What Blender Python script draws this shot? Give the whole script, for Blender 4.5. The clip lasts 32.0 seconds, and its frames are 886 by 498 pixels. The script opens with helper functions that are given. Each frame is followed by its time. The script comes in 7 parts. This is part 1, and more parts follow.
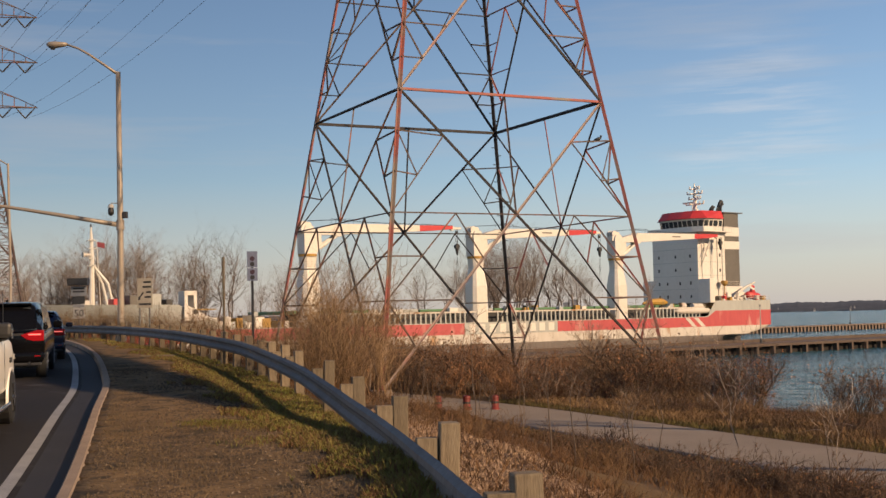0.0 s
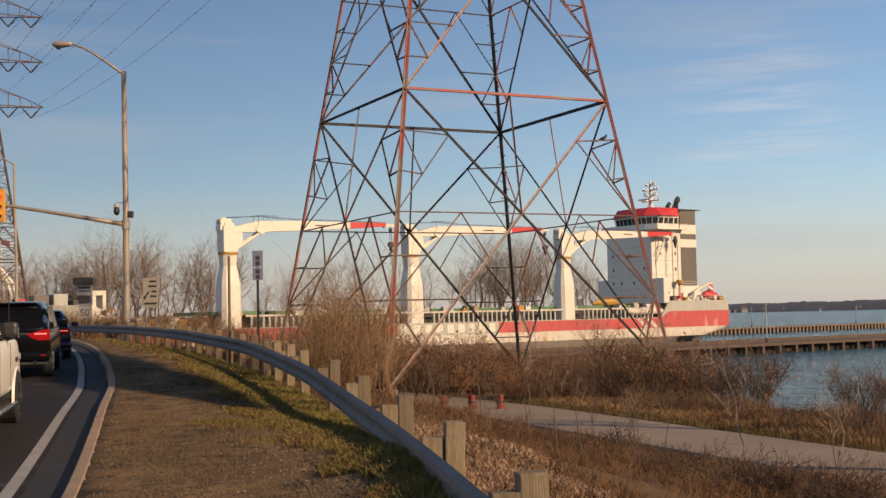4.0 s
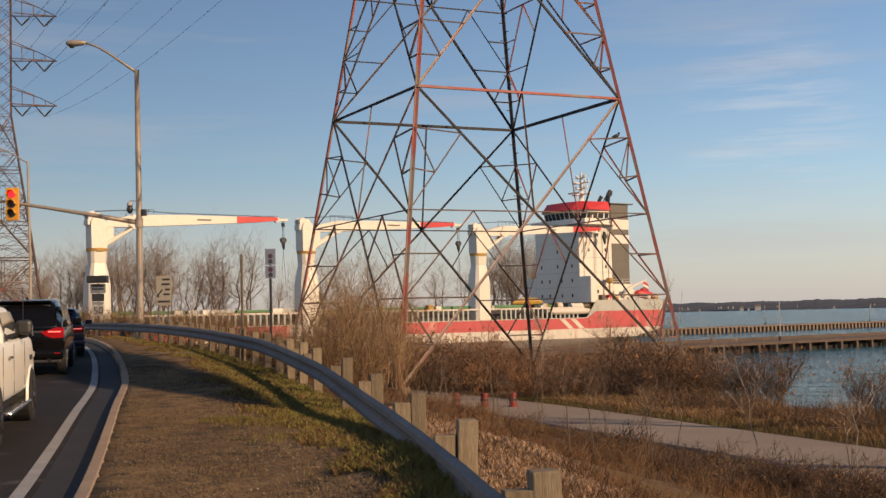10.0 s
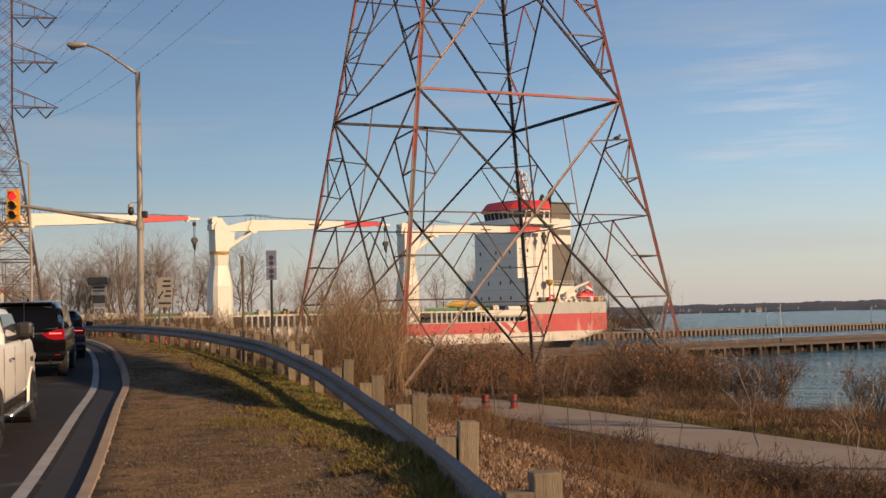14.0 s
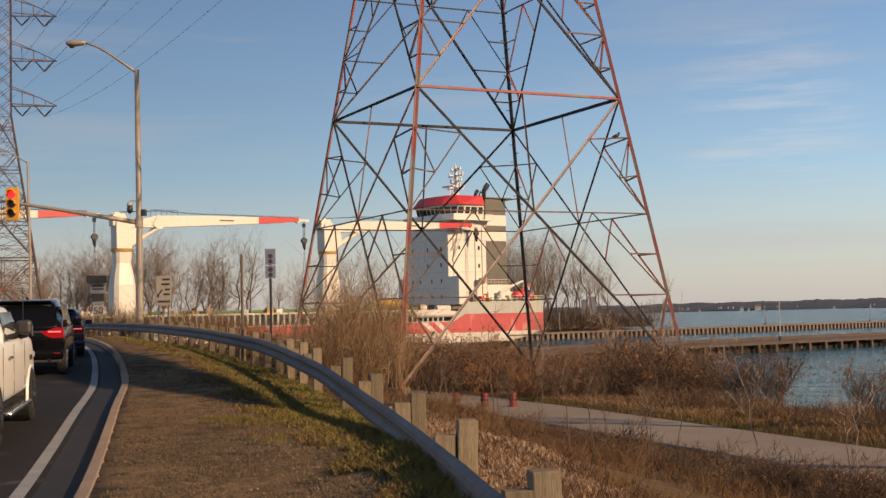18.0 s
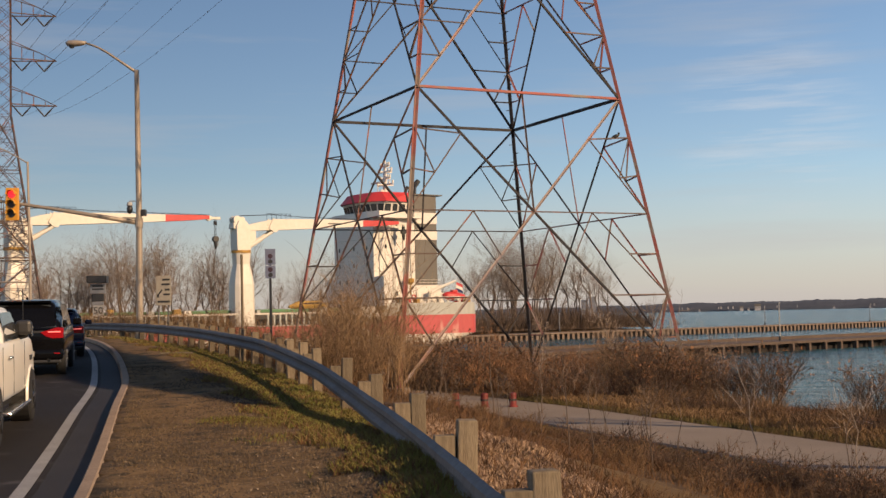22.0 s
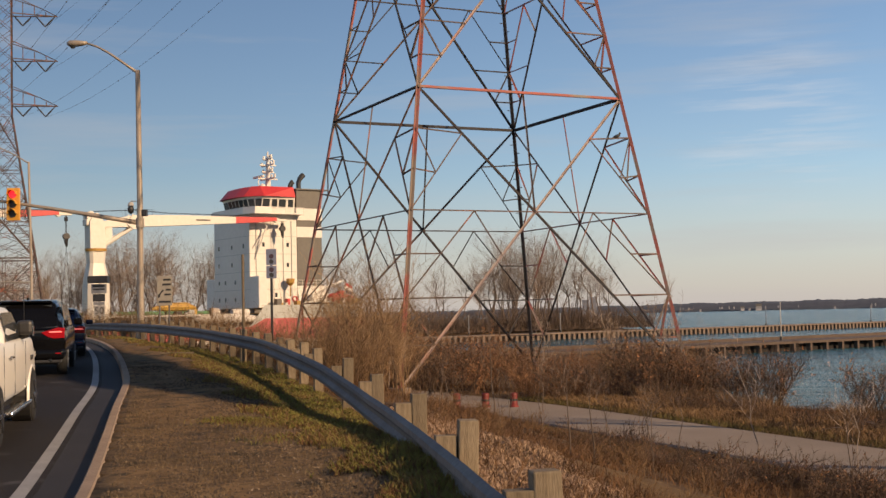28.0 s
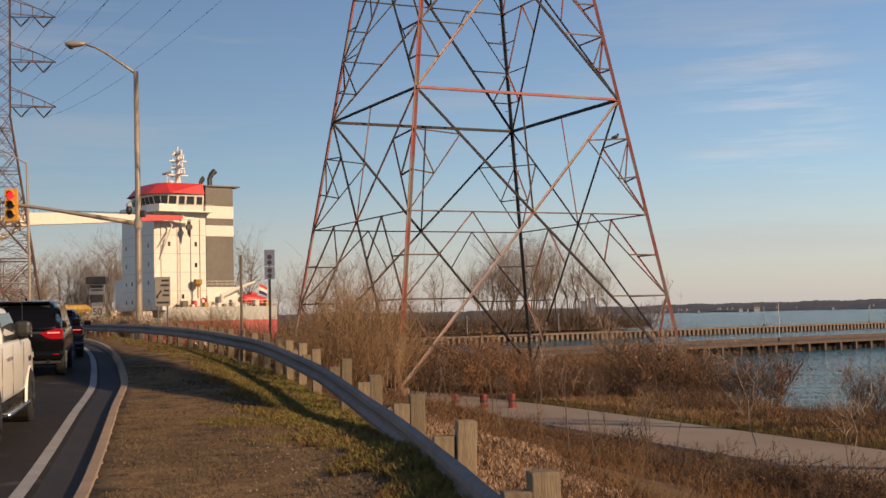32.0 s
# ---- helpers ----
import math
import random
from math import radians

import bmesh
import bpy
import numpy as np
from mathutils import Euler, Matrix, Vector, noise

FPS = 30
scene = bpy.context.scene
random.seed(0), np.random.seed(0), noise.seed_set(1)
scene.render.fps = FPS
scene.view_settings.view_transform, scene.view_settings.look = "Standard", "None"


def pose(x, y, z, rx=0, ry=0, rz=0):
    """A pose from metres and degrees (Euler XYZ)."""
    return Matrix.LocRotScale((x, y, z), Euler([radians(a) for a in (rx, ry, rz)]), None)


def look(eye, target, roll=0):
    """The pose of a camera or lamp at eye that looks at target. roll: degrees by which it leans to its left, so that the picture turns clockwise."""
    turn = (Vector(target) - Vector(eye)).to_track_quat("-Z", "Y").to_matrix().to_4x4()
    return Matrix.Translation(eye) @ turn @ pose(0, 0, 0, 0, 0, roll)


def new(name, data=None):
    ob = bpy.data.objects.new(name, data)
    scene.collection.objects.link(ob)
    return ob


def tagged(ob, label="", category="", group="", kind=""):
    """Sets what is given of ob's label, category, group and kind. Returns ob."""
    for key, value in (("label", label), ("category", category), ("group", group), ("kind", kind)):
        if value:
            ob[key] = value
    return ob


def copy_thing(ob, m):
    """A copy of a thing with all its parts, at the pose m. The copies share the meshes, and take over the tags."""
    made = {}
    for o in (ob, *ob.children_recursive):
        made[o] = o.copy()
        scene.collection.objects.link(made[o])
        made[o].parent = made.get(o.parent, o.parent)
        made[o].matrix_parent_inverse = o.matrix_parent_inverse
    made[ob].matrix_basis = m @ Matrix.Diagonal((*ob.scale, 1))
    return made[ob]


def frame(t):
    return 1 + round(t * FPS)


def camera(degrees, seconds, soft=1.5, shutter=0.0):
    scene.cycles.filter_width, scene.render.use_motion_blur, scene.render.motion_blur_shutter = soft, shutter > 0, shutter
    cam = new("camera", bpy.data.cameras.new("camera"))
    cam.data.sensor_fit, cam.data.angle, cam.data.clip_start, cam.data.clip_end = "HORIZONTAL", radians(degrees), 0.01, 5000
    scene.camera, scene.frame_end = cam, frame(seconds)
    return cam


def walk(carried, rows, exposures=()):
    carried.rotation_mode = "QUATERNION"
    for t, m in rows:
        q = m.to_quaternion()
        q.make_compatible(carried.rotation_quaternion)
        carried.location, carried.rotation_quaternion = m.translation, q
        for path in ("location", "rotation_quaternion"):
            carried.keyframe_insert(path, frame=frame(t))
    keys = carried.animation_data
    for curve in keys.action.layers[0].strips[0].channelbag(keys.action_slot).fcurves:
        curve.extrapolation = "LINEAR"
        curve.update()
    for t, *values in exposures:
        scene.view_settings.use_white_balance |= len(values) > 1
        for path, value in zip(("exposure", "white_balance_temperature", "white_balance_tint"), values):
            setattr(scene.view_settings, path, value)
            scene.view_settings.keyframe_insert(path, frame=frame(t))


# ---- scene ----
EYE = (0.0, 0.0, 1.8)
cam = camera(39.27, 32.0)
# seconds, degrees turned to the left, degrees turned up
TURNS = [(0, -0.824, 0.105), (0.5, -1.073, 0.085), (1, -1.008, 0.060), (1.5, -0.948, 0.075), (2, -0.923, 0.095), (2.5, -0.854, 0.110), (3, -0.843, 0.115), (3.5, -0.798, 0.090), (5.5, 0.155, 0.080), (6, 0.085, 0.080), (6.5, 0.040, 0.041), (7, 0.000, 0.000), (7.5, 0.000, -0.025), (8, 0.000, -0.035), (8.5, 0.000, 0.000), (9, 0.000, 0.000), (9.5, 0.000, 0.000), (10, 0.000, 0.000), (10.5, 0.000, 0.000), (11, 0.000, 0.000), (11.5, 0.000, 0.000), (12, 0.080, 0.041), (12.5, 0.160, 0.075), (13, 0.160, 0.080), (13.5, 0.100, 0.080), (14, 0.040, 0.080), (14.5, 0.040, 0.041), (16.5, 0.000, 0.041), (17, 0.000, 0.015), (17.5, 0.000, 0.000), (18, 0.000, 0.000), (18.5, 0.000, 0.000), (19, 0.000, 0.000), (19.5, 0.000, 0.000), (20, 0.000, 0.000), (20.5, 0.020, 0.000), (21, -0.010, 0.000), (21.5, -0.010, 0.000), (22, -0.005, 0.005), (22.5, 0.000, 0.025), (23, 0.040, 0.000), (23.5, 0.040, 0.000), (24, 0.005, 0.000), (24.5, 0.000, 0.000), (25, 0.000, 0.000), (25.5, 0.000, 0.000), (27.5, 0.045, 0.005), (28, 0.040, 0.010), (28.5, 0.050, 0.010), (29, 0.040, 0.010), (29.5, 0.040, 0.036), (30, 0.040, 0.036), (30.5, 0.035, 0.031), (31, 0.000, 0.031), (31.5, -0.010, 0.036), (32, -0.040, 0.046)]


def aim(left, up):
    a, b = radians(left), radians(3.0 + up)
    return (-math.sin(a) * math.cos(b) * 100, math.cos(a) * math.cos(b) * 100, EYE[2] + math.sin(b) * 100)


walk(cam, [(t, look(EYE, aim(l, u), -1.2526)) for t, l, u in TURNS], [(0, 0.31), (32, 0.31)])

# ---- light ----
SUN_AZ = (0.78, -0.626)
SUN_EL = 24.0
world = bpy.data.worlds.new("world")
scene.world = world
world.use_nodes = True
wn = world.node_tree.nodes
wl = world.node_tree.links
sky = wn.new("ShaderNodeTexSky")
sky.sky_type, sky.sun_disc = "NISHITA", False
sky.sun_elevation, sky.sun_rotation = radians(SUN_EL), -math.atan2(SUN_AZ[0], SUN_AZ[1])
sky.air_density, sky.dust_density, sky.ozone_density = 1.0, 0.4, 2.4
wn["Background"].inputs["Strength"].default_value = 0.079
# thin high cloud drawn out in streaks over the clear sky, and a faintly rosy air
co = wn.new("ShaderNodeTexCoord")
mp = wn.new("ShaderNodeMapping")
mp.inputs["Scale"].default_value = (1.3, 1.3, 16.0)
mp.inputs["Rotation"].default_value = (0.0, radians(-4), 0.0)
mp.inputs["Location"].default_value = (1.3, 4.1, 2.2)
wl.new(co.outputs["Generated"], mp.inputs["Vector"])
cirrus = wn.new("ShaderNodeTexNoise")
cirrus.inputs["Scale"].default_value, cirrus.inputs["Detail"].default_value, cirrus.inputs["Roughness"].default_value = 1.7, 9, 0.55
wl.new(mp.outputs["Vector"], cirrus.inputs["Vector"])
veil = wn.new("ShaderNodeMapRange")
veil.inputs["From Min"].default_value, veil.inputs["From Max"].default_value = 0.52, 0.80
veil.inputs["To Max"].default_value = 0.55
wl.new(cirrus.outputs["Fac"], veil.inputs["Value"])
rosy = wn.new("ShaderNodeMix")
rosy.data_type, rosy.blend_type = "RGBA", "MULTIPLY"
rosy.inputs["Factor"].default_value = 1.0
rosy.inputs["B"].default_value = (0.99, 0.972, 1.01, 1)
wl.new(sky.outputs["Color"], rosy.inputs["A"])
cloud = wn.new("ShaderNodeMix")
cloud.data_type = "RGBA"
cloud.inputs["B"].default_value = (5.2, 5.0, 5.0, 1)
wl.new(rosy.outputs["Result"], cloud.inputs["A"])
wl.new(veil.outputs["Result"], cloud.inputs["Factor"])
# a wisp of brighter cirrus over the lake
wisp_way = wn.new("ShaderNodeVectorMath")
wisp_way.operation = "DOT_PRODUCT"
wisp_way.inputs[1].default_value = (math.sin(radians(15.0)) * math.cos(radians(8.2)), math.cos(radians(15.0)) * math.cos(radians(8.2)), math.sin(radians(8.2)))
wl.new(co.outputs["Generated"], wisp_way.inputs[0])
wisp_reach = wn.new("ShaderNodeMapRange")
wisp_reach.interpolation_type = "SMOOTHSTEP"
wisp_reach.inputs["From Min"].default_value, wisp_reach.inputs["From Max"].default_value = math.cos(radians(5.0)), math.cos(radians(0.8))
wl.new(wisp_way.outputs["Value"], wisp_reach.inputs["Value"])
wisp_map = wn.new("ShaderNodeMapping")
wisp_map.inputs["Scale"].default_value = (5.0, 5.0, 62.0)
wisp_map.inputs["Location"].default_value = (0.0, 0.0, -2.05)
wisp_map.inputs["Rotation"].default_value = (0.0, radians(5), 0.0)
wl.new(co.outputs["Generated"], wisp_map.inputs["Vector"])
wisp = wn.new("ShaderNodeTexNoise")
wisp.inputs["Scale"].default_value, wisp.inputs["Detail"].default_value, wisp.inputs["Roughness"].default_value = 1.6, 8, 0.6
wl.new(wisp_map.outputs["Vector"], wisp.inputs["Vector"])
wisp_veil = wn.new("ShaderNodeMapRange")
wisp_veil.inputs["From Min"].default_value, wisp_veil.inputs["From Max"].default_value, wisp_veil.inputs["To Max"].default_value = 0.47, 0.72, 0.42
wl.new(wisp.outputs["Fac"], wisp_veil.inputs["Value"])
wisp_both = wn.new("ShaderNodeMath")
wisp_both.operation = "MULTIPLY"
wl.new(wisp_reach.outputs["Result"], wisp_both.inputs[0])
wl.new(wisp_veil.outputs["Result"], wisp_both.inputs[1])
wisp_mix = wn.new("ShaderNodeMix")
wisp_mix.data_type = "RGBA"
wisp_mix.inputs["B"].default_value = (7.6, 7.4, 7.5, 1)
wl.new(cloud.outputs["Result"], wisp_mix.inputs["A"])
wl.new(wisp_both.outputs[0], wisp_mix.inputs["Factor"])
# pale rosy haze low over the horizon
apart = wn.new("ShaderNodeSeparateXYZ")
wl.new(co.outputs["Generated"], apart.inputs["Vector"])
low_air = wn.new("ShaderNodeMapRange")
low_air.inputs["From Min"].default_value, low_air.inputs["From Max"].default_value = 0.0, 0.11
low_air.inputs["To Min"].default_value, low_air.inputs["To Max"].default_value = 0.75, 0.0
wl.new(apart.outputs["Z"], low_air.inputs["Value"])
haze = wn.new("ShaderNodeMix")
haze.data_type = "RGBA"
haze.inputs["B"].default_value = (5.85, 5.17, 5.0, 1)
wl.new(low_air.outputs["Result"], haze.inputs["Factor"])
wl.new(wisp_mix.outputs["Result"], haze.inputs["A"])
wl.new(haze.outputs["Result"], wn["Background"].inputs["Color"])
sun = new("sun", bpy.data.lights.new("sun", "SUN"))
sun.data.energy, sun.data.angle, sun.data.color = 5.0, radians(0.6), (1.0, 0.685, 0.41)
sun.matrix_world = look((SUN_AZ[0] * 60, SUN_AZ[1] * 60, 60 * math.tan(radians(SUN_EL))), (0, 0, 0))


# ---- materials ----
COLOUR_SCALE = 0.79  # scales every base colour down to balance the raised exposure


def material(name, base, dark=None, rough=0.7, metal=0.0, scale=3.0, fine=40.0, bump=0.15, mix=0.5, stretch=(1, 1, 1), rand=0.0, spots=None):
    """Procedural surface: a broad and a fine noise between two colours, bump from the fine one, optional stains."""
    m = bpy.data.materials.new(name)
    m.use_nodes = True
    n, l = m.node_tree.nodes, m.node_tree.links
    b = n["Principled BSDF"]
    dark = dark or tuple(c * 0.7 for c in base)
    base, dark = tuple(c * COLOUR_SCALE for c in base), tuple(c * COLOUR_SCALE for c in dark)
    geo = n.new("ShaderNodeTexCoord")
    mp = n.new("ShaderNodeMapping")
    mp.inputs["Scale"].default_value = stretch
    l.new(geo.outputs["Object"], mp.inputs["Vector"])
    broad, grain = n.new("ShaderNodeTexNoise"), n.new("ShaderNodeTexNoise")
    for tex, s, d in ((broad, scale, 4), (grain, fine, 6)):
        tex.inputs["Scale"].default_value, tex.inputs["Detail"].default_value = s, d
        l.new(mp.outputs["Vector"], tex.inputs["Vector"])
    add = n.new("ShaderNodeMath")
    add.operation = "MULTIPLY_ADD"
    l.new(broad.outputs["Fac"], add.inputs[0])
    add.inputs[1].default_value = 1.0 - mix
    scaled = n.new("ShaderNodeMath")
    scaled.operation = "MULTIPLY"
    scaled.inputs[1].default_value = mix
    l.new(grain.outputs["Fac"], scaled.inputs[0])
    l.new(scaled.outputs[0], add.inputs[2])
    ramp = n.new("ShaderNodeValToRGB")
    e = ramp.color_ramp.elements
    e[0].position, e[1].position = 0.36, 0.64
    e[0].color, e[1].color = (*dark, 1), (*base, 1)
    l.new(add.outputs[0], ramp.inputs["Fac"])
    colour = ramp.outputs["Color"]
    if spots:
        tone, size, amount = spots
        st = n.new("ShaderNodeTexNoise")
        st.inputs["Scale"].default_value, st.inputs["Detail"].default_value = size, 8
        l.new(mp.outputs["Vector"], st.inputs["Vector"])
        sr = n.new("ShaderNodeMapRange")
        sr.inputs["From Min"].default_value, sr.inputs["From Max"].default_value = 1 - amount, 1 - amount + 0.12
        l.new(st.outputs["Fac"], sr.inputs["Value"])
        mx = n.new("ShaderNodeMix")
        mx.data_type = "RGBA"
        l.new(sr.outputs["Result"], mx.inputs["Factor"])
        l.new(colour, mx.inputs["A"])
        mx.inputs["B"].default_value = (*(c * COLOUR_SCALE for c in tone), 1)
        colour = mx.outputs["Result"]
    if rand:
        info, hsv = n.new("ShaderNodeObjectInfo"), n.new("ShaderNodeHueSaturation")
        vr = n.new("ShaderNodeMapRange")
        vr.inputs["To Min"].default_value, vr.inputs["To Max"].default_value = 1 - rand, 1 + rand
        l.new(info.outputs["Random"], vr.inputs["Value"])
        l.new(vr.outputs["Result"], hsv.inputs["Value"])
        l.new(colour, hsv.inputs["Color"])
        colour = hsv.outputs["Color"]
    l.new(colour, b.inputs["Base Color"])
    b.inputs["Roughness"].default_value, b.inputs["Metallic"].default_value = rough, metal
    if bump:
        bp = n.new("ShaderNodeBump")
        bp.inputs["Strength"].default_value, bp.inputs["Distance"].default_value = bump, 0.02
        l.new(grain.outputs["Fac"], bp.inputs["Height"])
        l.new(bp.outputs["Normal"], b.inputs["Normal"])
    return m


def glow(name, colour, strength):
    m = bpy.data.materials.new(name)
    m.use_nodes = True
    b = m.node_tree.nodes["Principled BSDF"]
    b.inputs["Base Color"].default_value = (*colour, 1)
    b.inputs["Emission Color"].default_value = (*colour, 1)
    b.inputs["Emission Strength"].default_value = strength
    return m


def glass(name, tint=(0.03, 0.035, 0.04)):
    m = bpy.data.materials.new(name)
    m.use_nodes = True
    b = m.node_tree.nodes["Principled BSDF"]
    b.inputs["Base Color"].default_value = (*tint, 1)
    b.inputs["Roughness"].default_value = 0.04
    b.inputs["IOR"].default_value = 1.5
    return m


M_GROUND = material("verge_ground", (0.15, 0.0989, 0.04427), (0.0774, 0.043, 0.02043), 0.95, scale=0.35, fine=9, bump=0.6, spots=((0.27, 0.18, 0.0792), 3.0, 0.40))
M_GRAVEL = material("gravel", (0.27, 0.17, 0.0765), (0.085, 0.054, 0.027), 0.95, scale=1.6, fine=22, bump=1.0, mix=0.55, spots=((0.05, 0.036, 0.018), 2.2, 0.47))
M_ASPHALT = material("asphalt", (0.0288, 0.0251, 0.0237), (0.0175, 0.0154, 0.0154), 0.82, scale=0.6, fine=60, bump=0.4, spots=((0.075, 0.07, 0.07), 1.1, 0.4))
M_GUTTER = material("gutter", (0.041, 0.0402, 0.0446), (0.0278, 0.027, 0.0307), 0.75, scale=1.0, fine=50, bump=0.3)
M_CURB = material("curb_concrete", (0.396, 0.301, 0.224), (0.258, 0.194, 0.142), 0.9, scale=1.5, fine=30, bump=0.4)
M_LINE = material("road_paint", (0.362, 0.362, 0.362), (0.211, 0.211, 0.216), 0.7, scale=2.0, fine=35, bump=0.2, spots=((0.12, 0.12, 0.12), 9.0, 0.34))
M_PATH = material("path_asphalt", (0.31, 0.258, 0.212), (0.235, 0.193, 0.156), 0.9, scale=0.5, fine=30, bump=0.25, spots=((0.27, 0.235, 0.205), 2.0, 0.36))
M_GALV = material("galvanised_steel", (0.20, 0.195, 0.20), (0.11, 0.108, 0.11), 0.65, 0.3, scale=1.2, fine=14, bump=0.1, spots=((0.20, 0.13, 0.09), 3.0, 0.33))
M_POST = material("weathered_timber", (0.258, 0.206, 0.138), (0.129, 0.0989, 0.0645), 0.9, scale=2.0, fine=18, bump=0.5, stretch=(6, 6, 0.7), rand=0.25)
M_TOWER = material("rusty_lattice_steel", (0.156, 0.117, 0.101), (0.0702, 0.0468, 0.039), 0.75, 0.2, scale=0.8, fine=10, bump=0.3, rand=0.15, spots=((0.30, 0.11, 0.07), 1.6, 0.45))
# dark steel taken near-black, so the tower's shade side is in its colour
M_TOWER_D = material("shade_dark_lattice_steel", (0.034, 0.030, 0.033), (0.018, 0.016, 0.019), 0.7, 0.3, scale=0.8, fine=10, bump=0.3, spots=((0.16, 0.075, 0.06), 1.3, 0.30))
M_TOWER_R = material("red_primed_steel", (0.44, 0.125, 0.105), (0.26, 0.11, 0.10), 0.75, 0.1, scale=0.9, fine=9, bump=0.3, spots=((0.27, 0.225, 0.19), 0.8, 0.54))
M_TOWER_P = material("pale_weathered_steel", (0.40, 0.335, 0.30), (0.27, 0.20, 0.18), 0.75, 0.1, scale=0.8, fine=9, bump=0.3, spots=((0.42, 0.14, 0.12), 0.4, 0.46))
M_POLE = material("lamp_pole_steel", (0.42, 0.36, 0.29), (0.30, 0.25, 0.20), 0.55, 0.3, scale=1.0, fine=20, bump=0.1)
M_DARK = material("dark_fitting", (0.03, 0.03, 0.032), (0.02, 0.02, 0.02), 0.5, bump=0)
M_YELLOW = material("signal_yellow", (0.72, 0.36, 0.04), (0.60, 0.28, 0.03), 0.5, scale=2, fine=20, bump=0.05)
M_WHITE = material("ship_white", (0.791, 0.764, 0.708), (0.708, 0.672, 0.607), 0.45, scale=0.12, fine=1.5, bump=0.03, spots=((0.55, 0.42, 0.30), 0.5, 0.24))
M_CREAM = material("crane_cream", (0.7626, 0.7347, 0.6696), (0.6882, 0.651, 0.572), 0.45, scale=0.15, fine=2.0, bump=0.03, spots=((0.465, 0.3069, 0.1674), 0.8, 0.30))
M_RED = material("hull_red", (0.534, 0.092, 0.092), (0.423, 0.0644, 0.0736), 0.5, scale=0.08, fine=1.2, bump=0.03, spots=((0.62, 0.34, 0.29), 0.35, 0.40), stretch=(1, 1, 0.3))
M_SIGNAL_RED = material("ship_red", (0.62, 0.05, 0.05), (0.50, 0.035, 0.04), 0.45, scale=0.3, fine=3, bump=0.02)
M_HULLGREY = material("hull_grey", (0.47, 0.485, 0.46), (0.37, 0.385, 0.36), 0.5, scale=0.1, fine=1.4, bump=0.03, spots=((0.36, 0.22, 0.13), 0.4, 0.30), stretch=(1, 1, 0.25))
M_HULLLOW = material("hull_low", (0.20, 0.17, 0.15), (0.13, 0.11, 0.10), 0.6, scale=0.1, fine=1.4, bump=0.03, stretch=(1, 1, 0.25))
M_HULLWHITE = material("hull_white", (0.66, 0.625, 0.57), (0.55, 0.505, 0.44), 0.5, scale=0.1, fine=1.4, bump=0.03, spots=((0.40, 0.23, 0.11), 0.42, 0.42), stretch=(1, 1, 0.3))
M_FUNNEL = material("funnel_grey", (0.135, 0.125, 0.11), (0.105, 0.097, 0.085), 0.55, scale=0.2, fine=2, bump=0.03)
M_GREEN = material("hatch_green", (0.10, 0.25, 0.11), (0.07, 0.17, 0.08), 0.6, scale=0.3, fine=2, bump=0.05)
M_OCHRE = material("ochre_paint", (0.50, 0.30, 0.05), (0.36, 0.20, 0.04), 0.6, scale=0.5, fine=4, bump=0.05)
M_BARK = material("winter_bark", (0.20, 0.15, 0.115), (0.10, 0.075, 0.058), 0.95, scale=1, fine=8, bump=0.3, rand=0.2)
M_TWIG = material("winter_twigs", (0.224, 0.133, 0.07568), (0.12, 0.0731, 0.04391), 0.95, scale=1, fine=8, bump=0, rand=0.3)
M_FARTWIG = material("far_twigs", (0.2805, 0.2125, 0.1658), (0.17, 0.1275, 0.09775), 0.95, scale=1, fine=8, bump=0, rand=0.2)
M_SCRUB = material("far_scrub", (0.15, 0.108, 0.08), (0.085, 0.06, 0.046), 0.95, scale=0.3, fine=4, bump=0)
M_DRYGRASS = material("dry_grass", (0.1827, 0.0935, 0.03823), (0.0731, 0.03655, 0.01676), 0.95, scale=0.6, fine=4, bump=0)
M_GRASS = material("verge_grass", (0.155, 0.16, 0.02543), (0.206, 0.155, 0.04541), 0.95, scale=0.5, fine=3, bump=0)
M_OLIVE = material("olive_grass", (0.115, 0.10, 0.026), (0.10, 0.062, 0.024), 0.95, scale=0.5, fine=3, bump=0)
M_CONC = material("pier_concrete", (0.25, 0.19, 0.15), (0.15, 0.115, 0.09), 0.9, scale=0.3, fine=3, bump=0.2)
# near-black face; the shade inside the near pier's bays is in this colour
M_PILE = material("dark_pier_face", (0.02, 0.016, 0.015), (0.012, 0.01, 0.009), 0.9, scale=0.5, fine=3, bump=0.2)
# the haze of distance is mixed into this land's blue base colour
M_FARLAND = material("haze_blue_shore_land", (0.066, 0.078, 0.107), (0.036, 0.046, 0.068), 1.0, scale=0.012, fine=0.09, bump=0)
M_PIERDECK = material("pier_deck", (0.13, 0.095, 0.075), (0.08, 0.06, 0.048), 0.95, scale=0.3, fine=3, bump=0.2)
M_CLOD = material("dark_clod", (0.09, 0.06, 0.03696), (0.05, 0.035, 0.02288), 0.95, scale=4, fine=30, bump=0.3)
M_STRAW = material("straw_grass", (0.292, 0.181, 0.08325), (0.146, 0.086, 0.03934), 0.95, scale=0.6, fine=4, bump=0)
M_STONE = material("loose_stone", (0.3145, 0.238, 0.1615), (0.153, 0.1105, 0.07225), 0.95, scale=4, fine=30, bump=0.3)
M_SIGNGREY = material("sign_grey", (0.27, 0.28, 0.30), (0.22, 0.225, 0.24), 0.5, 0.3, scale=2, fine=10, bump=0.03)
M_PLATE = material("dull_sign_back", (0.2, 0.225, 0.32), (0.16, 0.18, 0.26), 0.6, 0.1, scale=2, fine=10, bump=0.03)
M_SIGNWHITE = material("sign_white", (0.42, 0.41, 0.39), (0.35, 0.34, 0.32), 0.5, scale=2, fine=10, bump=0.02)
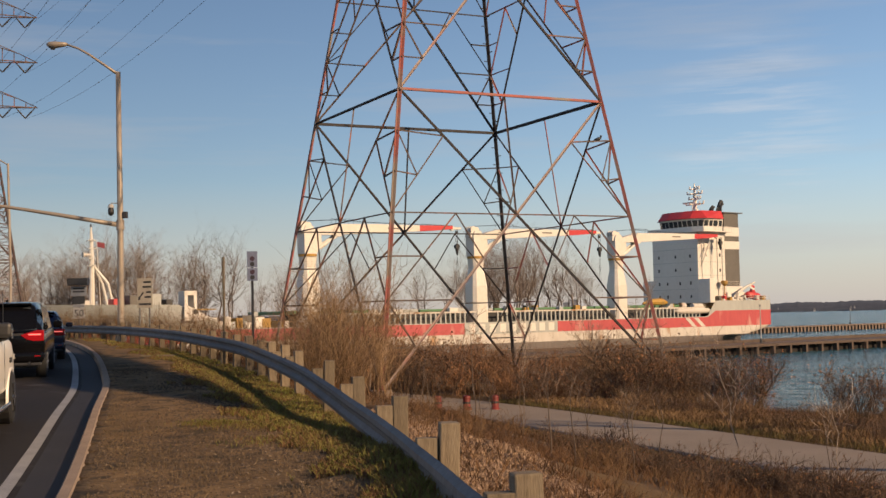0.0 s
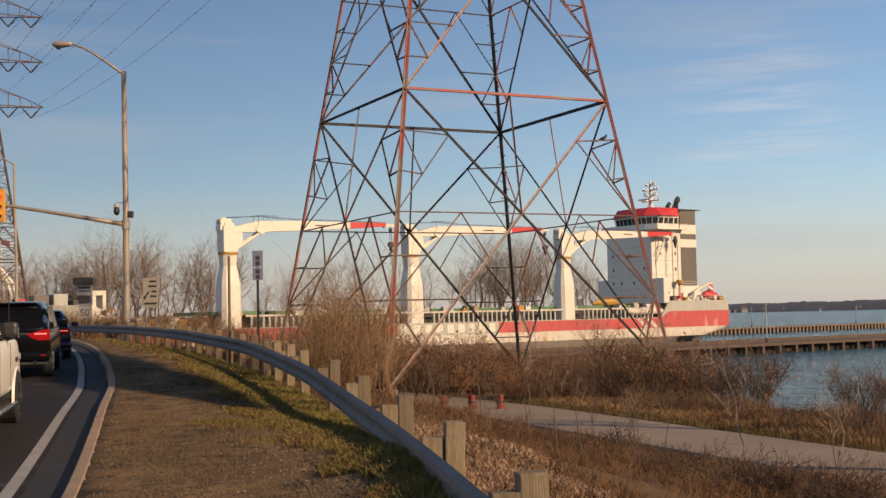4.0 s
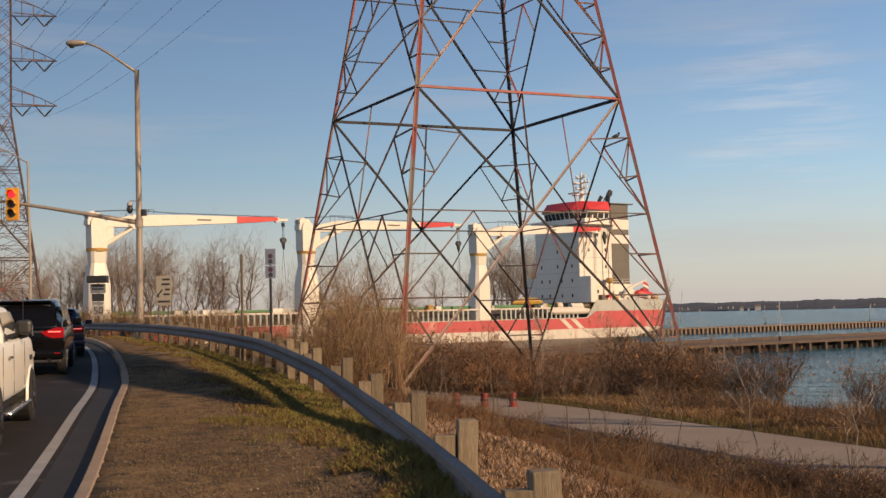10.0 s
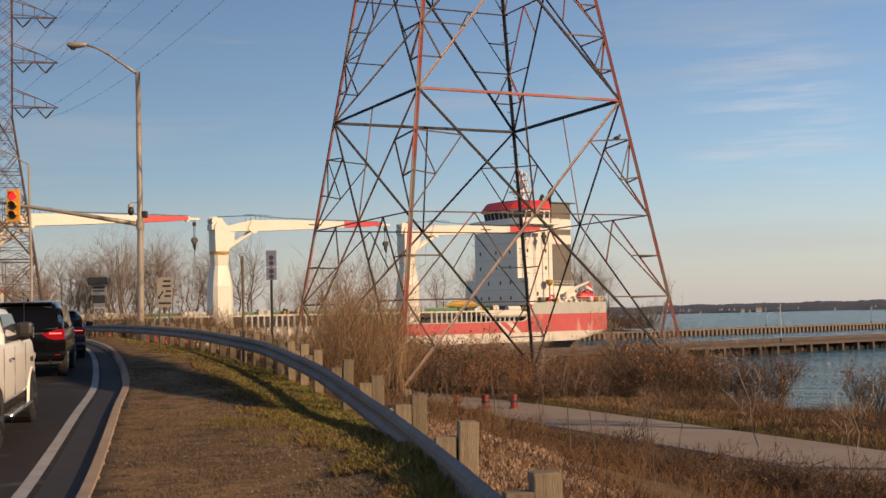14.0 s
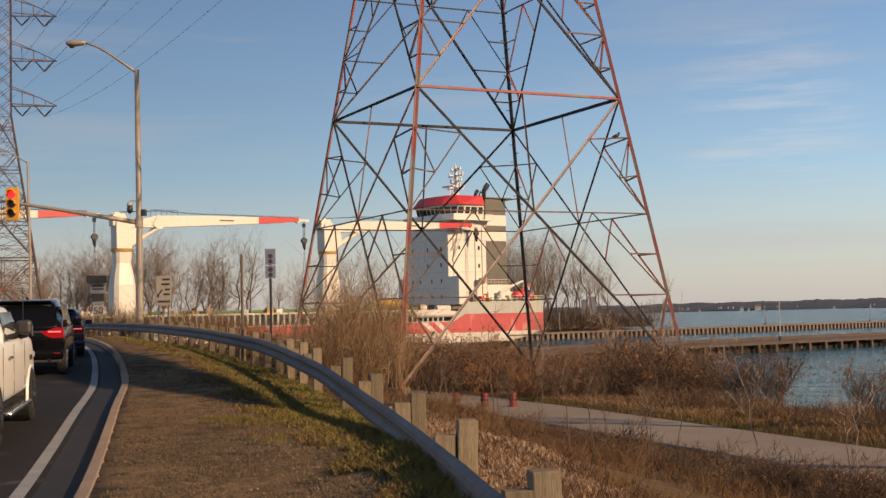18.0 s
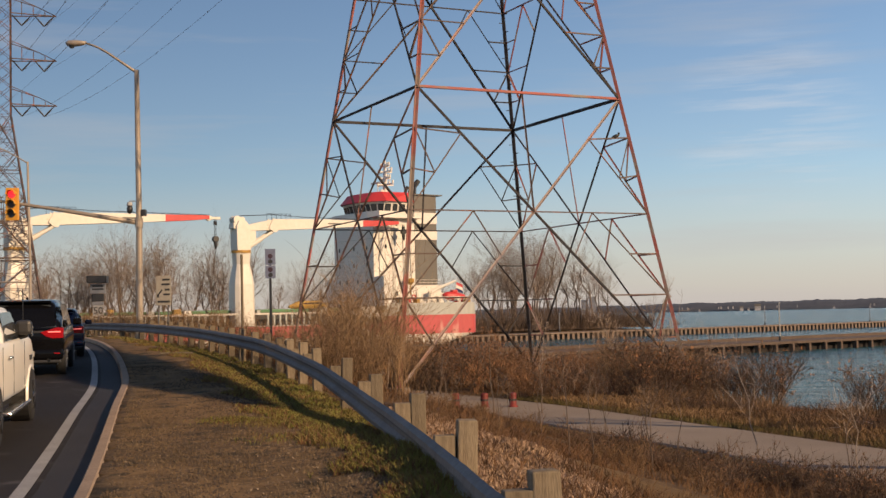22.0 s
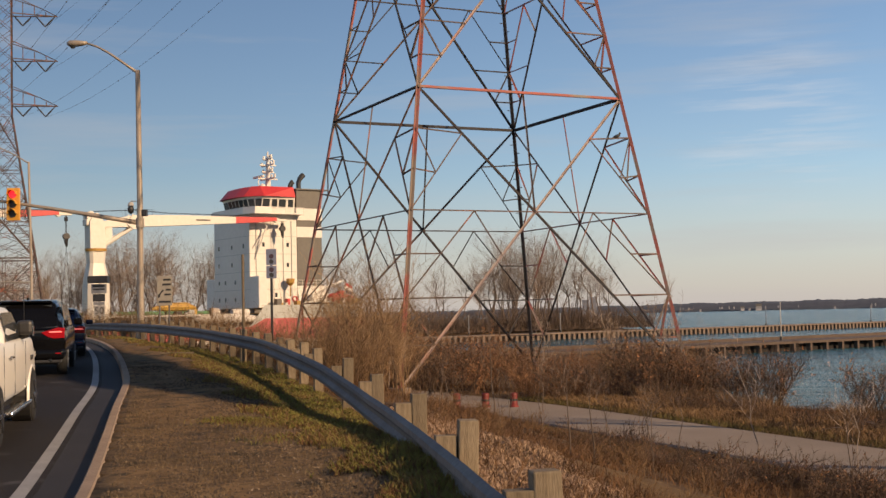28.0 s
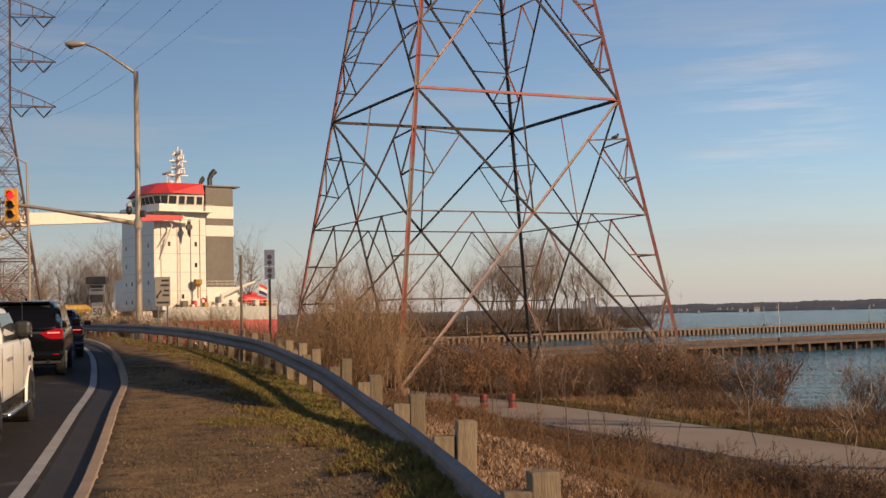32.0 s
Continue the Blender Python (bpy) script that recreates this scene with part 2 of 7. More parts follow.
M_TAIL = material("tail_lamp_red", (0.42, 0.008, 0.014), (0.28, 0.006, 0.01), 0.15, scale=8, fine=30, bump=0)
M_MARK = material("faded_red_mark", (0.06, 0.028, 0.045), (0.045, 0.024, 0.04), 0.6, scale=4, fine=20, bump=0)
M_RUBBER = material("tyre_rubber", (0.022, 0.022, 0.022), (0.015, 0.015, 0.015), 0.85, scale=5, fine=30, bump=0.1)
M_STUBBLE = material("dead_stubble", (0.175, 0.125, 0.072), (0.075, 0.052, 0.03), 0.95, scale=0.8, fine=5, bump=0)
for dull in (M_ASPHALT, M_GUTTER, M_PATH, M_GROUND, M_GRAVEL, M_CURB):
    dull.node_tree.nodes["Principled BSDF"].inputs["Specular IOR Level"].default_value = 0.2
M_GLASS = glass("dark_glass")


def water_material():
    # light and dark streaks in the colour stand in for reflections off wavelets
    m = material("lake_water_ripple_tones", (0.05, 0.15, 0.185), (0.003, 0.03, 0.046), 0.16, scale=0.11, fine=0.33, bump=0, mix=0.5, stretch=(0.2, 1.0, 1.0))
    n, l = m.node_tree.nodes, m.node_tree.links
    b = n["Principled BSDF"]
    co = n.new("ShaderNodeTexCoord")
    mp = n.new("ShaderNodeMapping")
    mp.inputs["Scale"].default_value = (0.5, 1.0, 1.0)
    l.new(co.outputs["Object"], mp.inputs["Vector"])
    a, c = n.new("ShaderNodeTexNoise"), n.new("ShaderNodeTexNoise")
    a.inputs["Scale"].default_value, a.inputs["Detail"].default_value = 0.3, 7
    c.inputs["Scale"].default_value, c.inputs["Detail"].default_value = 2.1, 5
    b1, b2 = n.new("ShaderNodeBump"), n.new("ShaderNodeBump")
    b1.inputs["Strength"].default_value, b1.inputs["Distance"].default_value = 1.0, 5.5
    b2.inputs["Strength"].default_value, b2.inputs["Distance"].default_value = 1.0, 0.9
    for t, bp in ((a, b1), (c, b2)):
        l.new(mp.outputs["Vector"], t.inputs["Vector"])
        l.new(t.outputs["Fac"], bp.inputs["Height"])
    l.new(b1.outputs["Normal"], b2.inputs["Normal"])
    l.new(b2.outputs["Normal"], b.inputs["Normal"])
    return m


M_WATER = water_material()


# ---- mesh helpers ----
class Shape:
    """Vertices and faces of one mesh, with a material number for each face."""

    def __init__(self):
        self.v, self.f, self.m = [], [], []

    def add(self, verts, faces, mat=0):
        k = len(self.v)
        self.v.extend(tuple(p) for p in verts)
        self.f.extend(tuple(i + k for i in q) for q in faces)
        self.m.extend([mat] * len(faces))
        return self

    def box(self, lo, hi, mat=0, pose_m=None):
        (a, b, c), (d, e, g) = lo, hi
        vs = [(a, b, c), (d, b, c), (d, e, c), (a, e, c), (a, b, g), (d, b, g), (d, e, g), (a, e, g)]
        if pose_m is not None:
            vs = [pose_m @ Vector(p) for p in vs]
        return self.add(vs, [(0, 3, 2, 1), (4, 5, 6, 7), (0, 1, 5, 4), (1, 2, 6, 5), (2, 3, 7, 6), (3, 0, 4, 7)], mat)

    def soft_box(self, lo, hi, r=0.02, mat=0, pose_m=None):
        """A box with bevelled edges."""
        bm = bmesh.new()
        bmesh.ops.create_cube(bm, size=1)
        for p in bm.verts:
            p.co = Vector([(lo[i] + hi[i]) / 2 + p.co[i] * (hi[i] - lo[i]) for i in range(3)])
        bmesh.ops.bevel(bm, geom=bm.edges[:], offset=r, segments=2, affect="EDGES", profile=0.5)
        return self.take(bm, mat, pose_m)

    def take(self, bm, mat=0, pose_m=None):
        bm.verts.index_update()
        vs = [pose_m @ p.co if pose_m is not None else p.co.copy() for p in bm.verts]
        fs = [[p.index for p in q.verts] for q in bm.faces]
        bm.free()
        return self.add(vs, fs, mat)

    def bar(self, a, b, w, h=None, mat=0):
        """A straight bar of rectangular section from a to b."""
        a, b = Vector(a), Vector(b)
        h = h or w
        d = (b - a).normalized()
        s = d.cross(Vector((0, 0, 1)))
        s = Vector((1, 0, 0)) if s.length < 1e-4 else s.normalized()
        u = s.cross(d)
        vs = [p + s * (i * w / 2) + u * (j * h / 2) for p in (a, b) for i, j in ((-1, -1), (1, -1), (1, 1), (-1, 1))]
        return self.add(vs, [(0, 1, 5, 4), (1, 2, 6, 5), (2, 3, 7, 6), (3, 0, 4, 7), (3, 2, 1, 0), (4, 5, 6, 7)], mat)

    def angle(self, a, b, w, t, mat=0):
        """An L-shaped steel member from a to b."""
        a, b = Vector(a), Vector(b)
        d = (b - a).normalized()
        s = d.cross(Vector((0, 0, 1)))
        s = Vector((1, 0, 0)) if s.length < 1e-4 else s.normalized()
        u = s.cross(d)
        sec = [(0, 0), (w, 0), (w, t), (t, t), (t, w), (0, w)]
        vs = [p + s * (i - w / 3) + u * (j - w / 3) for p in (a, b) for i, j in sec]
        fs = [(i, (i + 1) % 6, (i + 1) % 6 + 6, i + 6) for i in range(6)] + [(5, 4, 3, 2, 1, 0), (6, 7, 8, 9, 10, 11)]
        return self.add(vs, fs, mat)

    def tube(self, pts, radii, n=8, mat=0, caps=True):
        """A round tube along points; radii: one number or one for each point."""
        pts = [Vector(p) for p in pts]
        radii = [radii] * len(pts) if isinstance(radii, (int, float)) else radii
        vs, fs = [], []
        ref = None
        for i, p in enumerate(pts):
            d = (pts[min(i + 1, len(pts) - 1)] - pts[max(i - 1, 0)]).normalized()
            if ref is None:
                ref = d.cross(Vector((0, 0, 1)))
                ref = Vector((1, 0, 0)) if ref.length < 1e-3 else ref.normalized()
            ref = (ref - d * ref.dot(d)).normalized()
            o = d.cross(ref)
            for k in range(n):
                a = 2 * math.pi * k / n
                vs.append(p + (ref * math.cos(a) + o * math.sin(a)) * radii[i])
        for i in range(len(pts) - 1):
            fs += [(i * n + k, i * n + (k + 1) % n, (i + 1) * n + (k + 1) % n, (i + 1) * n + k) for k in range(n)]
        if caps:
            fs += [tuple(range(n - 1, -1, -1)), tuple(range((len(pts) - 1) * n, len(pts) * n))]
        return self.add(vs, fs, mat)

    def prism(self, outline, lo, hi, axis=2, mat=0):
        """An outline in the two other axes, pushed from lo to hi along the axis."""
        def at(p, h):
            q = list(p)
            q.insert(axis, h)
            return q
        n = len(outline)
        vs = [at(p, lo) for p in outline] + [at(p, hi) for p in outline]
        fs = [(i, (i + 1) % n, (i + 1) % n + n, i + n) for i in range(n)] + [tuple(range(n - 1, -1, -1)), tuple(range(n, 2 * n))]
        return self.add(vs, fs, mat)

    def mesh(self, name, mats, smooth=False):
        me = bpy.data.meshes.new(name)
        me.from_pydata(self.v, [], self.f)
        for m in mats if isinstance(mats, (list, tuple)) else [mats]:
            me.materials.append(m)
        if any(self.m):
            me.polygons.foreach_set("material_index", self.m)
        if smooth:
            me.polygons.foreach_set("use_smooth", [True] * len(me.polygons))
        bm = bmesh.new()
        bm.from_mesh(me)
        bmesh.ops.recalc_face_normals(bm, faces=bm.faces[:])
        bm.to_mesh(me)
        bm.free()
        return me


def part(name, shape, mats, parent, label="", smooth=False):
    """One mesh object under a thing or a part."""
    ob = new(name, shape.mesh(name, mats, smooth) if isinstance(shape, Shape) else shape)
    ob.parent = parent
    return tagged(ob, label)


def thing(name, label, category, group="", kind="", m=None):
    ob = new(name)
    ob.empty_display_size = 0.2
    if m is not None:
        ob.matrix_world = m
    return tagged(ob, label, category, group, kind)


def solid(name, shape, mats, label, category="", group="", kind="", smooth=False):
    return tagged(new(name, shape.mesh(name, mats, smooth)), label, category, group, kind)


def curve_at(table, s):
    """A smooth value at s from rows (s, value): Catmull-Rom."""
    if s <= table[0][0]:
        return table[0][1] + (s - table[0][0]) * (table[1][1] - table[0][1]) / (table[1][0] - table[0][0])
    if s >= table[-1][0]:
        return table[-1][1] + (s - table[-1][0]) * (table[-1][1] - table[-2][1]) / (table[-1][0] - table[-2][0])
    i = max(k for k in range(len(table) - 1) if table[k][0] <= s)
    (x0, y0), (x1, y1) = table[i], table[i + 1]
    m0 = (y1 - table[i - 1][1]) / (x1 - table[i - 1][0]) if i else (y1 - y0) / (x1 - x0)
    m1 = (table[i + 2][1] - y0) / (table[i + 2][0] - x0) if i + 2 < len(table) else (y1 - y0) / (x1 - x0)
    h, u = x1 - x0, (s - x0) / (x1 - x0)
    return y0 * (2 * u**3 - 3 * u**2 + 1) + m0 * h * (u**3 - 2 * u**2 + u) + y1 * (3 * u**2 - 2 * u**3) + m1 * h * (u**3 - u**2)


# ---- the plan ----
WATER_Z = -7.2
ROAD_Z = [(-40, 0.0), (8, 0.0), (13, 0.0), (16, 0.05), (19.3, 0.12), (23, 0.22), (26.7, 0.34), (30, 0.45), (36, 0.62), (42, 0.78), (48, 0.92), (54, 1.02), (62, 1.1), (80, 1.2), (110, 1.25), (160, 1.2), (300, 0.5)]
CURB_X = [(-40, 6.0), (-10, 1.2), (0, -1.1), (6, -2.35), (12.8, -3.80), (21.8, -5.88), (28.9, -7.52), (43.7, -11.9), (56, -16.6), (70, -23.0), (110, -46.0), (200, -110.0)]
RAIL_X = [(-20, 5.4), (0, 1.5), (5, 0.80), (8.4, 0.29), (9.9, 0.11), (14.9, -0.55), (18.6, -1.22), (21.4, -1.8), (25, -2.57), (29.5, -3.8), (34, -5.1), (38.5, -6.7), (44, -8.7), (48.5, -10.6), (55, -13.6), (62, -17.2), (70, -21.6), (110, -44.5), (200, -108.0)]
FALL = [(-20, 0.0), (8, 0.0), (12, -0.01), (16, -0.05), (17.6, 0.0), (19.4, 0.1), (21.8, 0.22), (24, 0.28), (30, 0.31), (40, 0.28), (60, 0.26), (110, 0.2), (120, 0.2)]
BEAM_TOP = [(-20, 0.64), (9, 0.635), (12.6, 0.61), (15.4, 0.565), (18.2, 0.56), (21.6, 0.60), (25.9, 0.615), (30, 0.65), (35, 0.675), (44, 0.65), (50, 0.64), (120, 0.64)]
SHIP_YAW = 215.55
AHEAD = Vector((math.cos(radians(SHIP_YAW)), math.sin(radians(SHIP_YAW)), 0))
PORT = Vector((-AHEAD.y, AHEAD.x, 0))
HOUSE = Vector((30.71, 252.46, 0))  # port front corner of the ship's house at 9 s


def canal(u, v, z):
    """A point u metres along the canal (towards the sea is negative) and v metres across from the ship's house side, away from the camera."""
    return HOUSE + AHEAD * u - PORT * v + Vector((0, 0, z + WATER_Z))


def smooth_step(a, b, x):
    t = min(1.0, max(0.0, (x - a) / (b - a)))
    return t * t * (3 - 2 * t)


PATH_UP = [(-20, 27.0), (10, 14.6), (24.8, 8.85), (31.0, 6.45), (38, 3.75), (42, 1.9), (48, -1.2), (60, -8.0), (80, -20)]


def coast(y):
    """x of the water's edge."""
    return curve_at([(-200, 160), (0, 40), (20, 23), (34, 18), (37.5, 15.5), (40, 11.5), (45, 11.2), (60, 13.4), (80, 17), (110, 22.5), (180, 37), (260, 60), (900, 500)], y)


def across(p):
    """Metres across the canal from the ship's house side."""
    return -(Vector((p[0], p[1], 0)) - HOUSE).dot(PORT)


def land(x, y):
    """Height of the ground sheet."""
    base = curve_at(ROAD_Z, y)
    rail = curve_at(RAIL_X, y)
    low = -1.1 + 0.08 * math.sin(x * 0.5 + y * 0.3)
    e = x - rail
    z = base + (low - base) * smooth_step(0.5, 6.2 + 0.02 * max(y, 0), e)
    z += (0.10 * noise.noise((x * 0.45, y * 0.45, 0)) + 0.05 * noise.noise((x * 1.7, y * 1.7, 3))) * smooth_step(-0.6, 2.0, e)
    if -20 < y < 120:
        # the shoulder falls away towards the rail further on
        c = curve_at(CURB_X, y)
        z -= curve_at(FALL, y) * smooth_step(0.45, 1.0, (x - c) / (rail - c)) * (1 - smooth_step(0.5, 5.0, e))
    if -6 < y < 18:
        # turf heaped against the near rail
        z += 0.24 * (1 - smooth_step(11.5, 17.5, y)) * math.exp(-(min(e, 0.0) / 0.8) ** 2 - (max(e, 0.0) / 0.4) ** 2)
    if y > 60:
        z += (-5.6 - z) * smooth_step(55, 150, y) * smooth_step(3, 25, e)
    if -20 < y < 60:
        # level ground beside and under the footpath
        g = x - curve_at(PATH_UP, y)
        flat = smooth_step(-6.5, -3.9, g) * (1 - smooth_step(0.4, 2.5, g))
        z += (-1.095 - z) * flat
        z -= 0.22 * smooth_step(1.5, 4.5, g)
    near = smooth_step(-1, 1.8, coast(y) - x)
    z = WATER_Z - 2 + (z - WATER_Z + 2) * near
    if across((x, y)) > -26:
        z = WATER_Z - 2.5
    return z


# ---- ground, water, road ----
def spread(parts):
    """Grid lines: (from, to, step) runs end to end."""
    out = []
    for a, b, s in parts:
        n = max(1, round((b - a) / s))
        out += [a + (b - a) * i / n for i in range(n)]
    return out + [parts[-1][1]]


def build_ground():
    xs = spread([(-2600, -300, 460), (-300, -60, 24), (-60, -26, 3), (-26, -15, 0.6), (-15, 9, 0.25), (9, 20, 0.6), (20, 60, 2.5), (60, 300, 20), (300, 2600, 460)])
    ys = spread([(-2600, -200, 400), (-200, -10, 15), (-10, 5, 1.5), (5, 46, 0.4), (46, 70, 1.2), (70, 260, 6)])
    s = Shape()
    nx = len(xs)
    for y in ys:
        cx = curve_at(CURB_X, y)
        for x in xs:
            yy = min(max(y, -40), 260)
            edge = cx + 0.14
            if -15 < x < 9 and abs(x - edge) <= 0.126:
                x = edge
            z = land(x, y) if -200 < y else land(x, -150)
            if x < cx + 0.12 and x > cx - 14:
                z -= 0.30
            elif x >= cx:
                z += 0.11 * (1 - smooth_step(0.8, 3.0, x - curve_at(RAIL_X, yy)))
            s.v.append((x, y, z))
    for j in range(len(ys) - 1):
        for i in range(nx - 1):
            x, y = (xs[i] + xs[i + 1]) / 2, (ys[j] + ys[j + 1]) / 2
            s.f.append((j * nx + i, j * nx + i + 1, (j + 1) * nx + i + 1, (j + 1) * nx + i))
            r = x - curve_at(RAIL_X, y)
            s.m.append(1 if r < -0.75 + 0.7 * noise.noise((x * 0.6, y * 0.35, 1)) and -30 < y < 120 else 0)
    ob = solid("ground", s, [M_GROUND, M_GRAVEL], "brown winter verge and shore ground beside the road", "ground", kind="structure", smooth=True)
    return ob


build_ground()
sea = Shape()
sea.add([(-4900, -300, WATER_Z), (4900, -300, WATER_Z), (4900, 4900, WATER_Z), (-4900, 4900, WATER_Z)], [(0, 1, 2, 3)])
solid("water", sea, M_WATER, "blue rippled lake and canal water", "water", kind="structure")


def strip(name, table, offsets, y0, y1, step, lift, mats, label, category, widths=None):
    """A ribbon along a line of the plan: offsets across it and their heights above the road."""
    s = Shape()
    n = len(offsets)
    ys = spread([(y0, y1, step)])
    for y in ys:
        d = (curve_at(table, y + 0.5) - curve_at(table, y - 0.5))
        c = math.sqrt(1 + d * d)
        for o, h in offsets:
            s.v.append((curve_at(table, y) + o / c, y + o * d / c * -1, curve_at(ROAD_Z, y) + h + lift))
    for j in range(len(ys) - 1):
        s.f += [(j * n + i, j * n + i + 1, (j + 1) * n + i + 1, (j + 1) * n + i) for i in range(n - 1)]
        s.m += [0] * (n - 1)
    return solid(name, s, mats, label, category, kind="structure", smooth=False)


strip("road", CURB_X, [(-13.5, -0.10), (-13.0, 0.0), (-10, 0.05), (-6, 0.07), (-3, 0.05), (-0.62, 0.012), (-0.45, 0.0)], -40, 200, 1.0, 0, M_ASPHALT, "dark grey asphalt road climbing to a bend", "road")
strip("gutter", CURB_X, [(-0.46, 0.001), (-0.2, -0.01), (0.02, -0.01)], -40, 200, 0.8, 0, M_GUTTER, "smooth dark gutter along the kerb", "gutter")
strip("road_line", CURB_X, [(-0.68, 0.022), (-0.53, 0.016)], -40, 200, 0.8, 0, M_LINE, "worn white edge line on the road", "road marking")
strip("kerb", CURB_X, [(0.0, -0.05), (0.015, 0.10), (0.035, 0.125), (0.15, 0.13), (0.175, 0.10), (0.175, -0.05)], -40, 200, 0.6, 0, M_CURB, "worn concrete kerb beside the road", "kerb")


def build_path():
    s = Shape()
    ys = spread([(-20, 60, 0.8)])
    offs = [-3.45, -3.3, -2.2, -1.1, -0.1, 0.05]
    for y in ys:
        d = curve_at(PATH_UP, y + 0.5) - curve_at(PATH_UP, y - 0.5)
        c = math.sqrt(1 + d * d)
        x0 = curve_at(PATH_UP, y)
        for k, o in enumerate(offs):
            s.v.append((x0 + o / c, y - o * d / c, -1.06 - (0.12 if k in (0, 5) else 0) + 0.02 * math.sin(k)))
    n = len(offs)
    for j in range(len(ys) - 1):
        for i in range(n - 1):
            s.f.append((j * n + i, j * n + i + 1, (j + 1) * n + i + 1, (j + 1) * n + i))
            s.m.append(0)
    solid("path", s, M_PATH, "pale grey paved footpath below the road", "path", kind="structure")


build_path()


# ---- guard rail ----
def along(table, y0, gap, y1):
    """Points at even gaps along a line of the plan, with the way it runs there."""
    out, y, left = [], y0, 0.0
    while y < y1:
        d = curve_at(table, y + 0.05) - curve_at(table, y - 0.05)
        out.append((curve_at(table, y), y, math.atan2(-d * 10, 1)))
        y += gap / math.sqrt(1 + (d * 10) ** 2)
    return out


def build_guard_rail():
    rail = thing("guard_rail", "steel beam guard rail on weathered timber posts", "guard rail")
    prof = [(0.0, -0.37), (0.055, -0.335), (0.062, -0.275), (0.005, -0.215), (0.005, -0.16), (0.062, -0.10), (0.055, -0.04), (0.0, 0.0)]
    s = Shape()
    ys = spread([(-12, 110, 0.6)])
    n = len(prof)
    for side in (0.0, 0.006):
        k0 = len(s.v)
        for y in ys:
            d = (curve_at(RAIL_X, y + 0.4) - curve_at(RAIL_X, y - 0.4)) / 0.8
            c = math.sqrt(1 + d * d)
            for o, h in prof:
                a = -o - side
                s.v.append((curve_at(RAIL_X, y) + a / c, y - a * d / c, curve_at(ROAD_Z, y) + curve_at(BEAM_TOP, y) + h))
        for j in range(len(ys) - 1):
            s.f += [(k0 + j * n + i, k0 + j * n + i + 1, k0 + (j + 1) * n + i + 1, k0 + (j + 1) * n + i) for i in range(n - 1)]
            s.m += [0] * (n - 1)
    part("beam", s, M_GALV, rail, "weathered corrugated steel beam")
    post = Shape().soft_box((-0.095, -0.09, -0.9), (0.095, 0.09, 0.79), 0.015).mesh("post", M_POST)
    block = Shape().soft_box((-0.1, -0.07, 0.30), (0.1, 0.07, 0.665), 0.01).mesh("block", M_POST)
    rng = random.Random(4)
    for x, y, a in along(RAIL_X, 4.25, 3.81, 25) + along(RAIL_X, 26.9, 1.905, 80):
        z = curve_at(ROAD_Z, y)
        turn = Matrix.Rotation(a, 4, "Z")
        lean = Euler((rng.uniform(-0.03, 0.03), rng.uniform(-0.03, 0.04), 0)).to_matrix().to_4x4()
        p = part("post", post, None, rail)
        p.matrix_local = Matrix.Translation((x, y, z + rng.uniform(-0.03, 0.03))) @ turn @ pose(0.30, 0, 0) @ lean
        b = part("block", block, None, rail)
        b.matrix_local = Matrix.Translation((x, y, z)) @ turn @ pose(0.105, 0, 0)


build_guard_rail()


# ---- transmission towers ----
D_, R_, T_ = M_TOWER_D, M_TOWER_R, M_TOWER


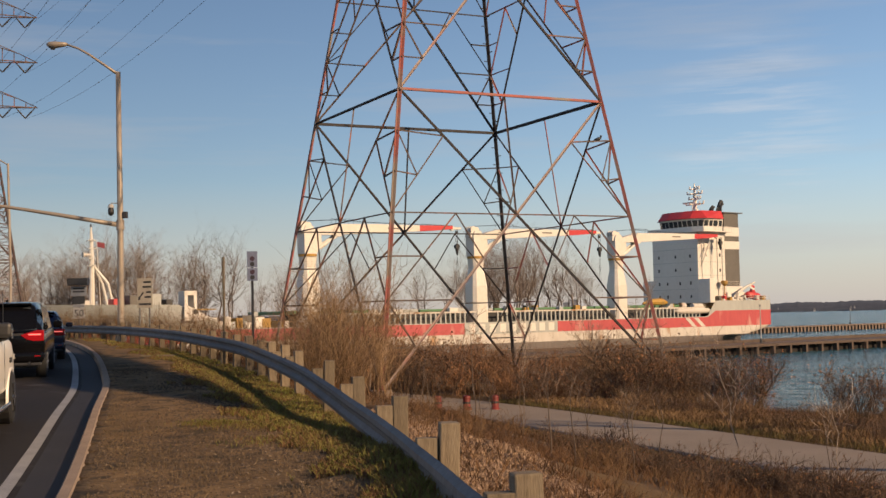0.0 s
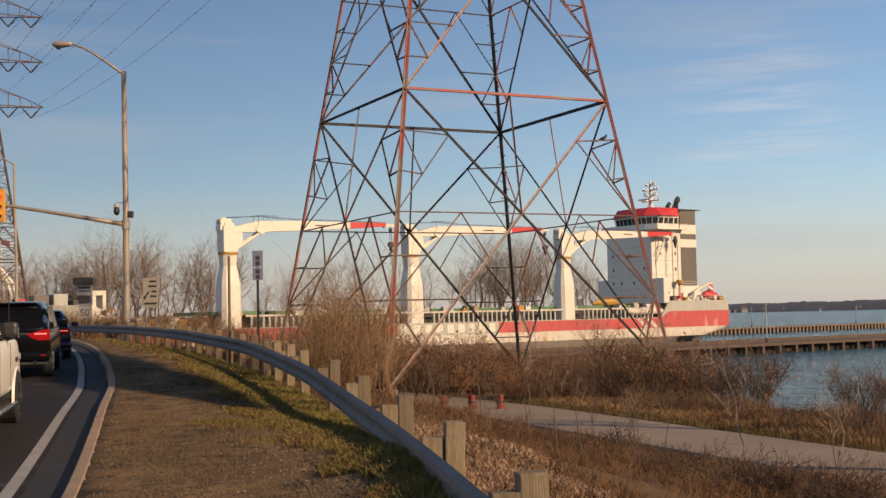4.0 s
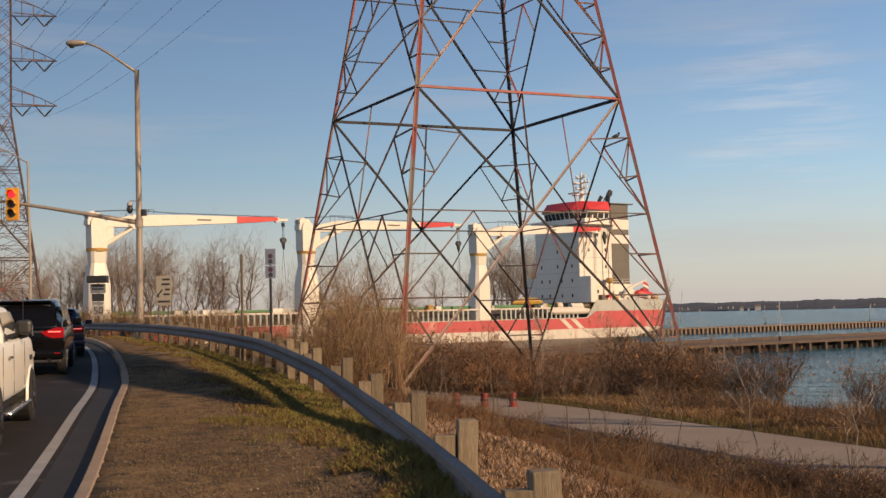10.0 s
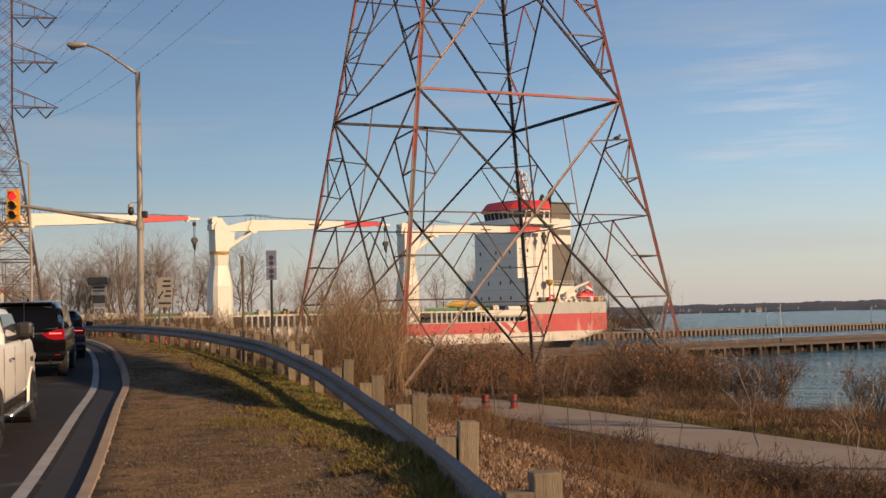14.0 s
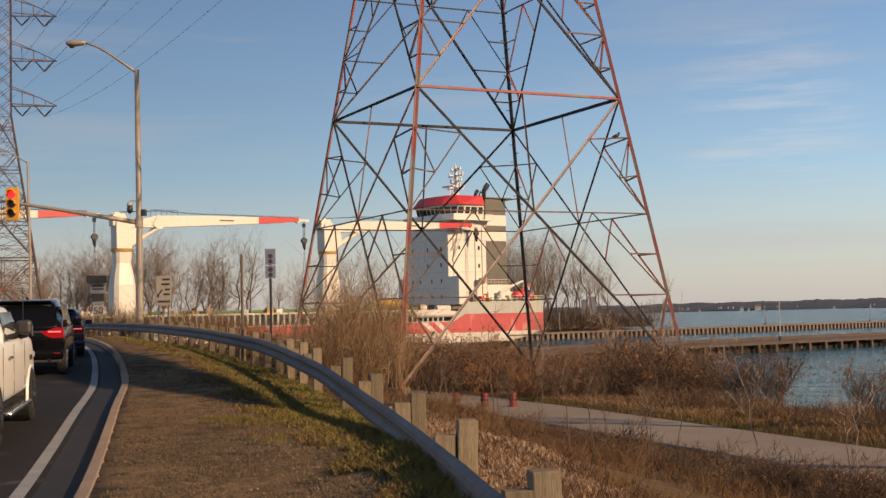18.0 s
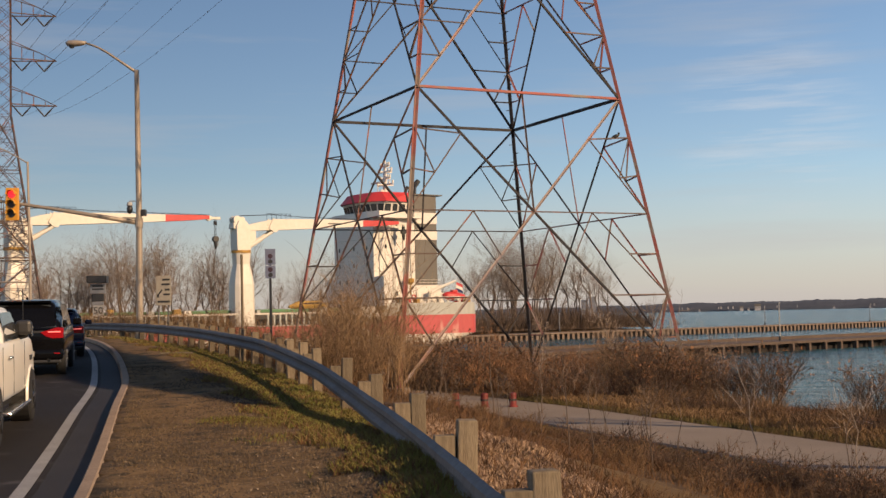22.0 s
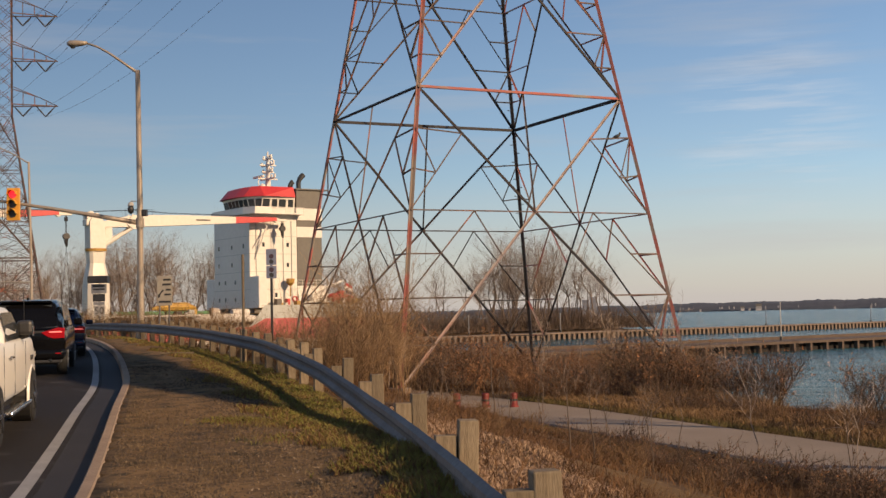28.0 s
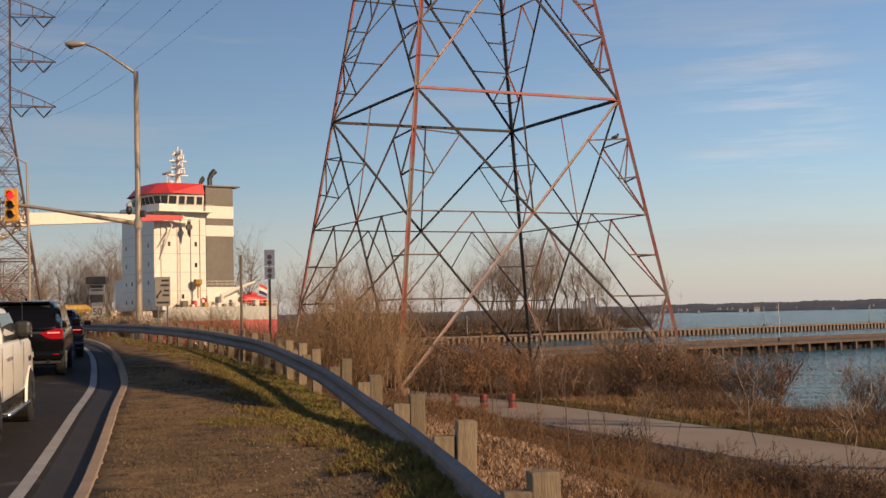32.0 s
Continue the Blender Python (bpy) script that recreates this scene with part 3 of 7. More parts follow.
def lattice_tower(name, label, m, leg_w, finish, pieces=False, turn=math.pi / 4, dense=False):
    """A four-legged lattice tower: splayed legs with crossed bracing, a slim body and three pairs of arms."""
    t = thing(name, label, "transmission tower", m=m)
    half = lambda z: 8.40 - 0.2143 * z if z < 31.5 else 1.65
    corner = lambda k, z: Vector((half(z) * math.cos(k * math.pi / 2), half(z) * math.sin(k * math.pi / 2), z))
    lerp = lambda p, q, u: p + (q - p) * u
    base, za, zt = 0.0, 10.75, 19.4
    mats = finish
    levels = [base, za, zt, 26.0, 31.5]
    for k in range(4):
        s = Shape()
        for z0, z1 in zip(levels[:-1], levels[1:]):
            s.angle(corner(k, z0), corner(k, z1), leg_w, leg_w * 0.18)
        s.angle(corner(k, 31.5), corner(k, 52), leg_w * 0.7, leg_w * 0.12)
        part("leg", s, mats[k], t)
        part("footing", Shape().soft_box((-0.3, -0.3, -1.0), (0.3, 0.3, 0.1), 0.03, 0, Matrix.Translation(corner(k, 0))), M_CONC, t, "concrete footing")
    for k in range(4):
        j = (k + 1) % 4
        # horizontal struts and crossed braces of each face
        strut = Shape().angle(corner(k, za), corner(j, za), leg_w * 0.85, leg_w * 0.12)
        part("strut", strut, mats[4 + k], t)
        for z0, z1 in ((base, za), (za, zt), (zt, 26.0), (26.0, 31.5)):
            w0, w1 = half(z0), half(z1)
            zx = z0 + (z1 - z0) * w0 / (w0 + w1)
            a0, a1, b0, b1 = corner(k, z0), corner(k, z1), corner(j, z0), corner(j, z1)
            x = (corner(k, zx) + corner(j, zx)) / 2
            big = leg_w * (0.62 if z1 <= zt else 0.4)
            part("brace", Shape().angle(a0, b1, big, big * 0.18), mats[8 + k], t)
            part("brace", Shape().angle(b0, a1, big, big * 0.18), mats[12 + k], t)
            runs = []
            thin = leg_w * 0.40
            ea, eb = corner(k, zx), corner(j, zx)
            runs.append((ea, eb, leg_w * 0.38))
            if z1 <= zt:
                top = (a1 + b1) / 2
                runs.append((top, x, leg_w * 0.42))
                for p1, pe, p0, q1 in ((a1, ea, a0, x), (b1, eb, b0, x)):
                    # upper half: leg thirds
                    l1, l2 = lerp(p1, pe, 0.34), lerp(p1, pe, 0.67)
                    d1 = lerp(p1, x, 0.37)
                    runs.append((l1, d1, thin))
                    runs.append((d1, pe, thin))
                    mid = lerp(d1, pe, 0.52)
                    runs.append((l1, mid, thin))
                    runs.append((l2, mid, thin))
                    # lower half
                    q = lerp(pe, x, 0.5)
                    lm, ld, le = lerp(pe, p0, 0.25), lerp(pe, p0, 0.5), lerp(pe, p0, 0.76)
                    runs.append((q, ld, thin))
                    runs.append((lm, lerp(q, ld, 0.5), thin))
                    runs.append((ld, lerp(x, p0, 0.5), thin))
                    runs.append((ld, lerp(x, p0, 0.76), thin * 1.3))
                    runs.append((le, lerp(x, p0, 0.76), thin))
                    runs.append((q, lerp(x, p0, 0.26), thin))
            if dense:
                # close secondary lacing between the legs
                steps = 5 if z1 <= zt else 3
                for i in range(steps):
                    h0, h1 = z0 + (z1 - z0) * i / steps, z0 + (z1 - z0) * (i + 1) / steps
                    m0, m1 = (corner(k, h0) + corner(j, h0)) / 2, (corner(k, h1) + corner(j, h1)) / 2
                    runs += [(corner(k, h0), m1, thin * 0.7), (corner(j, h0), m1, thin * 0.7), (m0, corner(k, h1), thin * 0.7), (m0, corner(j, h1), thin * 0.7), (corner(k, h1), corner(j, h1), thin * 0.7)]
            for p, q, wide in runs:
                part("brace", Shape().angle(p, q, wide, wide * 0.2), mats[16 + k], t)
        if k == 2 and pieces:
            for i in range(58):
                q = corner(2, 1.0 + i * 0.38)
                part("climbing_peg", Shape().bar(q, q + Vector((0.0, 0.2 if i % 2 else -0.2, 0)) + Vector((0.12, 0, 0)), 0.03), D_, t)
        z = 31.5
        while z < 51:
            for p, q in ((k, j), (j, k)):
                part("brace", Shape().angle(corner(p, z), corner(q, z + 2.05), leg_w * 0.3, leg_w * 0.06), mats[16 + k], t)
            z += 2.05
    # arms with hanging insulators
    for z in (33.0, 39.6, 46.2):
        for sx in (-1, 1):
            s = Shape()
            d = Vector((math.cos(turn), math.sin(turn), 0)) * sx
            o = Vector((-d.y, d.x, 0))
            tip = d * 7.5 + Vector((0, 0, z))
            for e in (-1, 1):
                s.angle(d * 1.1 + o * e * 1.1 + Vector((0, 0, z)), tip, 0.16, 0.03)
                s.angle(d * 1.1 + o * e * 1.1 + Vector((0, 0, z + 2.6)), d * 5 + Vector((0, 0, z + 1.2)), 0.12, 0.03)
                s.angle(d * 5 + Vector((0, 0, z + 1.2)), tip, 0.12, 0.03)
                for u in (0.25, 0.5, 0.75):
                    s.angle(lerp(d * 1.1 + o * e * 1.1 + Vector((0, 0, z)), tip, u), lerp(d * 1.1 + Vector((0, 0, z + 2.6)), tip, u), 0.1, 0.02)
            arm = part("arm", s, mats[0], t)
            for r in (2.7, 5.8):
                s = Shape()
                low = d * r + Vector((0, 0, z - 1.55))
                for e in (-1.35, 1.35):
                    s.tube([d * (r + e) + Vector((0, 0, z)), lerp(d * (r + e) + Vector((0, 0, z)), low, 0.5), low], [0.05, 0.13, 0.1], 6)
                part("insulator", s, M_DARK, arm, "dark V-shaped insulator string")
    return t


def arm_ends(m, turn=math.pi / 4):
    out = []
    for z in (33.0, 39.6, 46.2):
        for sx in (-1, 1):
            d = Vector((math.cos(turn), math.sin(turn), 0)) * sx
            out += [m @ (d * r + Vector((0, 0, z - 1.6))) for r in (2.7, 5.8)]
    return out


NEAR_FOOT = -0.75
near_m = Matrix.Translation((1.237, 50, NEAR_FOOT)) @ Matrix.Rotation(-1.913, 4, "Z")
# D_ members carry painted shade; red, rusty and pale ones are finishes
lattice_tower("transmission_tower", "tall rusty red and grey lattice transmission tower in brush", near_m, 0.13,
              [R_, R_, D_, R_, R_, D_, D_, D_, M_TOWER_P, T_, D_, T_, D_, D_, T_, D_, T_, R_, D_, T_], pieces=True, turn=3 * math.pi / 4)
far_m = Matrix.Translation((-62.85, 177, 0.2)) @ Matrix.Rotation(radians(-28), 4, "Z")
lattice_tower("transmission_tower", "distant grey lattice transmission tower beyond the road", far_m, 0.22, [T_] * 20, dense=True)


M_WIRE = material("weathered_wire", (0.16, 0.16, 0.17), (0.12, 0.12, 0.13), 0.6, 0.3, scale=1, fine=6, bump=0)


def build_wires():
    a, b = arm_ends(far_m), arm_ends(near_m, 3 * math.pi / 4)
    for p, q in zip(a, b):
        s = Shape()
        pts = []
        for i in range(33):
            u = i / 32
            pts.append(p + (q - p) * u - Vector((0, 0, 3.4 * 4 * u * (1 - u))))
        s.tube(pts, 0.017, 4)
        line = solid("power_line", s, M_WIRE, "thin grey power line with small spacers between the towers", "power line", "power lines")
        for i in range(3, 32, 4):
            d = (pts[i + 1] - pts[i]).normalized() * 0.14
            part("spacer", Shape().tube([pts[i] - d, pts[i] - d * 0.5, pts[i] + d * 0.5, pts[i] + d], [0.025, 0.055, 0.055, 0.025], 6), M_WIRE, line)


build_wires()


# ---- the ship ----
P_NAVY = material("navy_cloth", (0.02, 0.03, 0.12), (0.015, 0.02, 0.09), 0.8, scale=1, fine=4, bump=0)
ship = thing("cargo_ship", "red and white cargo ship with three deck cranes under way", "cargo ship")
STERN, BOW = -21.5, 143.0
BEAM = 10.9


def half_breadth(u, z):
    b = BEAM
    if u > 100:
        f = (u - 100) / (BOW - 100 + 0.55 * (z - 8))
        b *= max(0.02, 1 - max(0, f) ** (2.3 + 0.1 * z))
    cut = STERN + max(0.0, 5.6 - z) ** 1.3 * 3.2
    if u < cut + 2.4:
        b *= max(0.0, min(1.0, (u - cut) / 2.4)) ** 0.16 if u > cut else 0.0
    return b


def hull_top(u):
    if u < -0.6:
        return 11.15
    if u < 2.0:
        return 11.15 - 3.4 * (u + 0.6) / 2.6
    if u < 117:
        return 7.75
    if u < 118.5:
        return 7.75 + 1.45 * (u - 117) / 1.5
    if u < 124.2:
        return 9.2 + 2.6 * (u - 118.5) / 5.7
    return 11.8 + 0.015 * (u - 124.2)


def red_top(u):
    return 8.95 if u < -0.6 else max(7.6, 8.95 - 1.35 * (u + 0.6) / 2.6)


def build_hull():
    us = spread([(STERN, STERN + 2.4, 0.15), (STERN + 2.4, -12, 0.8), (-12, -1, 2), (-0.6, 2.2, 0.4), (2.5, 117, 3.5), (117, 118.5, 0.5), (118.5, 124.2, 0.95), (124.2, BOW, 1.0)])
    bands = [("lower_hull", M_HULLLOW, lambda u: -3.0, lambda u: 3.7), ("white_band", M_HULLWHITE, lambda u: 3.7, lambda u: 5.55),
             ("red_band", M_RED, lambda u: 5.55, red_top), ("bulwark", M_HULLGREY, red_top, hull_top)]
    hull = None
    for name, mat, lo, hi in bands:
        s = Shape()
        for side in (1, -1):
            k0 = len(s.v)
            rows = 4
            for u in us:
                for r in range(rows + 1):
                    z = lo(u) + (hi(u) - lo(u)) * r / rows
                    uu = u
                    if u > 100:
                        uu = u + (z - 8) * 0.35 * smooth_step(110, BOW, u)
                    s.v.append((uu, side * half_breadth(u, z), z))
            for i in range(len(us) - 1):
                for r in range(rows):
                    s.f.append((k0 + i * (rows + 1) + r, k0 + i * (rows + 1) + r + 1, k0 + (i + 1) * (rows + 1) + r + 1, k0 + (i + 1) * (rows + 1) + r))
                    s.m.append(0)
        part(name, s, mat, ship, smooth=True)
    # transom and decks
    s = Shape()
    s.prism([(-19.8, -8.4), (-17.5, -10.2), (0, -10.2), (0, 10.2), (-17.5, 10.2), (-19.8, 8.4)], 9.7, 9.9)
    s.box((0, -10.7, 7.5), (100, 10.7, 7.65))
    s.prism([(100, -10.7), (118, -9.6), (118, 9.6), (100, 10.7)], 7.5, 7.65)
    s.prism([(118, -9.6), (130, -7.4), (139, -3.5), (142, 0), (139, 3.5), (130, 7.4), (118, 9.6)], 10.9, 11.05)
    part("deck", s, M_OCHRE, ship, "weathered steel decks")


build_hull()


def build_house():
    house = part("deckhouse", Shape().soft_box((-9.0, -6.85, 10.7), (0, 6.85, 26.6), 0.12), M_WHITE, ship, "white seven-storey deckhouse")
    part("side_block", Shape().soft_box((-1.6, 6.85, 10.7), (0.02, 10.1, 16.0), 0.1), M_WHITE, house)
    part("side_block", Shape().soft_box((-1.6, -10.1, 10.7), (0.02, -6.85, 16.0), 0.1), M_WHITE, house)
    s = Shape()
    s.box((-9.0, -6.2, 7.6), (-1.0, 6.2, 10.7))
    part("base", s, M_FUNNEL, house, "dark recess below the deckhouse")
    # bridge deck with wings, wheelhouse, red roof
    s = Shape()
    s.prism([(-9.6, -8.6), (-0.2, -8.6), (0.7, -6.0), (0.7, 6.0), (-0.2, 8.6), (-9.6, 8.6)], 26.5, 26.72)
    part("bridge_deck", s, M_WHITE, house)
    s = Shape()
    out = [(-3.4, -8.5), (-0.3, -8.5), (0.6, -5.9), (0.6, 5.9), (-0.3, 8.5), (-3.4, 8.5)]
    for p, q in zip(out[:-1], out[1:]):
        s.bar((*p, 27.2), (*q, 27.2), 0.08, 1.0)
    part("bridge_bulwark", s, M_WHITE, house)
    ring = lambda g, h: [(-8.8, -6.6 - g * 0.4), (-2.6, -6.6 - g), (-1.0 + g, -4.6), (-0.6 + g, -2.0), (-0.6 + g, 2.0), (-1.0 + g, 4.6), (-2.6, 6.6 + g), (-8.8, 6.6 + g * 0.4)]
    def loft(z0, g0, z1, g1):
        a, b = ring(g0, 0), ring(g1, 0)
        n = len(a)
        sh = Shape()
        sh.add([(*p, z0) for p in a] + [(*p, z1) for p in b], [(i, (i + 1) % n, (i + 1) % n + n, i + n) for i in range(n)] + [tuple(range(n, 2 * n))])
        return sh
    part("wheelhouse", loft(26.7, -0.5, 29.6, 0.3), M_WHITE, house)
    part("roof", loft(29.6, 0.95, 31.4, -0.7), M_SIGNAL_RED, house, "sloping bright red wheelhouse roof")
    a, b = ring(-0.17, 0), ring(0.20, 0)
    k = 0
    for i in range(7):
        p0, p1, q0, q1 = Vector((*a[i], 27.85)), Vector((*a[i + 1], 27.85)), Vector((*b[i], 29.2)), Vector((*b[i + 1], 29.2))
        n = max(1, round((p1 - p0).length / 1.45))
        out = (p1 - p0).cross(q0 - p0).normalized() * 0.03
        if out.dot((p0 + p1) / 2 - Vector((-5, 0, 28))) < 0:
            out = -out
        for j in range(n):
            u0, u1 = (j + 0.08) / n, (j + 0.92) / n
            if i in (0, 6) and j % 2:
                u0, u1 = u0 + 0.03, u1 - 0.02
            f = [p0.lerp(p1, u0) + out, p0.lerp(p1, u1) + out, q0.lerp(q1, u1) + out, q0.lerp(q1, u0) + out]
            w = Shape().add([x for x in f] + [x - out * 2 for x in f], [(0, 1, 2, 3), (0, 4, 5, 1), (1, 5, 6, 2), (2, 6, 7, 3), (3, 7, 4, 0)])
            part("window", w, M_GLASS, house)
    # round-cornered ports on the front, and a few on the side
    port = Shape().soft_box((-0.03, -0.22, -0.36), (0.04, 0.22, 0.36), 0.03).mesh("porthole", M_GLASS)
    for z in (12.2, 15.2, 18.2, 21.2):
        for y in ((-4.9, -2.4, 1.4, 4.6) if z < 17 else (-4.9, 0.2, 4.6)):
            o = part("porthole", port, None, house)
            o.matrix_local = pose(0.02, y, z)
    for u, z in ((-2.6, 21.4), (-7.2, 21.4), (-7.2, 18.0), (-4.9, 12.9)):
        o = part("porthole", port, None, house)
        o.matrix_local = pose(u, 6.87, z, 0, 0, 90)
    # weld lines between the storeys
    for z in (13.8, 16.8, 19.8, 22.8):
        part("storey_line", Shape().box((-9.02, 6.84, z), (0.02, 6.885, z + 0.07)), M_HULLGREY, house)
        part("storey_line", Shape().box((-0.02, -6.85, z), (0.035, 6.85, z + 0.07)), M_HULLGREY, house)
    # ladder, pipes and davit on the port side
    s = Shape()
    for du in (-0.25, 0.25):
        s.tube([(-4.2 + du, 7.0, 11), (-4.2 + du, 7.0, 26)], 0.03, 5)
    for i in range(48):
        s.bar((-4.45, 7.0, 11.2 + i * 0.3), (-3.95, 7.0, 11.2 + i * 0.3), 0.03)
    for u in (-1.2, -6.3, -7.9):
        s.tube([(u, 6.95, 11), (u, 6.95, 25.5)], 0.06, 6)
    part("ladder", s, M_HULLGREY, house)
    s = Shape()
    s.tube([(-1.0, 7.0, 19.0), (-2.6, 8.2, 24.4), (-1.6, 8.4, 25.2)], [0.16, 0.14, 0.1], 6)
    s.tube([(-0.6, 7.0, 20.8), (-2.2, 8.0, 23.5)], 0.1, 6)
    part("davit", s, M_CREAM, house)
    s = Shape()
    s.box((-1.6, 6.86, 12.9), (-2.5, 6.95, 15.9))
    part("door", s, M_SIGNAL_RED, house, "dark red lifebuoy locker door")
    s = Shape()
    s.tube([(-6.9, 8.2, 15.6), (-6.9, 8.2, 14.9), (-6.9, 8.2, 14.4)], [0.75, 0.7, 0.2], 8)
    s.tube([(-6.9, 8.2, 14.4), (-6.9, 8.2, 12.6)], 0.12, 6)
    part("capstan_vent", s, M_OCHRE, house, "brown mushroom ventilator")
    buoy = Shape().tube([(-8.4 + 0.42 * math.cos(k * math.pi / 8), 6.99, 12.2 + 0.42 * math.sin(k * math.pi / 8)) for k in range(17)], 0.1, 6)
    part("lifebuoy", buoy, M_SIGNAL_RED, house, "red lifebuoy on the wall")
    # stepped aft house
    s = Shape()
    s.soft_box((-15.0, -6.0, 9.9), (-9.0, 7.2, 13.0), 0.06)
    s.soft_box((-14.6, -5.0, 13.0), (-9.0, 6.9, 14.4), 0.06)
    part("aft_house", s, M_WHITE, house)
    s = Shape()
    for u in (-13.9, -11.6, -10.2):
        s.box((u, 7.19, 10.0), (u + 0.9, 7.25, 12.0))
    part("aft_doorway", s, M_FUNNEL, house)
    # rails round the wings
    s = Shape()
    for zz in (14.9, 15.4):
        s.tube([(-14.5, 6.8, zz), (-9.1, 6.8, zz)], 0.035, 5)
    for i in range(7):
        s.tube([(-14.5 + i * 0.9, 6.8, 14.4), (-14.5 + i * 0.9, 6.8, 15.4)], 0.03, 5)
    part("aft_railing", s, M_WHITE, house)
    s = Shape()
    for zz in (27.2, 27.7):
        s.tube([(-9.5, 8.5, zz), (-3.4, 8.5, zz)], 0.035, 5)
    for i in range(8):
        s.tube([(-9.5 + i * 0.87, 8.5, 26.7), (-9.5 + i * 0.87, 8.5, 27.7)], 0.03, 5)
    part("wing_railing", s, M_WHITE, house)
    return house


build_house()


def build_funnel():
    f = part("funnel", Shape().soft_box((-14.0, -3.0, 13.0), (-9.05, 6.75, 31.0), 0.1), M_FUNNEL, ship, "dark grey funnel casing with white bands")
    for z0, z1 in ((25.7, 27.75), (22.75, 24.55)):
        part("white_band", Shape().soft_box((-14.05, -3.05, z0), (-9.0, 6.81, z1), 0.05), M_WHITE, f)
    part("cap", Shape().box((-15.2, -3.6, 30.95), (-8.9, 7.1, 31.15)), M_FUNNEL, f)
    for (u, y, r, h) in ((-11.4, 3.4, 0.42, 2.9), (-10.7, 4.6, 0.24, 2.2), (-10.3, 2.0, 0.24, 1.9), (-9.8, 3.0, 0.2, 1.6), (-9.5, 4.4, 0.16, 1.3), (-10.9, 1.0, 0.18, 1.5)):
        pts = [(u, y, 31.0), (u, y, 31.1 + h * 0.55), (u - h * 0.12, y, 31.1 + h * 0.8), (u - h * 0.33, y, 31.1 + h)]
        part("exhaust", Shape().tube(pts, [r, r, r * 1.05, r * 1.2], 10), M_DARK, f)


build_funnel()


def build_ship_mast():
    mast = part("radar_mast", Shape().tube([(-7.2, 0, 31), (-7.2, 0, 33.4), (-7.2, 0, 36.0), (-7.2, 0, 38.2)], [0.6, 0.46, 0.34, 0.12], 8), M_WHITE, ship)
    part("mast_foot", Shape().tube([(-7.2, 0, 31), (-7.2, 0, 32.3)], [1.1, 0.5], 8), M_WHITE, mast)
    for z, w in ((33.4, 2.6), (34.6, 1.7), (35.8, 2.2), (36.9, 1.4)):
        yard = part("yardarm", Shape().bar((-7.2, -w, z), (-7.2, w, z), 0.26), M_WHITE, mast)
        part("yard_brace", Shape().bar((-7.2 - w * 0.7, 0, z), (-7.2 + w * 0.7, 0, z), 0.22), M_WHITE, yard)
        for e in (-w, 0.55 * w, w):
            part("mast_lamp", Shape().tube([(-7.2, e, z), (-7.2, e, z + 0.65)], 0.2, 6), M_WHITE, yard)
    part("radar_scanner", Shape().soft_box((-5.6, -1.9, 33.5), (-5.2, 1.9, 33.85), 0.06), M_CREAM, mast)
    s = Shape()
    s.tube([(-4.6, 1.5, 31), (-4.6, 1.5, 33.6)], 0.09, 6)
    s.bar((-4.6, 0.7, 33.5), (-4.6, 2.3, 33.5), 0.1)
    part("aerial", s, M_CREAM, mast)
    bm = bmesh.new()
    bmesh.ops.create_uvsphere(bm, u_segments=12, v_segments=8, radius=0.55)
    part("radome", Shape().take(bm, 0, pose(-4.9, 2.4, 31.7)), M_WHITE, mast, smooth=True)


build_ship_mast()


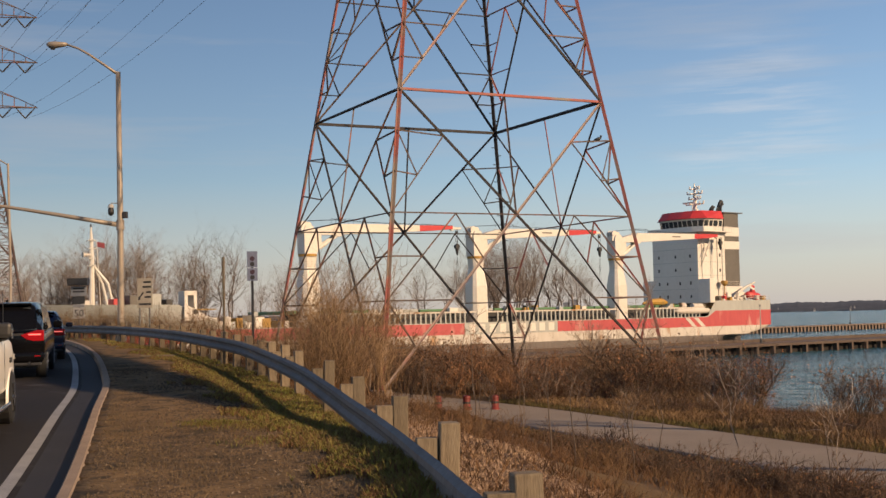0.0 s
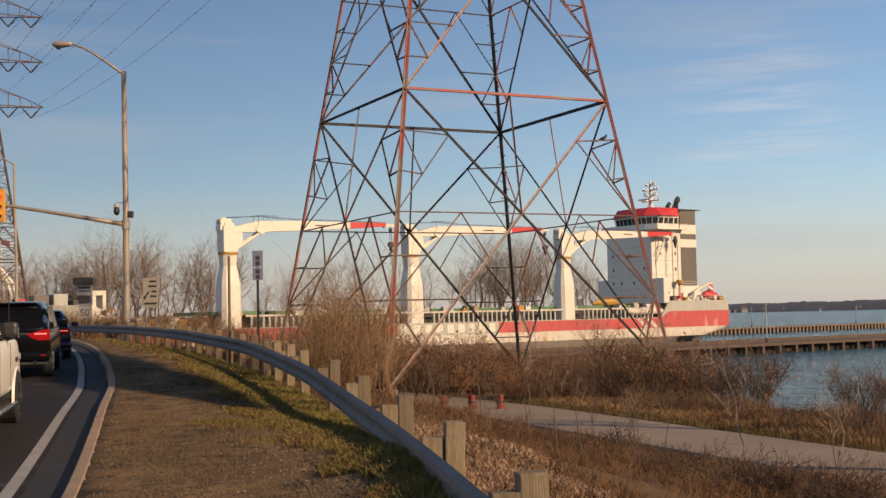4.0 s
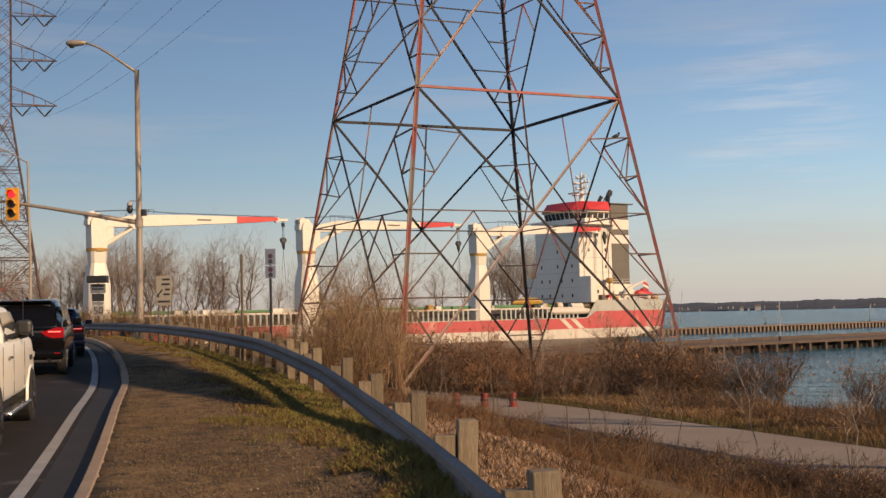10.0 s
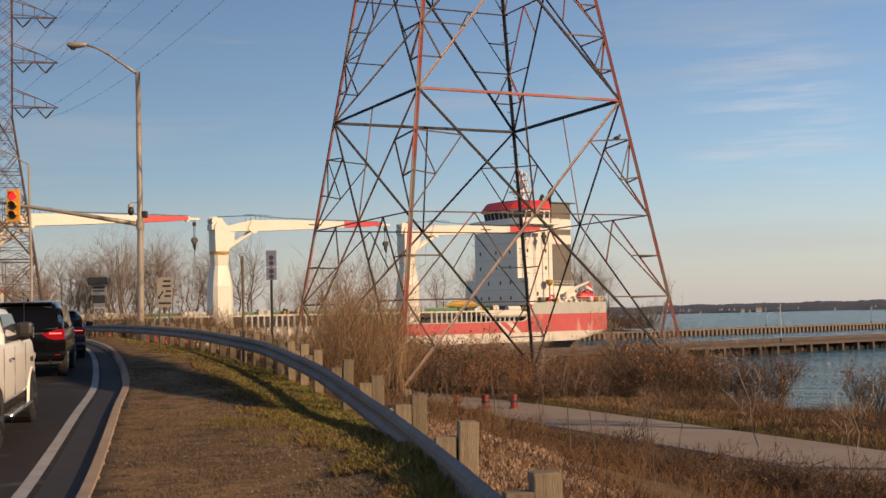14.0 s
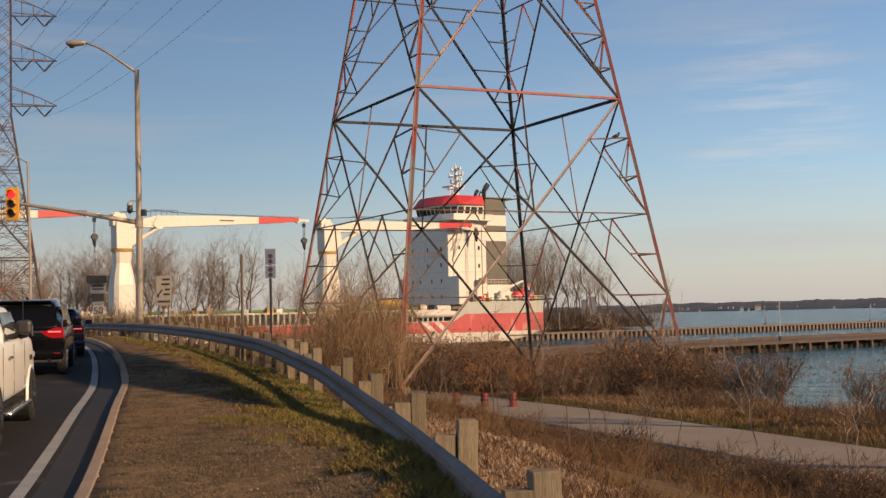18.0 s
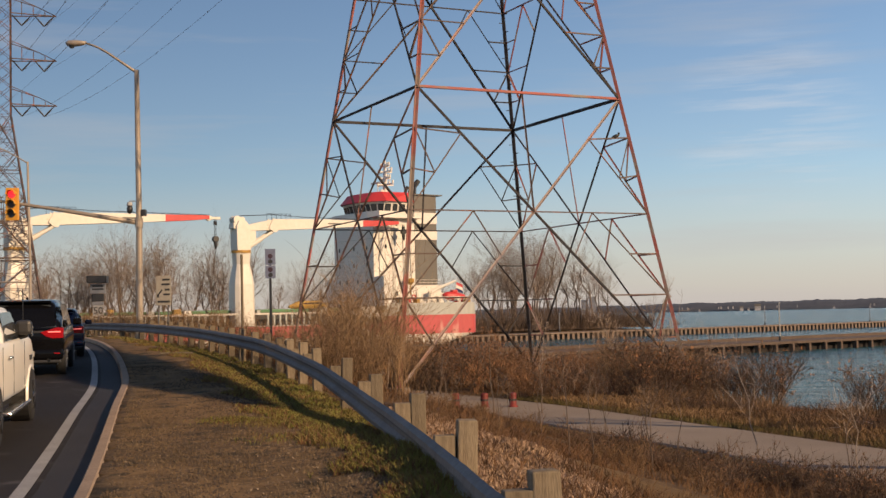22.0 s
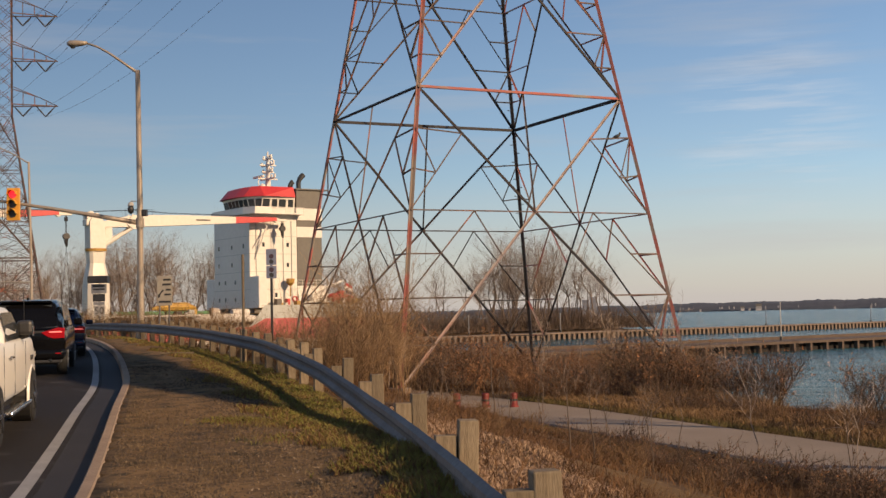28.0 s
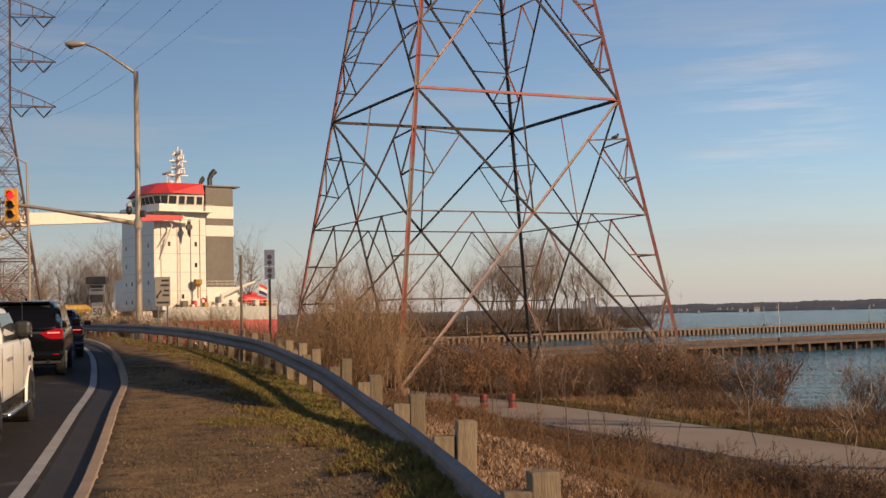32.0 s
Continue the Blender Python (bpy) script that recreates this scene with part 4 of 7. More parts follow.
def build_deck_crane(u0):
    y0 = 8.9
    c = part("deck_crane", Shape(), M_CREAM, ship, "cream deck crane with a red-tipped boom stowed aft")
    c.matrix_local = pose(u0, y0, 0)
    # pedestal: broad square foot that narrows to a round neck
    s = Shape()
    rows = [(7.6, 1.78, 1.75), (12.0, 1.75, 1.72), (14.6, 1.72, 1.7), (16.4, 1.5, 1.48), (17.9, 1.2, 1.2), (19.8, 1.34, 1.34)]
    n = 16
    for z, a, b in rows:
        e = 14.0 if z < 16 else 5.0
        for k in range(n):
            w = 2 * math.pi * (k + 0.5) / n
            q = (abs(math.cos(w)) ** e + abs(math.sin(w)) ** e) ** (-1 / e)
            s.v.append((a * q * math.cos(w), b * q * math.sin(w), z))
    for i in range(len(rows) - 1):
        s.f += [(i * n + k, i * n + (k + 1) % n, (i + 1) * n + (k + 1) % n, (i + 1) * n + k) for k in range(n)]
        s.m += [0] * n
    part("pedestal", s, M_CREAM, c)
    part("slewing_ring", Shape().tube([(0, 0, 19.75), (0, 0, 20.2)], 1.62, 20), M_OCHRE, c)
    h = Shape().prism([(1.25, 20.2), (1.3, 24.3), (0.9, 25.0), (-0.4, 25.0), (-1.0, 24.2), (-1.2, 20.2)], -1.25, 1.25, axis=1)
    part("crane_house", h, M_CREAM, c)
    head = part("sheave_head", Shape().soft_box((1.1, -0.9, 23.7), (1.75, 0.9, 24.7), 0.12), M_CREAM, c)
    for e in (-0.7, 0, 0.7):
        part("sheave", Shape().tube([(1.0, e - 0.16, 25.2), (1.0, e + 0.16, 25.2)], 0.68, 14), M_CREAM, head)
        part("sheave", Shape().tube([(0.1, e - 0.12, 25.2), (0.1, e + 0.12, 25.2)], 0.5, 12), M_CREAM, head)
    s = Shape()
    s.box((-2.4, -0.7, 21.0), (-1.3, 0.7, 23.6))
    part("cab", s, M_CREAM, c)
    # boom, tapered box girder, and its red end
    def girder(stations):
        sh = Shape()
        for u, zl, zh, w in stations:
            sh.v += [(u, -w, zl), (u, w, zl), (u, w, zh), (u, -w, zh)]
        for i in range(len(stations) - 1):
            sh.f += [(i * 4 + k, i * 4 + (k + 1) % 4, i * 4 + 4 + (k + 1) % 4, i * 4 + 4 + k) for k in range(4)]
        sh.f += [(3, 2, 1, 0), tuple(len(sh.v) - 4 + k for k in range(4))]
        sh.m = [0] * len(sh.f)
        return sh
    boom = part("boom", girder([(-0.9, 23.5, 24.35, 0.8), (-3.4, 23.55, 25.0, 0.8), (-5.9, 23.65, 25.5, 0.75), (-14, 24.1, 25.7, 0.65), (-23.4, 24.66, 25.72, 0.55)]), M_CREAM, c)
    part("boom_tip", girder([(-23.4, 24.64, 25.74, 0.56), (-28, 24.95, 25.8, 0.5), (-31, 25.25, 25.8, 0.45)]), M_SIGNAL_RED, boom, "red boom end")
    s = Shape()
    s.tube([(-31.0, -0.3, 25.4), (-31.0, 0.3, 25.4)], 0.45, 12)
    s.box((-33.0, -0.35, 25.2), (-31.0, 0.35, 25.6))
    part("tip_sheave", s, M_CREAM, boom)
    for e in (-0.9, 0.9):
        part("bracket", Shape().prism([(-4.7, 24.0), (-5.6, 25.7), (-6.6, 24.0), (-6.2, 23.3), (-5.6, 23.3)], e - 0.08, e + 0.08, axis=1), M_CREAM, boom)
    part("boom_plate", Shape().box((-18.8, -0.69, 24.9), (-16.3, 0.69, 25.12)), M_FUNNEL, boom, "dark lettered strip along the boom")
    s = Shape()
    for e in (-0.6, 0.6):
        s.tube([(-0.9, e, 20.6), (-3.4, e, 22.1)], 0.36, 8)
        s.tube([(-3.4, e, 22.1), (-5.9, e, 23.6)], 0.26, 8)
    part("luffing_cylinder", s, M_CREAM, c)
    # the hook of the crane beside the deckhouse is drawn up short
    drop = 2.0 if u0 > 30 else 0.0
    s = Shape()
    for e in (-0.25, 0.25):
        s.tube([(-32.2, e, 25.2), (-32.2, e, 24.2 - drop)], 0.05, 5)
    s.tube([(-32.2, 0, 24.9), (-32.2, 0, 24.3)], 0.3, 8)
    s.tube([(-32.2, -0.3, 24.0 - drop), (-32.2, 0.3, 24.0 - drop)], 0.5, 12)
    s.tube([(-32.2, 0, 23.7 - drop), (-32.2, 0, 23.0 - drop), (-32.3, 0, 22.4 - drop)], [0.36, 0.28, 0.12], 8)
    if drop:
        s.tube([(-32.2, 0, 20.4), (-31.4, 0.3, 12)], 0.03, 4)
        s.tube([(-32.2, 0, 20.4), (-32.9, -0.3, 12)], 0.03, 4)
    part("hook_block", s, M_DARK, boom, "black hook block on wires")
    # luffing wires and a walkway rail on the boom
    s = Shape()
    for e in (-0.5, 0.5):
        s.tube([(0.5, e, 25.9), (-6, e, 26.3), (-12, e, 26.0), (-31, e, 25.9)], 0.03, 4)
    for i in range(6):
        s.tube([(-4.5 - i * 0.9, 0.6, 25.2 + 0.04 * i), (-4.5 - i * 0.9, 0.6, 26.4)], 0.03, 4)
    s.tube([(-4.5, 0.6, 26.4), (-9, 0.6, 26.4)], 0.03, 4)
    part("rigging", s, M_DARK, c)


for u0 in (27.06, 63.83, 100.38):
    build_deck_crane(u0)


def build_cargo_deck():
    rng = random.Random(7)
    # side rail of upright stays
    s = Shape()
    s.box((2.2, 10.25, 9.55), (98, 10.45, 9.85))
    part("stay_rail", s, M_HULLWHITE, ship)
    stay = Shape().box((-0.16, -0.12, 7.6), (0.16, 0.12, 9.6)).mesh("stay", M_HULLGREY)
    u = 4.0
    while u < 98:
        if not any(abs(u - c) < 3.2 for c in (27, 63.8, 100.4)):
            o = part("stay", stay, None, ship)
            o.matrix_local = pose(u, 10.35, 0)
        u += 1.12
    coaming = Shape().box((6, -8.2, 7.6), (96, 8.0, 9.9))
    part("hatch_coaming", coaming, M_DARK, ship)
    u = 7.0
    while u < 95:
        w = 8.4
        part("hatch_cover", Shape().soft_box((u, -8.6, 9.9), (u + w, 8.4, 10.4 + rng.uniform(-0.05, 0.1)), 0.08), M_GREEN if rng.random() < 0.7 else M_HULLGREY, ship, "weathered steel hatch cover")
        u += w + 0.35
    # small gear along the hatches
    for i in range(26):
        u = rng.uniform(4, 117)
        h = rng.uniform(0.3, 0.9)
        part("deck_fitting", Shape().soft_box((u, 8.5, 9.7), (u + rng.uniform(0.4, 1.6), 9.4, 9.9 + h), 0.05), rng.choice([M_CREAM, M_OCHRE, M_DARK, M_HULLGREY]), ship)
    s = Shape()
    s.tube([(9.5, 6.3, 10.9), (11, 6.3, 11.1), (15, 6.3, 11.1), (17.0, 6.3, 10.8)], [0.2, 0.75, 0.7, 0.2], 8)
    part("tarpaulin_load", s, M_OCHRE, ship, "ochre covered deck load")
    # rescue boat and drums below the deckhouse front
    boat = Shape()
    boat.tube([(0.2, 10.2, 9.0), (1.2, 10.2, 9.0), (5, 10.2, 9.0), (10.0, 10.2, 9.0), (11.6, 10.2, 9.1)], [0.3, 0.6, 0.66, 0.62, 0.25], 10)
    part("gangway_boat", boat, M_HULLWHITE, ship, "long white stowed gangway", smooth=True)
    s = Shape()
    s.tube([(1.2, 8.5, 10.0), (4.2, 8.5, 10.0)], 0.65, 10)
    s.tube([(6.6, 8.5, 10.1), (8.0, 8.5, 10.1)], 0.75, 10)
    part("drum", s, M_HULLWHITE, ship)
    # name panel and two slanting stripes on the hull side
    y = BEAM + 0.03
    part("name_panel", Shape().box((45.4, y - 0.02, 5.5), (68.3, y, 7.75)), M_HULLGREY, ship)
    for i, u in enumerate((47.0, 49.4, 51.8, 54.2, 56.7, 59.2, 61.7, 64.2, 66.6)):
        part("name_bar", Shape().box((u - 0.72, y, 5.85), (u + 0.72, y + 0.02, 7.4)), M_CREAM, ship)
    for u in (4.6, 7.4):
        part("stripe", Shape().prism([(u + 0.4, 7.5), (u + 1.7, 7.5), (u + 0.0 - 0.6, 5.6), (u - 1.9, 5.6)], y - 0.02, y, axis=1), M_HULLWHITE, ship)
    # foremast, flag and forecastle
    fm = part("foremast", Shape().tube([(135.2, 0, 11.0), (135.2, 0, 19.5), (135.25, 0, 22.5), (135.3, 0, 24.6)], [0.5, 0.42, 0.3, 0.12], 8), M_CREAM, ship)
    for e in (-1.2, 1.2):
        part("mast_leg", Shape().tube([(135.1, 0, 18.6), (133.0, e, 15.5), (131.9, e, 11.0)], 0.24, 6), M_CREAM, fm)
    for z, w in ((18.4, 1.3), (19.6, 0.8), (21.2, 0.6), (22.5, 0.9)):
        part("yard", Shape().bar((135.2, -w, z), (135.2, w, z), 0.2, 0.16), M_CREAM, fm)
        part("mast_platform", Shape().soft_box((134.6, -0.5, z - 0.12), (135.9, 0.5, z + 0.02), 0.03), M_CREAM, fm)
    part("mast_horn", Shape().tube([(135.5, 0.3, 20.1), (136.4, 0.3, 20.1), (136.8, 0.3, 20.1)], [0.2, 0.28, 0.5], 10), M_HULLWHITE, fm)
    part("top_light", Shape().tube([(135.3, 0, 24.6), (135.3, 0, 25.1)], [0.16, 0.1], 8), M_DARK, fm)
    part("halyard", Shape().tube([(134.6, 0.6, 22.4), (134.0, 0.6, 12.0)], 0.06, 4), M_CREAM, fm)
    flag = Shape()
    for i in range(5):
        flag.box((133.25 + i * 0.25, 0.58 + 0.05 * math.sin(i * 1.9), 21.15 + 0.06 * i), (133.52 + i * 0.25, 0.63 + 0.05 * math.sin(i * 1.9), 22.0 + 0.05 * i))
    part("flag", flag, material("flag_cloth", (0.30, 0.04, 0.05), (0.10, 0.03, 0.05), 0.8, scale=1.2, fine=3, bump=0), fm, "dark red flag flying aft")
    # forecastle gear
    for u0, u1, y0, y1, z1, mat in ((126.6, 128.8, 4.0, 7.6, 13.6, M_HULLGREY), (129.2, 131.6, 3.0, 6.8, 13.4, M_FUNNEL), (124.8, 126.0, 5.0, 8.0, 12.7, M_DARK), (132.4, 133.8, 3.2, 5.6, 12.9, M_SIGNAL_RED), (137.0, 138.4, 2.0, 4.0, 12.7, M_HULLWHITE)):
        part("winch", Shape().soft_box((u0, y0, 11.05), (u1, y1, z1), 0.12), mat, ship)
    portal = Shape()
    for u in (121.4, 123.0):
        portal.soft_box((u - 0.28, 6.6, 9.6), (u + 0.28, 9.0, 13.9), 0.06)
    portal.soft_box((121.1, 6.6, 13.3), (123.3, 9.0, 14.0), 0.06)
    part("break_portal", portal, M_CREAM, ship, "cream steel frame at the forecastle break")
    part("break_plate", Shape().prism([(118.4, 9.2), (123.9, 11.9), (123.9, 9.2)], 10.05, 10.3, axis=1), M_HULLWHITE, ship)
    part("mooring_port", Shape().tube([(122.0, 10.2, 10.6), (122.0, 10.34, 10.6)], 0.42, 12), M_DARK, ship)
    for i in range(18):
        u = rng.uniform(104, 119)
        part("deck_fitting", Shape().soft_box((u, rng.uniform(5, 8.5), 7.65), (u + rng.uniform(0.5, 1.8), 9.3, 8.6 + rng.uniform(0, 1.6)), 0.06), rng.choice([M_CREAM, M_HULLGREY, M_OCHRE, M_FUNNEL, M_HULLWHITE]), ship)
    # aft deck: free-fall boat, hose crane, lifebuoys
    b = part("lifeboat", Shape().tube([(-14.6, 7.6, 12.6), (-15.4, 7.6, 12.4), (-17.4, 7.6, 12.2), (-19.0, 7.6, 11.9), (-20.2, 7.6, 11.5)], [0.25, 0.8, 0.9, 0.8, 0.2], 10), M_SIGNAL_RED, ship, "red enclosed lifeboat on its ramp", smooth=True)
    part("lifeboat_cabin", Shape().soft_box((-17.6, 7.1, 12.9), (-16.4, 8.1, 13.5), 0.2), M_SIGNAL_RED, b)
    for u in (-15.6, -18.8):
        part("cradle", Shape().bar((u, 7.6, 9.9), (u, 7.6, 11.6), 0.3), M_CREAM, b)
    staff = part("ensign_staff", Shape().tube([(-19.2, 5.0, 9.9), (-19.5, 5.0, 15.2)], 0.05, 5), M_CREAM, ship)
    for z0, mat in ((14.5, M_SIGNAL_RED), (13.95, M_WHITE), (13.4, P_NAVY)):
        part("flag_stripe", Shape().prism([(-19.5, z0), (-19.5, z0 + 0.55), (-20.3, z0 + 0.25), (-21.0, z0 - 0.1), (-21.0, z0 - 0.6), (-20.3, z0 - 0.3)], 4.98, 5.02, axis=1), mat, staff)
    c = part("stores_crane", Shape().tube([(-11.0, 8.4, 9.9), (-11.0, 8.4, 13.2)], [0.4, 0.35], 8), M_CREAM, ship)
    part("jib", Shape().tube([(-10.9, 8.4, 12.8), (-13.5, 8.4, 14.0), (-17.0, 8.4, 15.2)], [0.35, 0.3, 0.18], 6), M_CREAM, c)
    for i in range(16):
        u = rng.uniform(-20, -3)
        part("deck_fitting", Shape().soft_box((u, 8.0, 9.9), (u + rng.uniform(0.4, 1.2), 9.2, 11.2 + rng.uniform(0.1, 1.2)), 0.06), rng.choice([M_OCHRE, M_CREAM, M_CREAM, M_SIGNAL_RED, M_FUNNEL]), ship)
    s = Shape()
    for zz in (11.7, 12.2):
        s.tube([(-20.5, 9.6, zz), (-12, 10.4, zz)], 0.035, 5)
    for i in range(9):
        s.tube([(-20.5 + i, 9.6 + i * 0.09, 11.1), (-20.5 + i, 9.6 + i * 0.09, 12.2)], 0.03, 5)
    part("aft_railing", s, M_CREAM, ship)


build_cargo_deck()


# ---- street furniture ----
def build_street_lamp():
    lamp = thing("street_lamp", "tall steel street lamp with a curved arm and signal mast", "street lamp")
    x, y, g = -14.2, 58.0, curve_at(ROAD_Z, 58)
    part("pole", Shape().tube([(x, y, g - 0.3), (x, y, g + 1.0), (x, y, 7.0), (x - 0.05, y, 13.6)], [0.17, 0.16, 0.14, 0.115], 14), M_POLE, lamp, smooth=True)
    part("base_collar", Shape().tube([(x, y, g - 0.1), (x, y, g + 0.35)], [0.26, 0.24], 14), M_POLE, lamp)
    part("lamp_arm", Shape().tube([(x, y, 13.45), (-14.97, y, 14.0), (-15.6, y, 14.45), (-16.11, y, 14.75), (-16.69, y, 14.96)], [0.07, 0.06, 0.055, 0.05, 0.05], 8), M_POLE, lamp, smooth=True)
    head = Shape()
    rows = [(-16.62, 0.07, 0.06), (-16.8, 0.16, 0.09), (-17.15, 0.2, 0.13), (-17.45, 0.17, 0.12), (-17.58, 0.06, 0.05)]
    n = 12
    for hx, w, h in rows:
        for k in range(n):
            a = 2 * math.pi * k / n
            head.v.append((hx, y + w * math.cos(a), 14.97 + h * math.sin(a) * (1.0 if math.sin(a) > 0 else 1.5)))
    for i in range(len(rows) - 1):
        head.f += [(i * n + k, i * n + (k + 1) % n, (i + 1) * n + (k + 1) % n, (i + 1) * n + k) for k in range(n)]
    head.f += [tuple(range(n)), tuple(range(4 * n, 5 * n))]
    head.m = [0] * len(head.f)
    lh = part("lamp_head", head, M_POLE, lamp, smooth=True)
    part("lens", Shape().tube([(-17.3, y, 14.84), (-17.3, y, 14.72)], [0.16, 0.1], 10), M_GLASS, lh)
    part("mast_arm", Shape().tube([(x, y, 6.38), (-16.75, y, 6.86), (-18.3, y, 7.14), (-20.3, y, 7.48), (-21.6, y, 7.7)], [0.12, 0.1, 0.085, 0.075, 0.06], 10), M_POLE, lamp, smooth=True)
    part("clamp", Shape().tube([(x, y, 6.15), (x, y, 6.6)], 0.19, 12), M_POLE, lamp)
    sig = part("traffic_signal", Shape().soft_box((-20.38, y - 0.25, 6.6), (-19.76, y - 0.1, 8.14), 0.04), M_YELLOW, lamp, "yellow three-lamp traffic signal showing red")
    for z, mat in ((7.82, glow("red_lamp", (1.0, 0.02, 0.03), 1.1)), (7.36, M_DARK), (6.92, M_DARK)):
        part("lamp_lens", Shape().tube([(-20.07, y - 0.3, z), (-20.07, y - 0.26, z)], 0.17, 16), mat, sig)
        hood = Shape()
        for k in range(9):
            a = math.pi * k / 8
            for r in (0.2, 0.215):
                for dy in (-0.55, -0.25):
                    hood.v.append((-20.07 + r * math.cos(a), y + dy, z + r * math.sin(a)))
        for k in range(8):
            b = k * 4
            hood.f += [(b, b + 1, b + 5, b + 4), (b + 2, b + 3, b + 7, b + 6), (b, b + 2, b + 6, b + 4)]
        hood.m = [0] * len(hood.f)
        part("hood", hood, M_YELLOW, sig)
    cm = part("camera_dome", Shape().tube([(-14.63, y, 7.22), (-14.63, y, 7.05), (-14.63, y, 6.9), (-14.63, y, 6.82)], [0.1, 0.15, 0.13, 0.04], 12), M_DARK, lamp, "white and black dome camera", smooth=True)
    part("dome_cap", Shape().tube([(-14.63, y, 7.36), (-14.63, y, 7.2)], [0.1, 0.16], 12), M_SIGNWHITE, cm)
    part("dome_arm", Shape().tube([(-14.2, y, 7.4), (-14.63, y, 7.42), (-14.63, y, 7.3)], 0.025, 6), M_POLE, cm)
    part("control_box", Shape().soft_box((-14.08, y - 0.14, 6.7), (-13.86, y + 0.14, 7.0), 0.02), M_DARK, lamp)
    # a second, plainer lamp further on
    far = thing("street_lamp", "plain grey street lamp far along the road", "street lamp")
    part("pole", Shape().tube([(-28.3, 85, 0.9), (-28.3, 85, 6), (-28.45, 85, 12.9)], [0.11, 0.1, 0.08], 8), M_POLE, far)
    part("lamp_arm", Shape().tube([(-28.45, 85, 12.8), (-29.4, 85, 13.4), (-30.6, 85, 14.0)], 0.05, 6), M_POLE, far)
    part("lamp_head", Shape().soft_box((-31.4, 84.85, 13.95), (-30.5, 85.15, 14.15), 0.05), M_POLE, far)
    part("signal_head", Shape().soft_box((-29.9, 84.8, 9.0), (-29.4, 85.1, 10.4), 0.05), M_DARK, far)
    part("mast_arm", Shape().tube([(-28.4, 85, 4.6), (-34, 85, 4.75)], 0.06, 6), M_POLE, far)


build_street_lamp()


def lettering(text, size, mat, parent, m, thick=0.004):
    cu = bpy.data.curves.new("digits", "FONT")
    cu.body, cu.size, cu.align_x, cu.align_y, cu.extrude = text, size, "CENTER", "CENTER", thick
    tmp = bpy.data.objects.new("digits", cu)
    scene.collection.objects.link(tmp)
    me = bpy.data.meshes.new_from_object(tmp)
    bpy.data.objects.remove(tmp)
    me.materials.clear()
    me.materials.append(mat)
    ob = new("digits", me)
    ob.parent = parent
    ob.matrix_local = m
    return ob


M_LANE = material("cream_sign_sheet", (0.36, 0.33, 0.27), (0.28, 0.25, 0.20), 0.6, scale=2, fine=10, bump=0.02)


def build_signs():
    s1 = thing("parking_sign", "two small grey sign plates on a thin post", "sign")
    part("post", Shape().box((-5.2, 37.02, -0.8), (-5.13, 37.07, 3.85)), M_DARK, s1, "dark steel post")
    for z0, z1 in ((3.38, 3.86), (2.98, 3.36)):
        pl = part("plate", Shape().soft_box((-5.31, 36.99, z0), (-5.0, 37.01, z1), 0.008), M_PLATE, s1)
        for k, (a, b) in enumerate(((0.26, 0.075), (0.10, 0.07))):
            part("marking", Shape().tube([(-5.155, 36.988, z0 + a), (-5.155, 36.992, z0 + a)], b, 12), M_DARK if k else M_MARK, pl)
    s2 = thing("post", "bare thin steel post behind the guard rail", "post")
    part("upright", Shape().tube([(-6.66, 41, -0.6), (-6.66, 41, 3.92)], 0.045, 8), M_POST, s2)
    s3 = thing("lane_sign", "pale sign with a black slanting arrow and bars", "sign")
    g = curve_at(ROAD_Z, 52)
    for x in (-11.95, -11.55):
        part("post", Shape().tube([(x, 52.05, g - 0.4), (x, 52.05, 2.6)], 0.035, 6), M_GALV, s3)
    pl = part("plate", Shape().soft_box((-12.05, 51.98, 2.42), (-11.41, 52.0, 3.66), 0.01), M_LANE, s3)
    for z, x0, x1 in ((3.5, -11.78, -11.47), (3.3, -11.82, -11.47), (3.08, -11.68, -11.47), (2.88, -11.74, -11.47), (2.58, -11.98, -11.47)):
        part("text_bar", Shape().box((x0, 51.972, z - 0.04), (x1, 51.979, z + 0.04)), M_DARK, pl)
    part("arrow", Shape().prism([(-12.0, 2.74), (-11.9, 2.78), (-11.93, 2.84), (-11.76, 3.06), (-11.81, 3.10), (-11.97, 2.88), (-12.0, 2.9)], 51.972, 51.979, axis=1), M_DARK, pl)
    s4 = thing("speed_sign", "black and grey speed display above a white 50 plate", "sign")
    g = curve_at(ROAD_Z, 65)
    part("post", Shape().tube([(-18.1, 65.1, g - 0.4), (-18.1, 65.1, 4.0)], 0.05, 6), M_GALV, s4)
    part("solar_panel", Shape().soft_box((-18.62, 64.7, 3.82), (-17.58, 65.2, 4.2), 0.02), M_DARK, s4)
    part("upper_plate", Shape().soft_box((-18.5, 64.98, 3.28), (-17.7, 65.03, 3.78), 0.01), M_SIGNGREY, s4)
    for z in (3.66, 3.5):
        part("text_bar", Shape().box((-18.4, 64.97, z - 0.04), (-17.8, 64.98, z + 0.04)), M_DARK, s4)
    part("display", Shape().soft_box((-18.42, 64.95, 2.86), (-17.78, 65.05, 3.26), 0.02), M_DARK, s4)
    part("lower_plate", Shape().soft_box((-18.4, 64.98, 2.68), (-17.8, 65.03, 2.84), 0.01), M_SIGNGREY, s4)
    pl = part("limit_plate", Shape().soft_box((-18.38, 64.98, 2.1), (-17.8, 65.02, 2.66), 0.01), M_SIGNWHITE, s4, "white speed limit plate")
    lettering("50", 0.52, M_DARK, pl, pose(-18.09, 64.97, 2.36, 90, 0, 0))


build_signs()


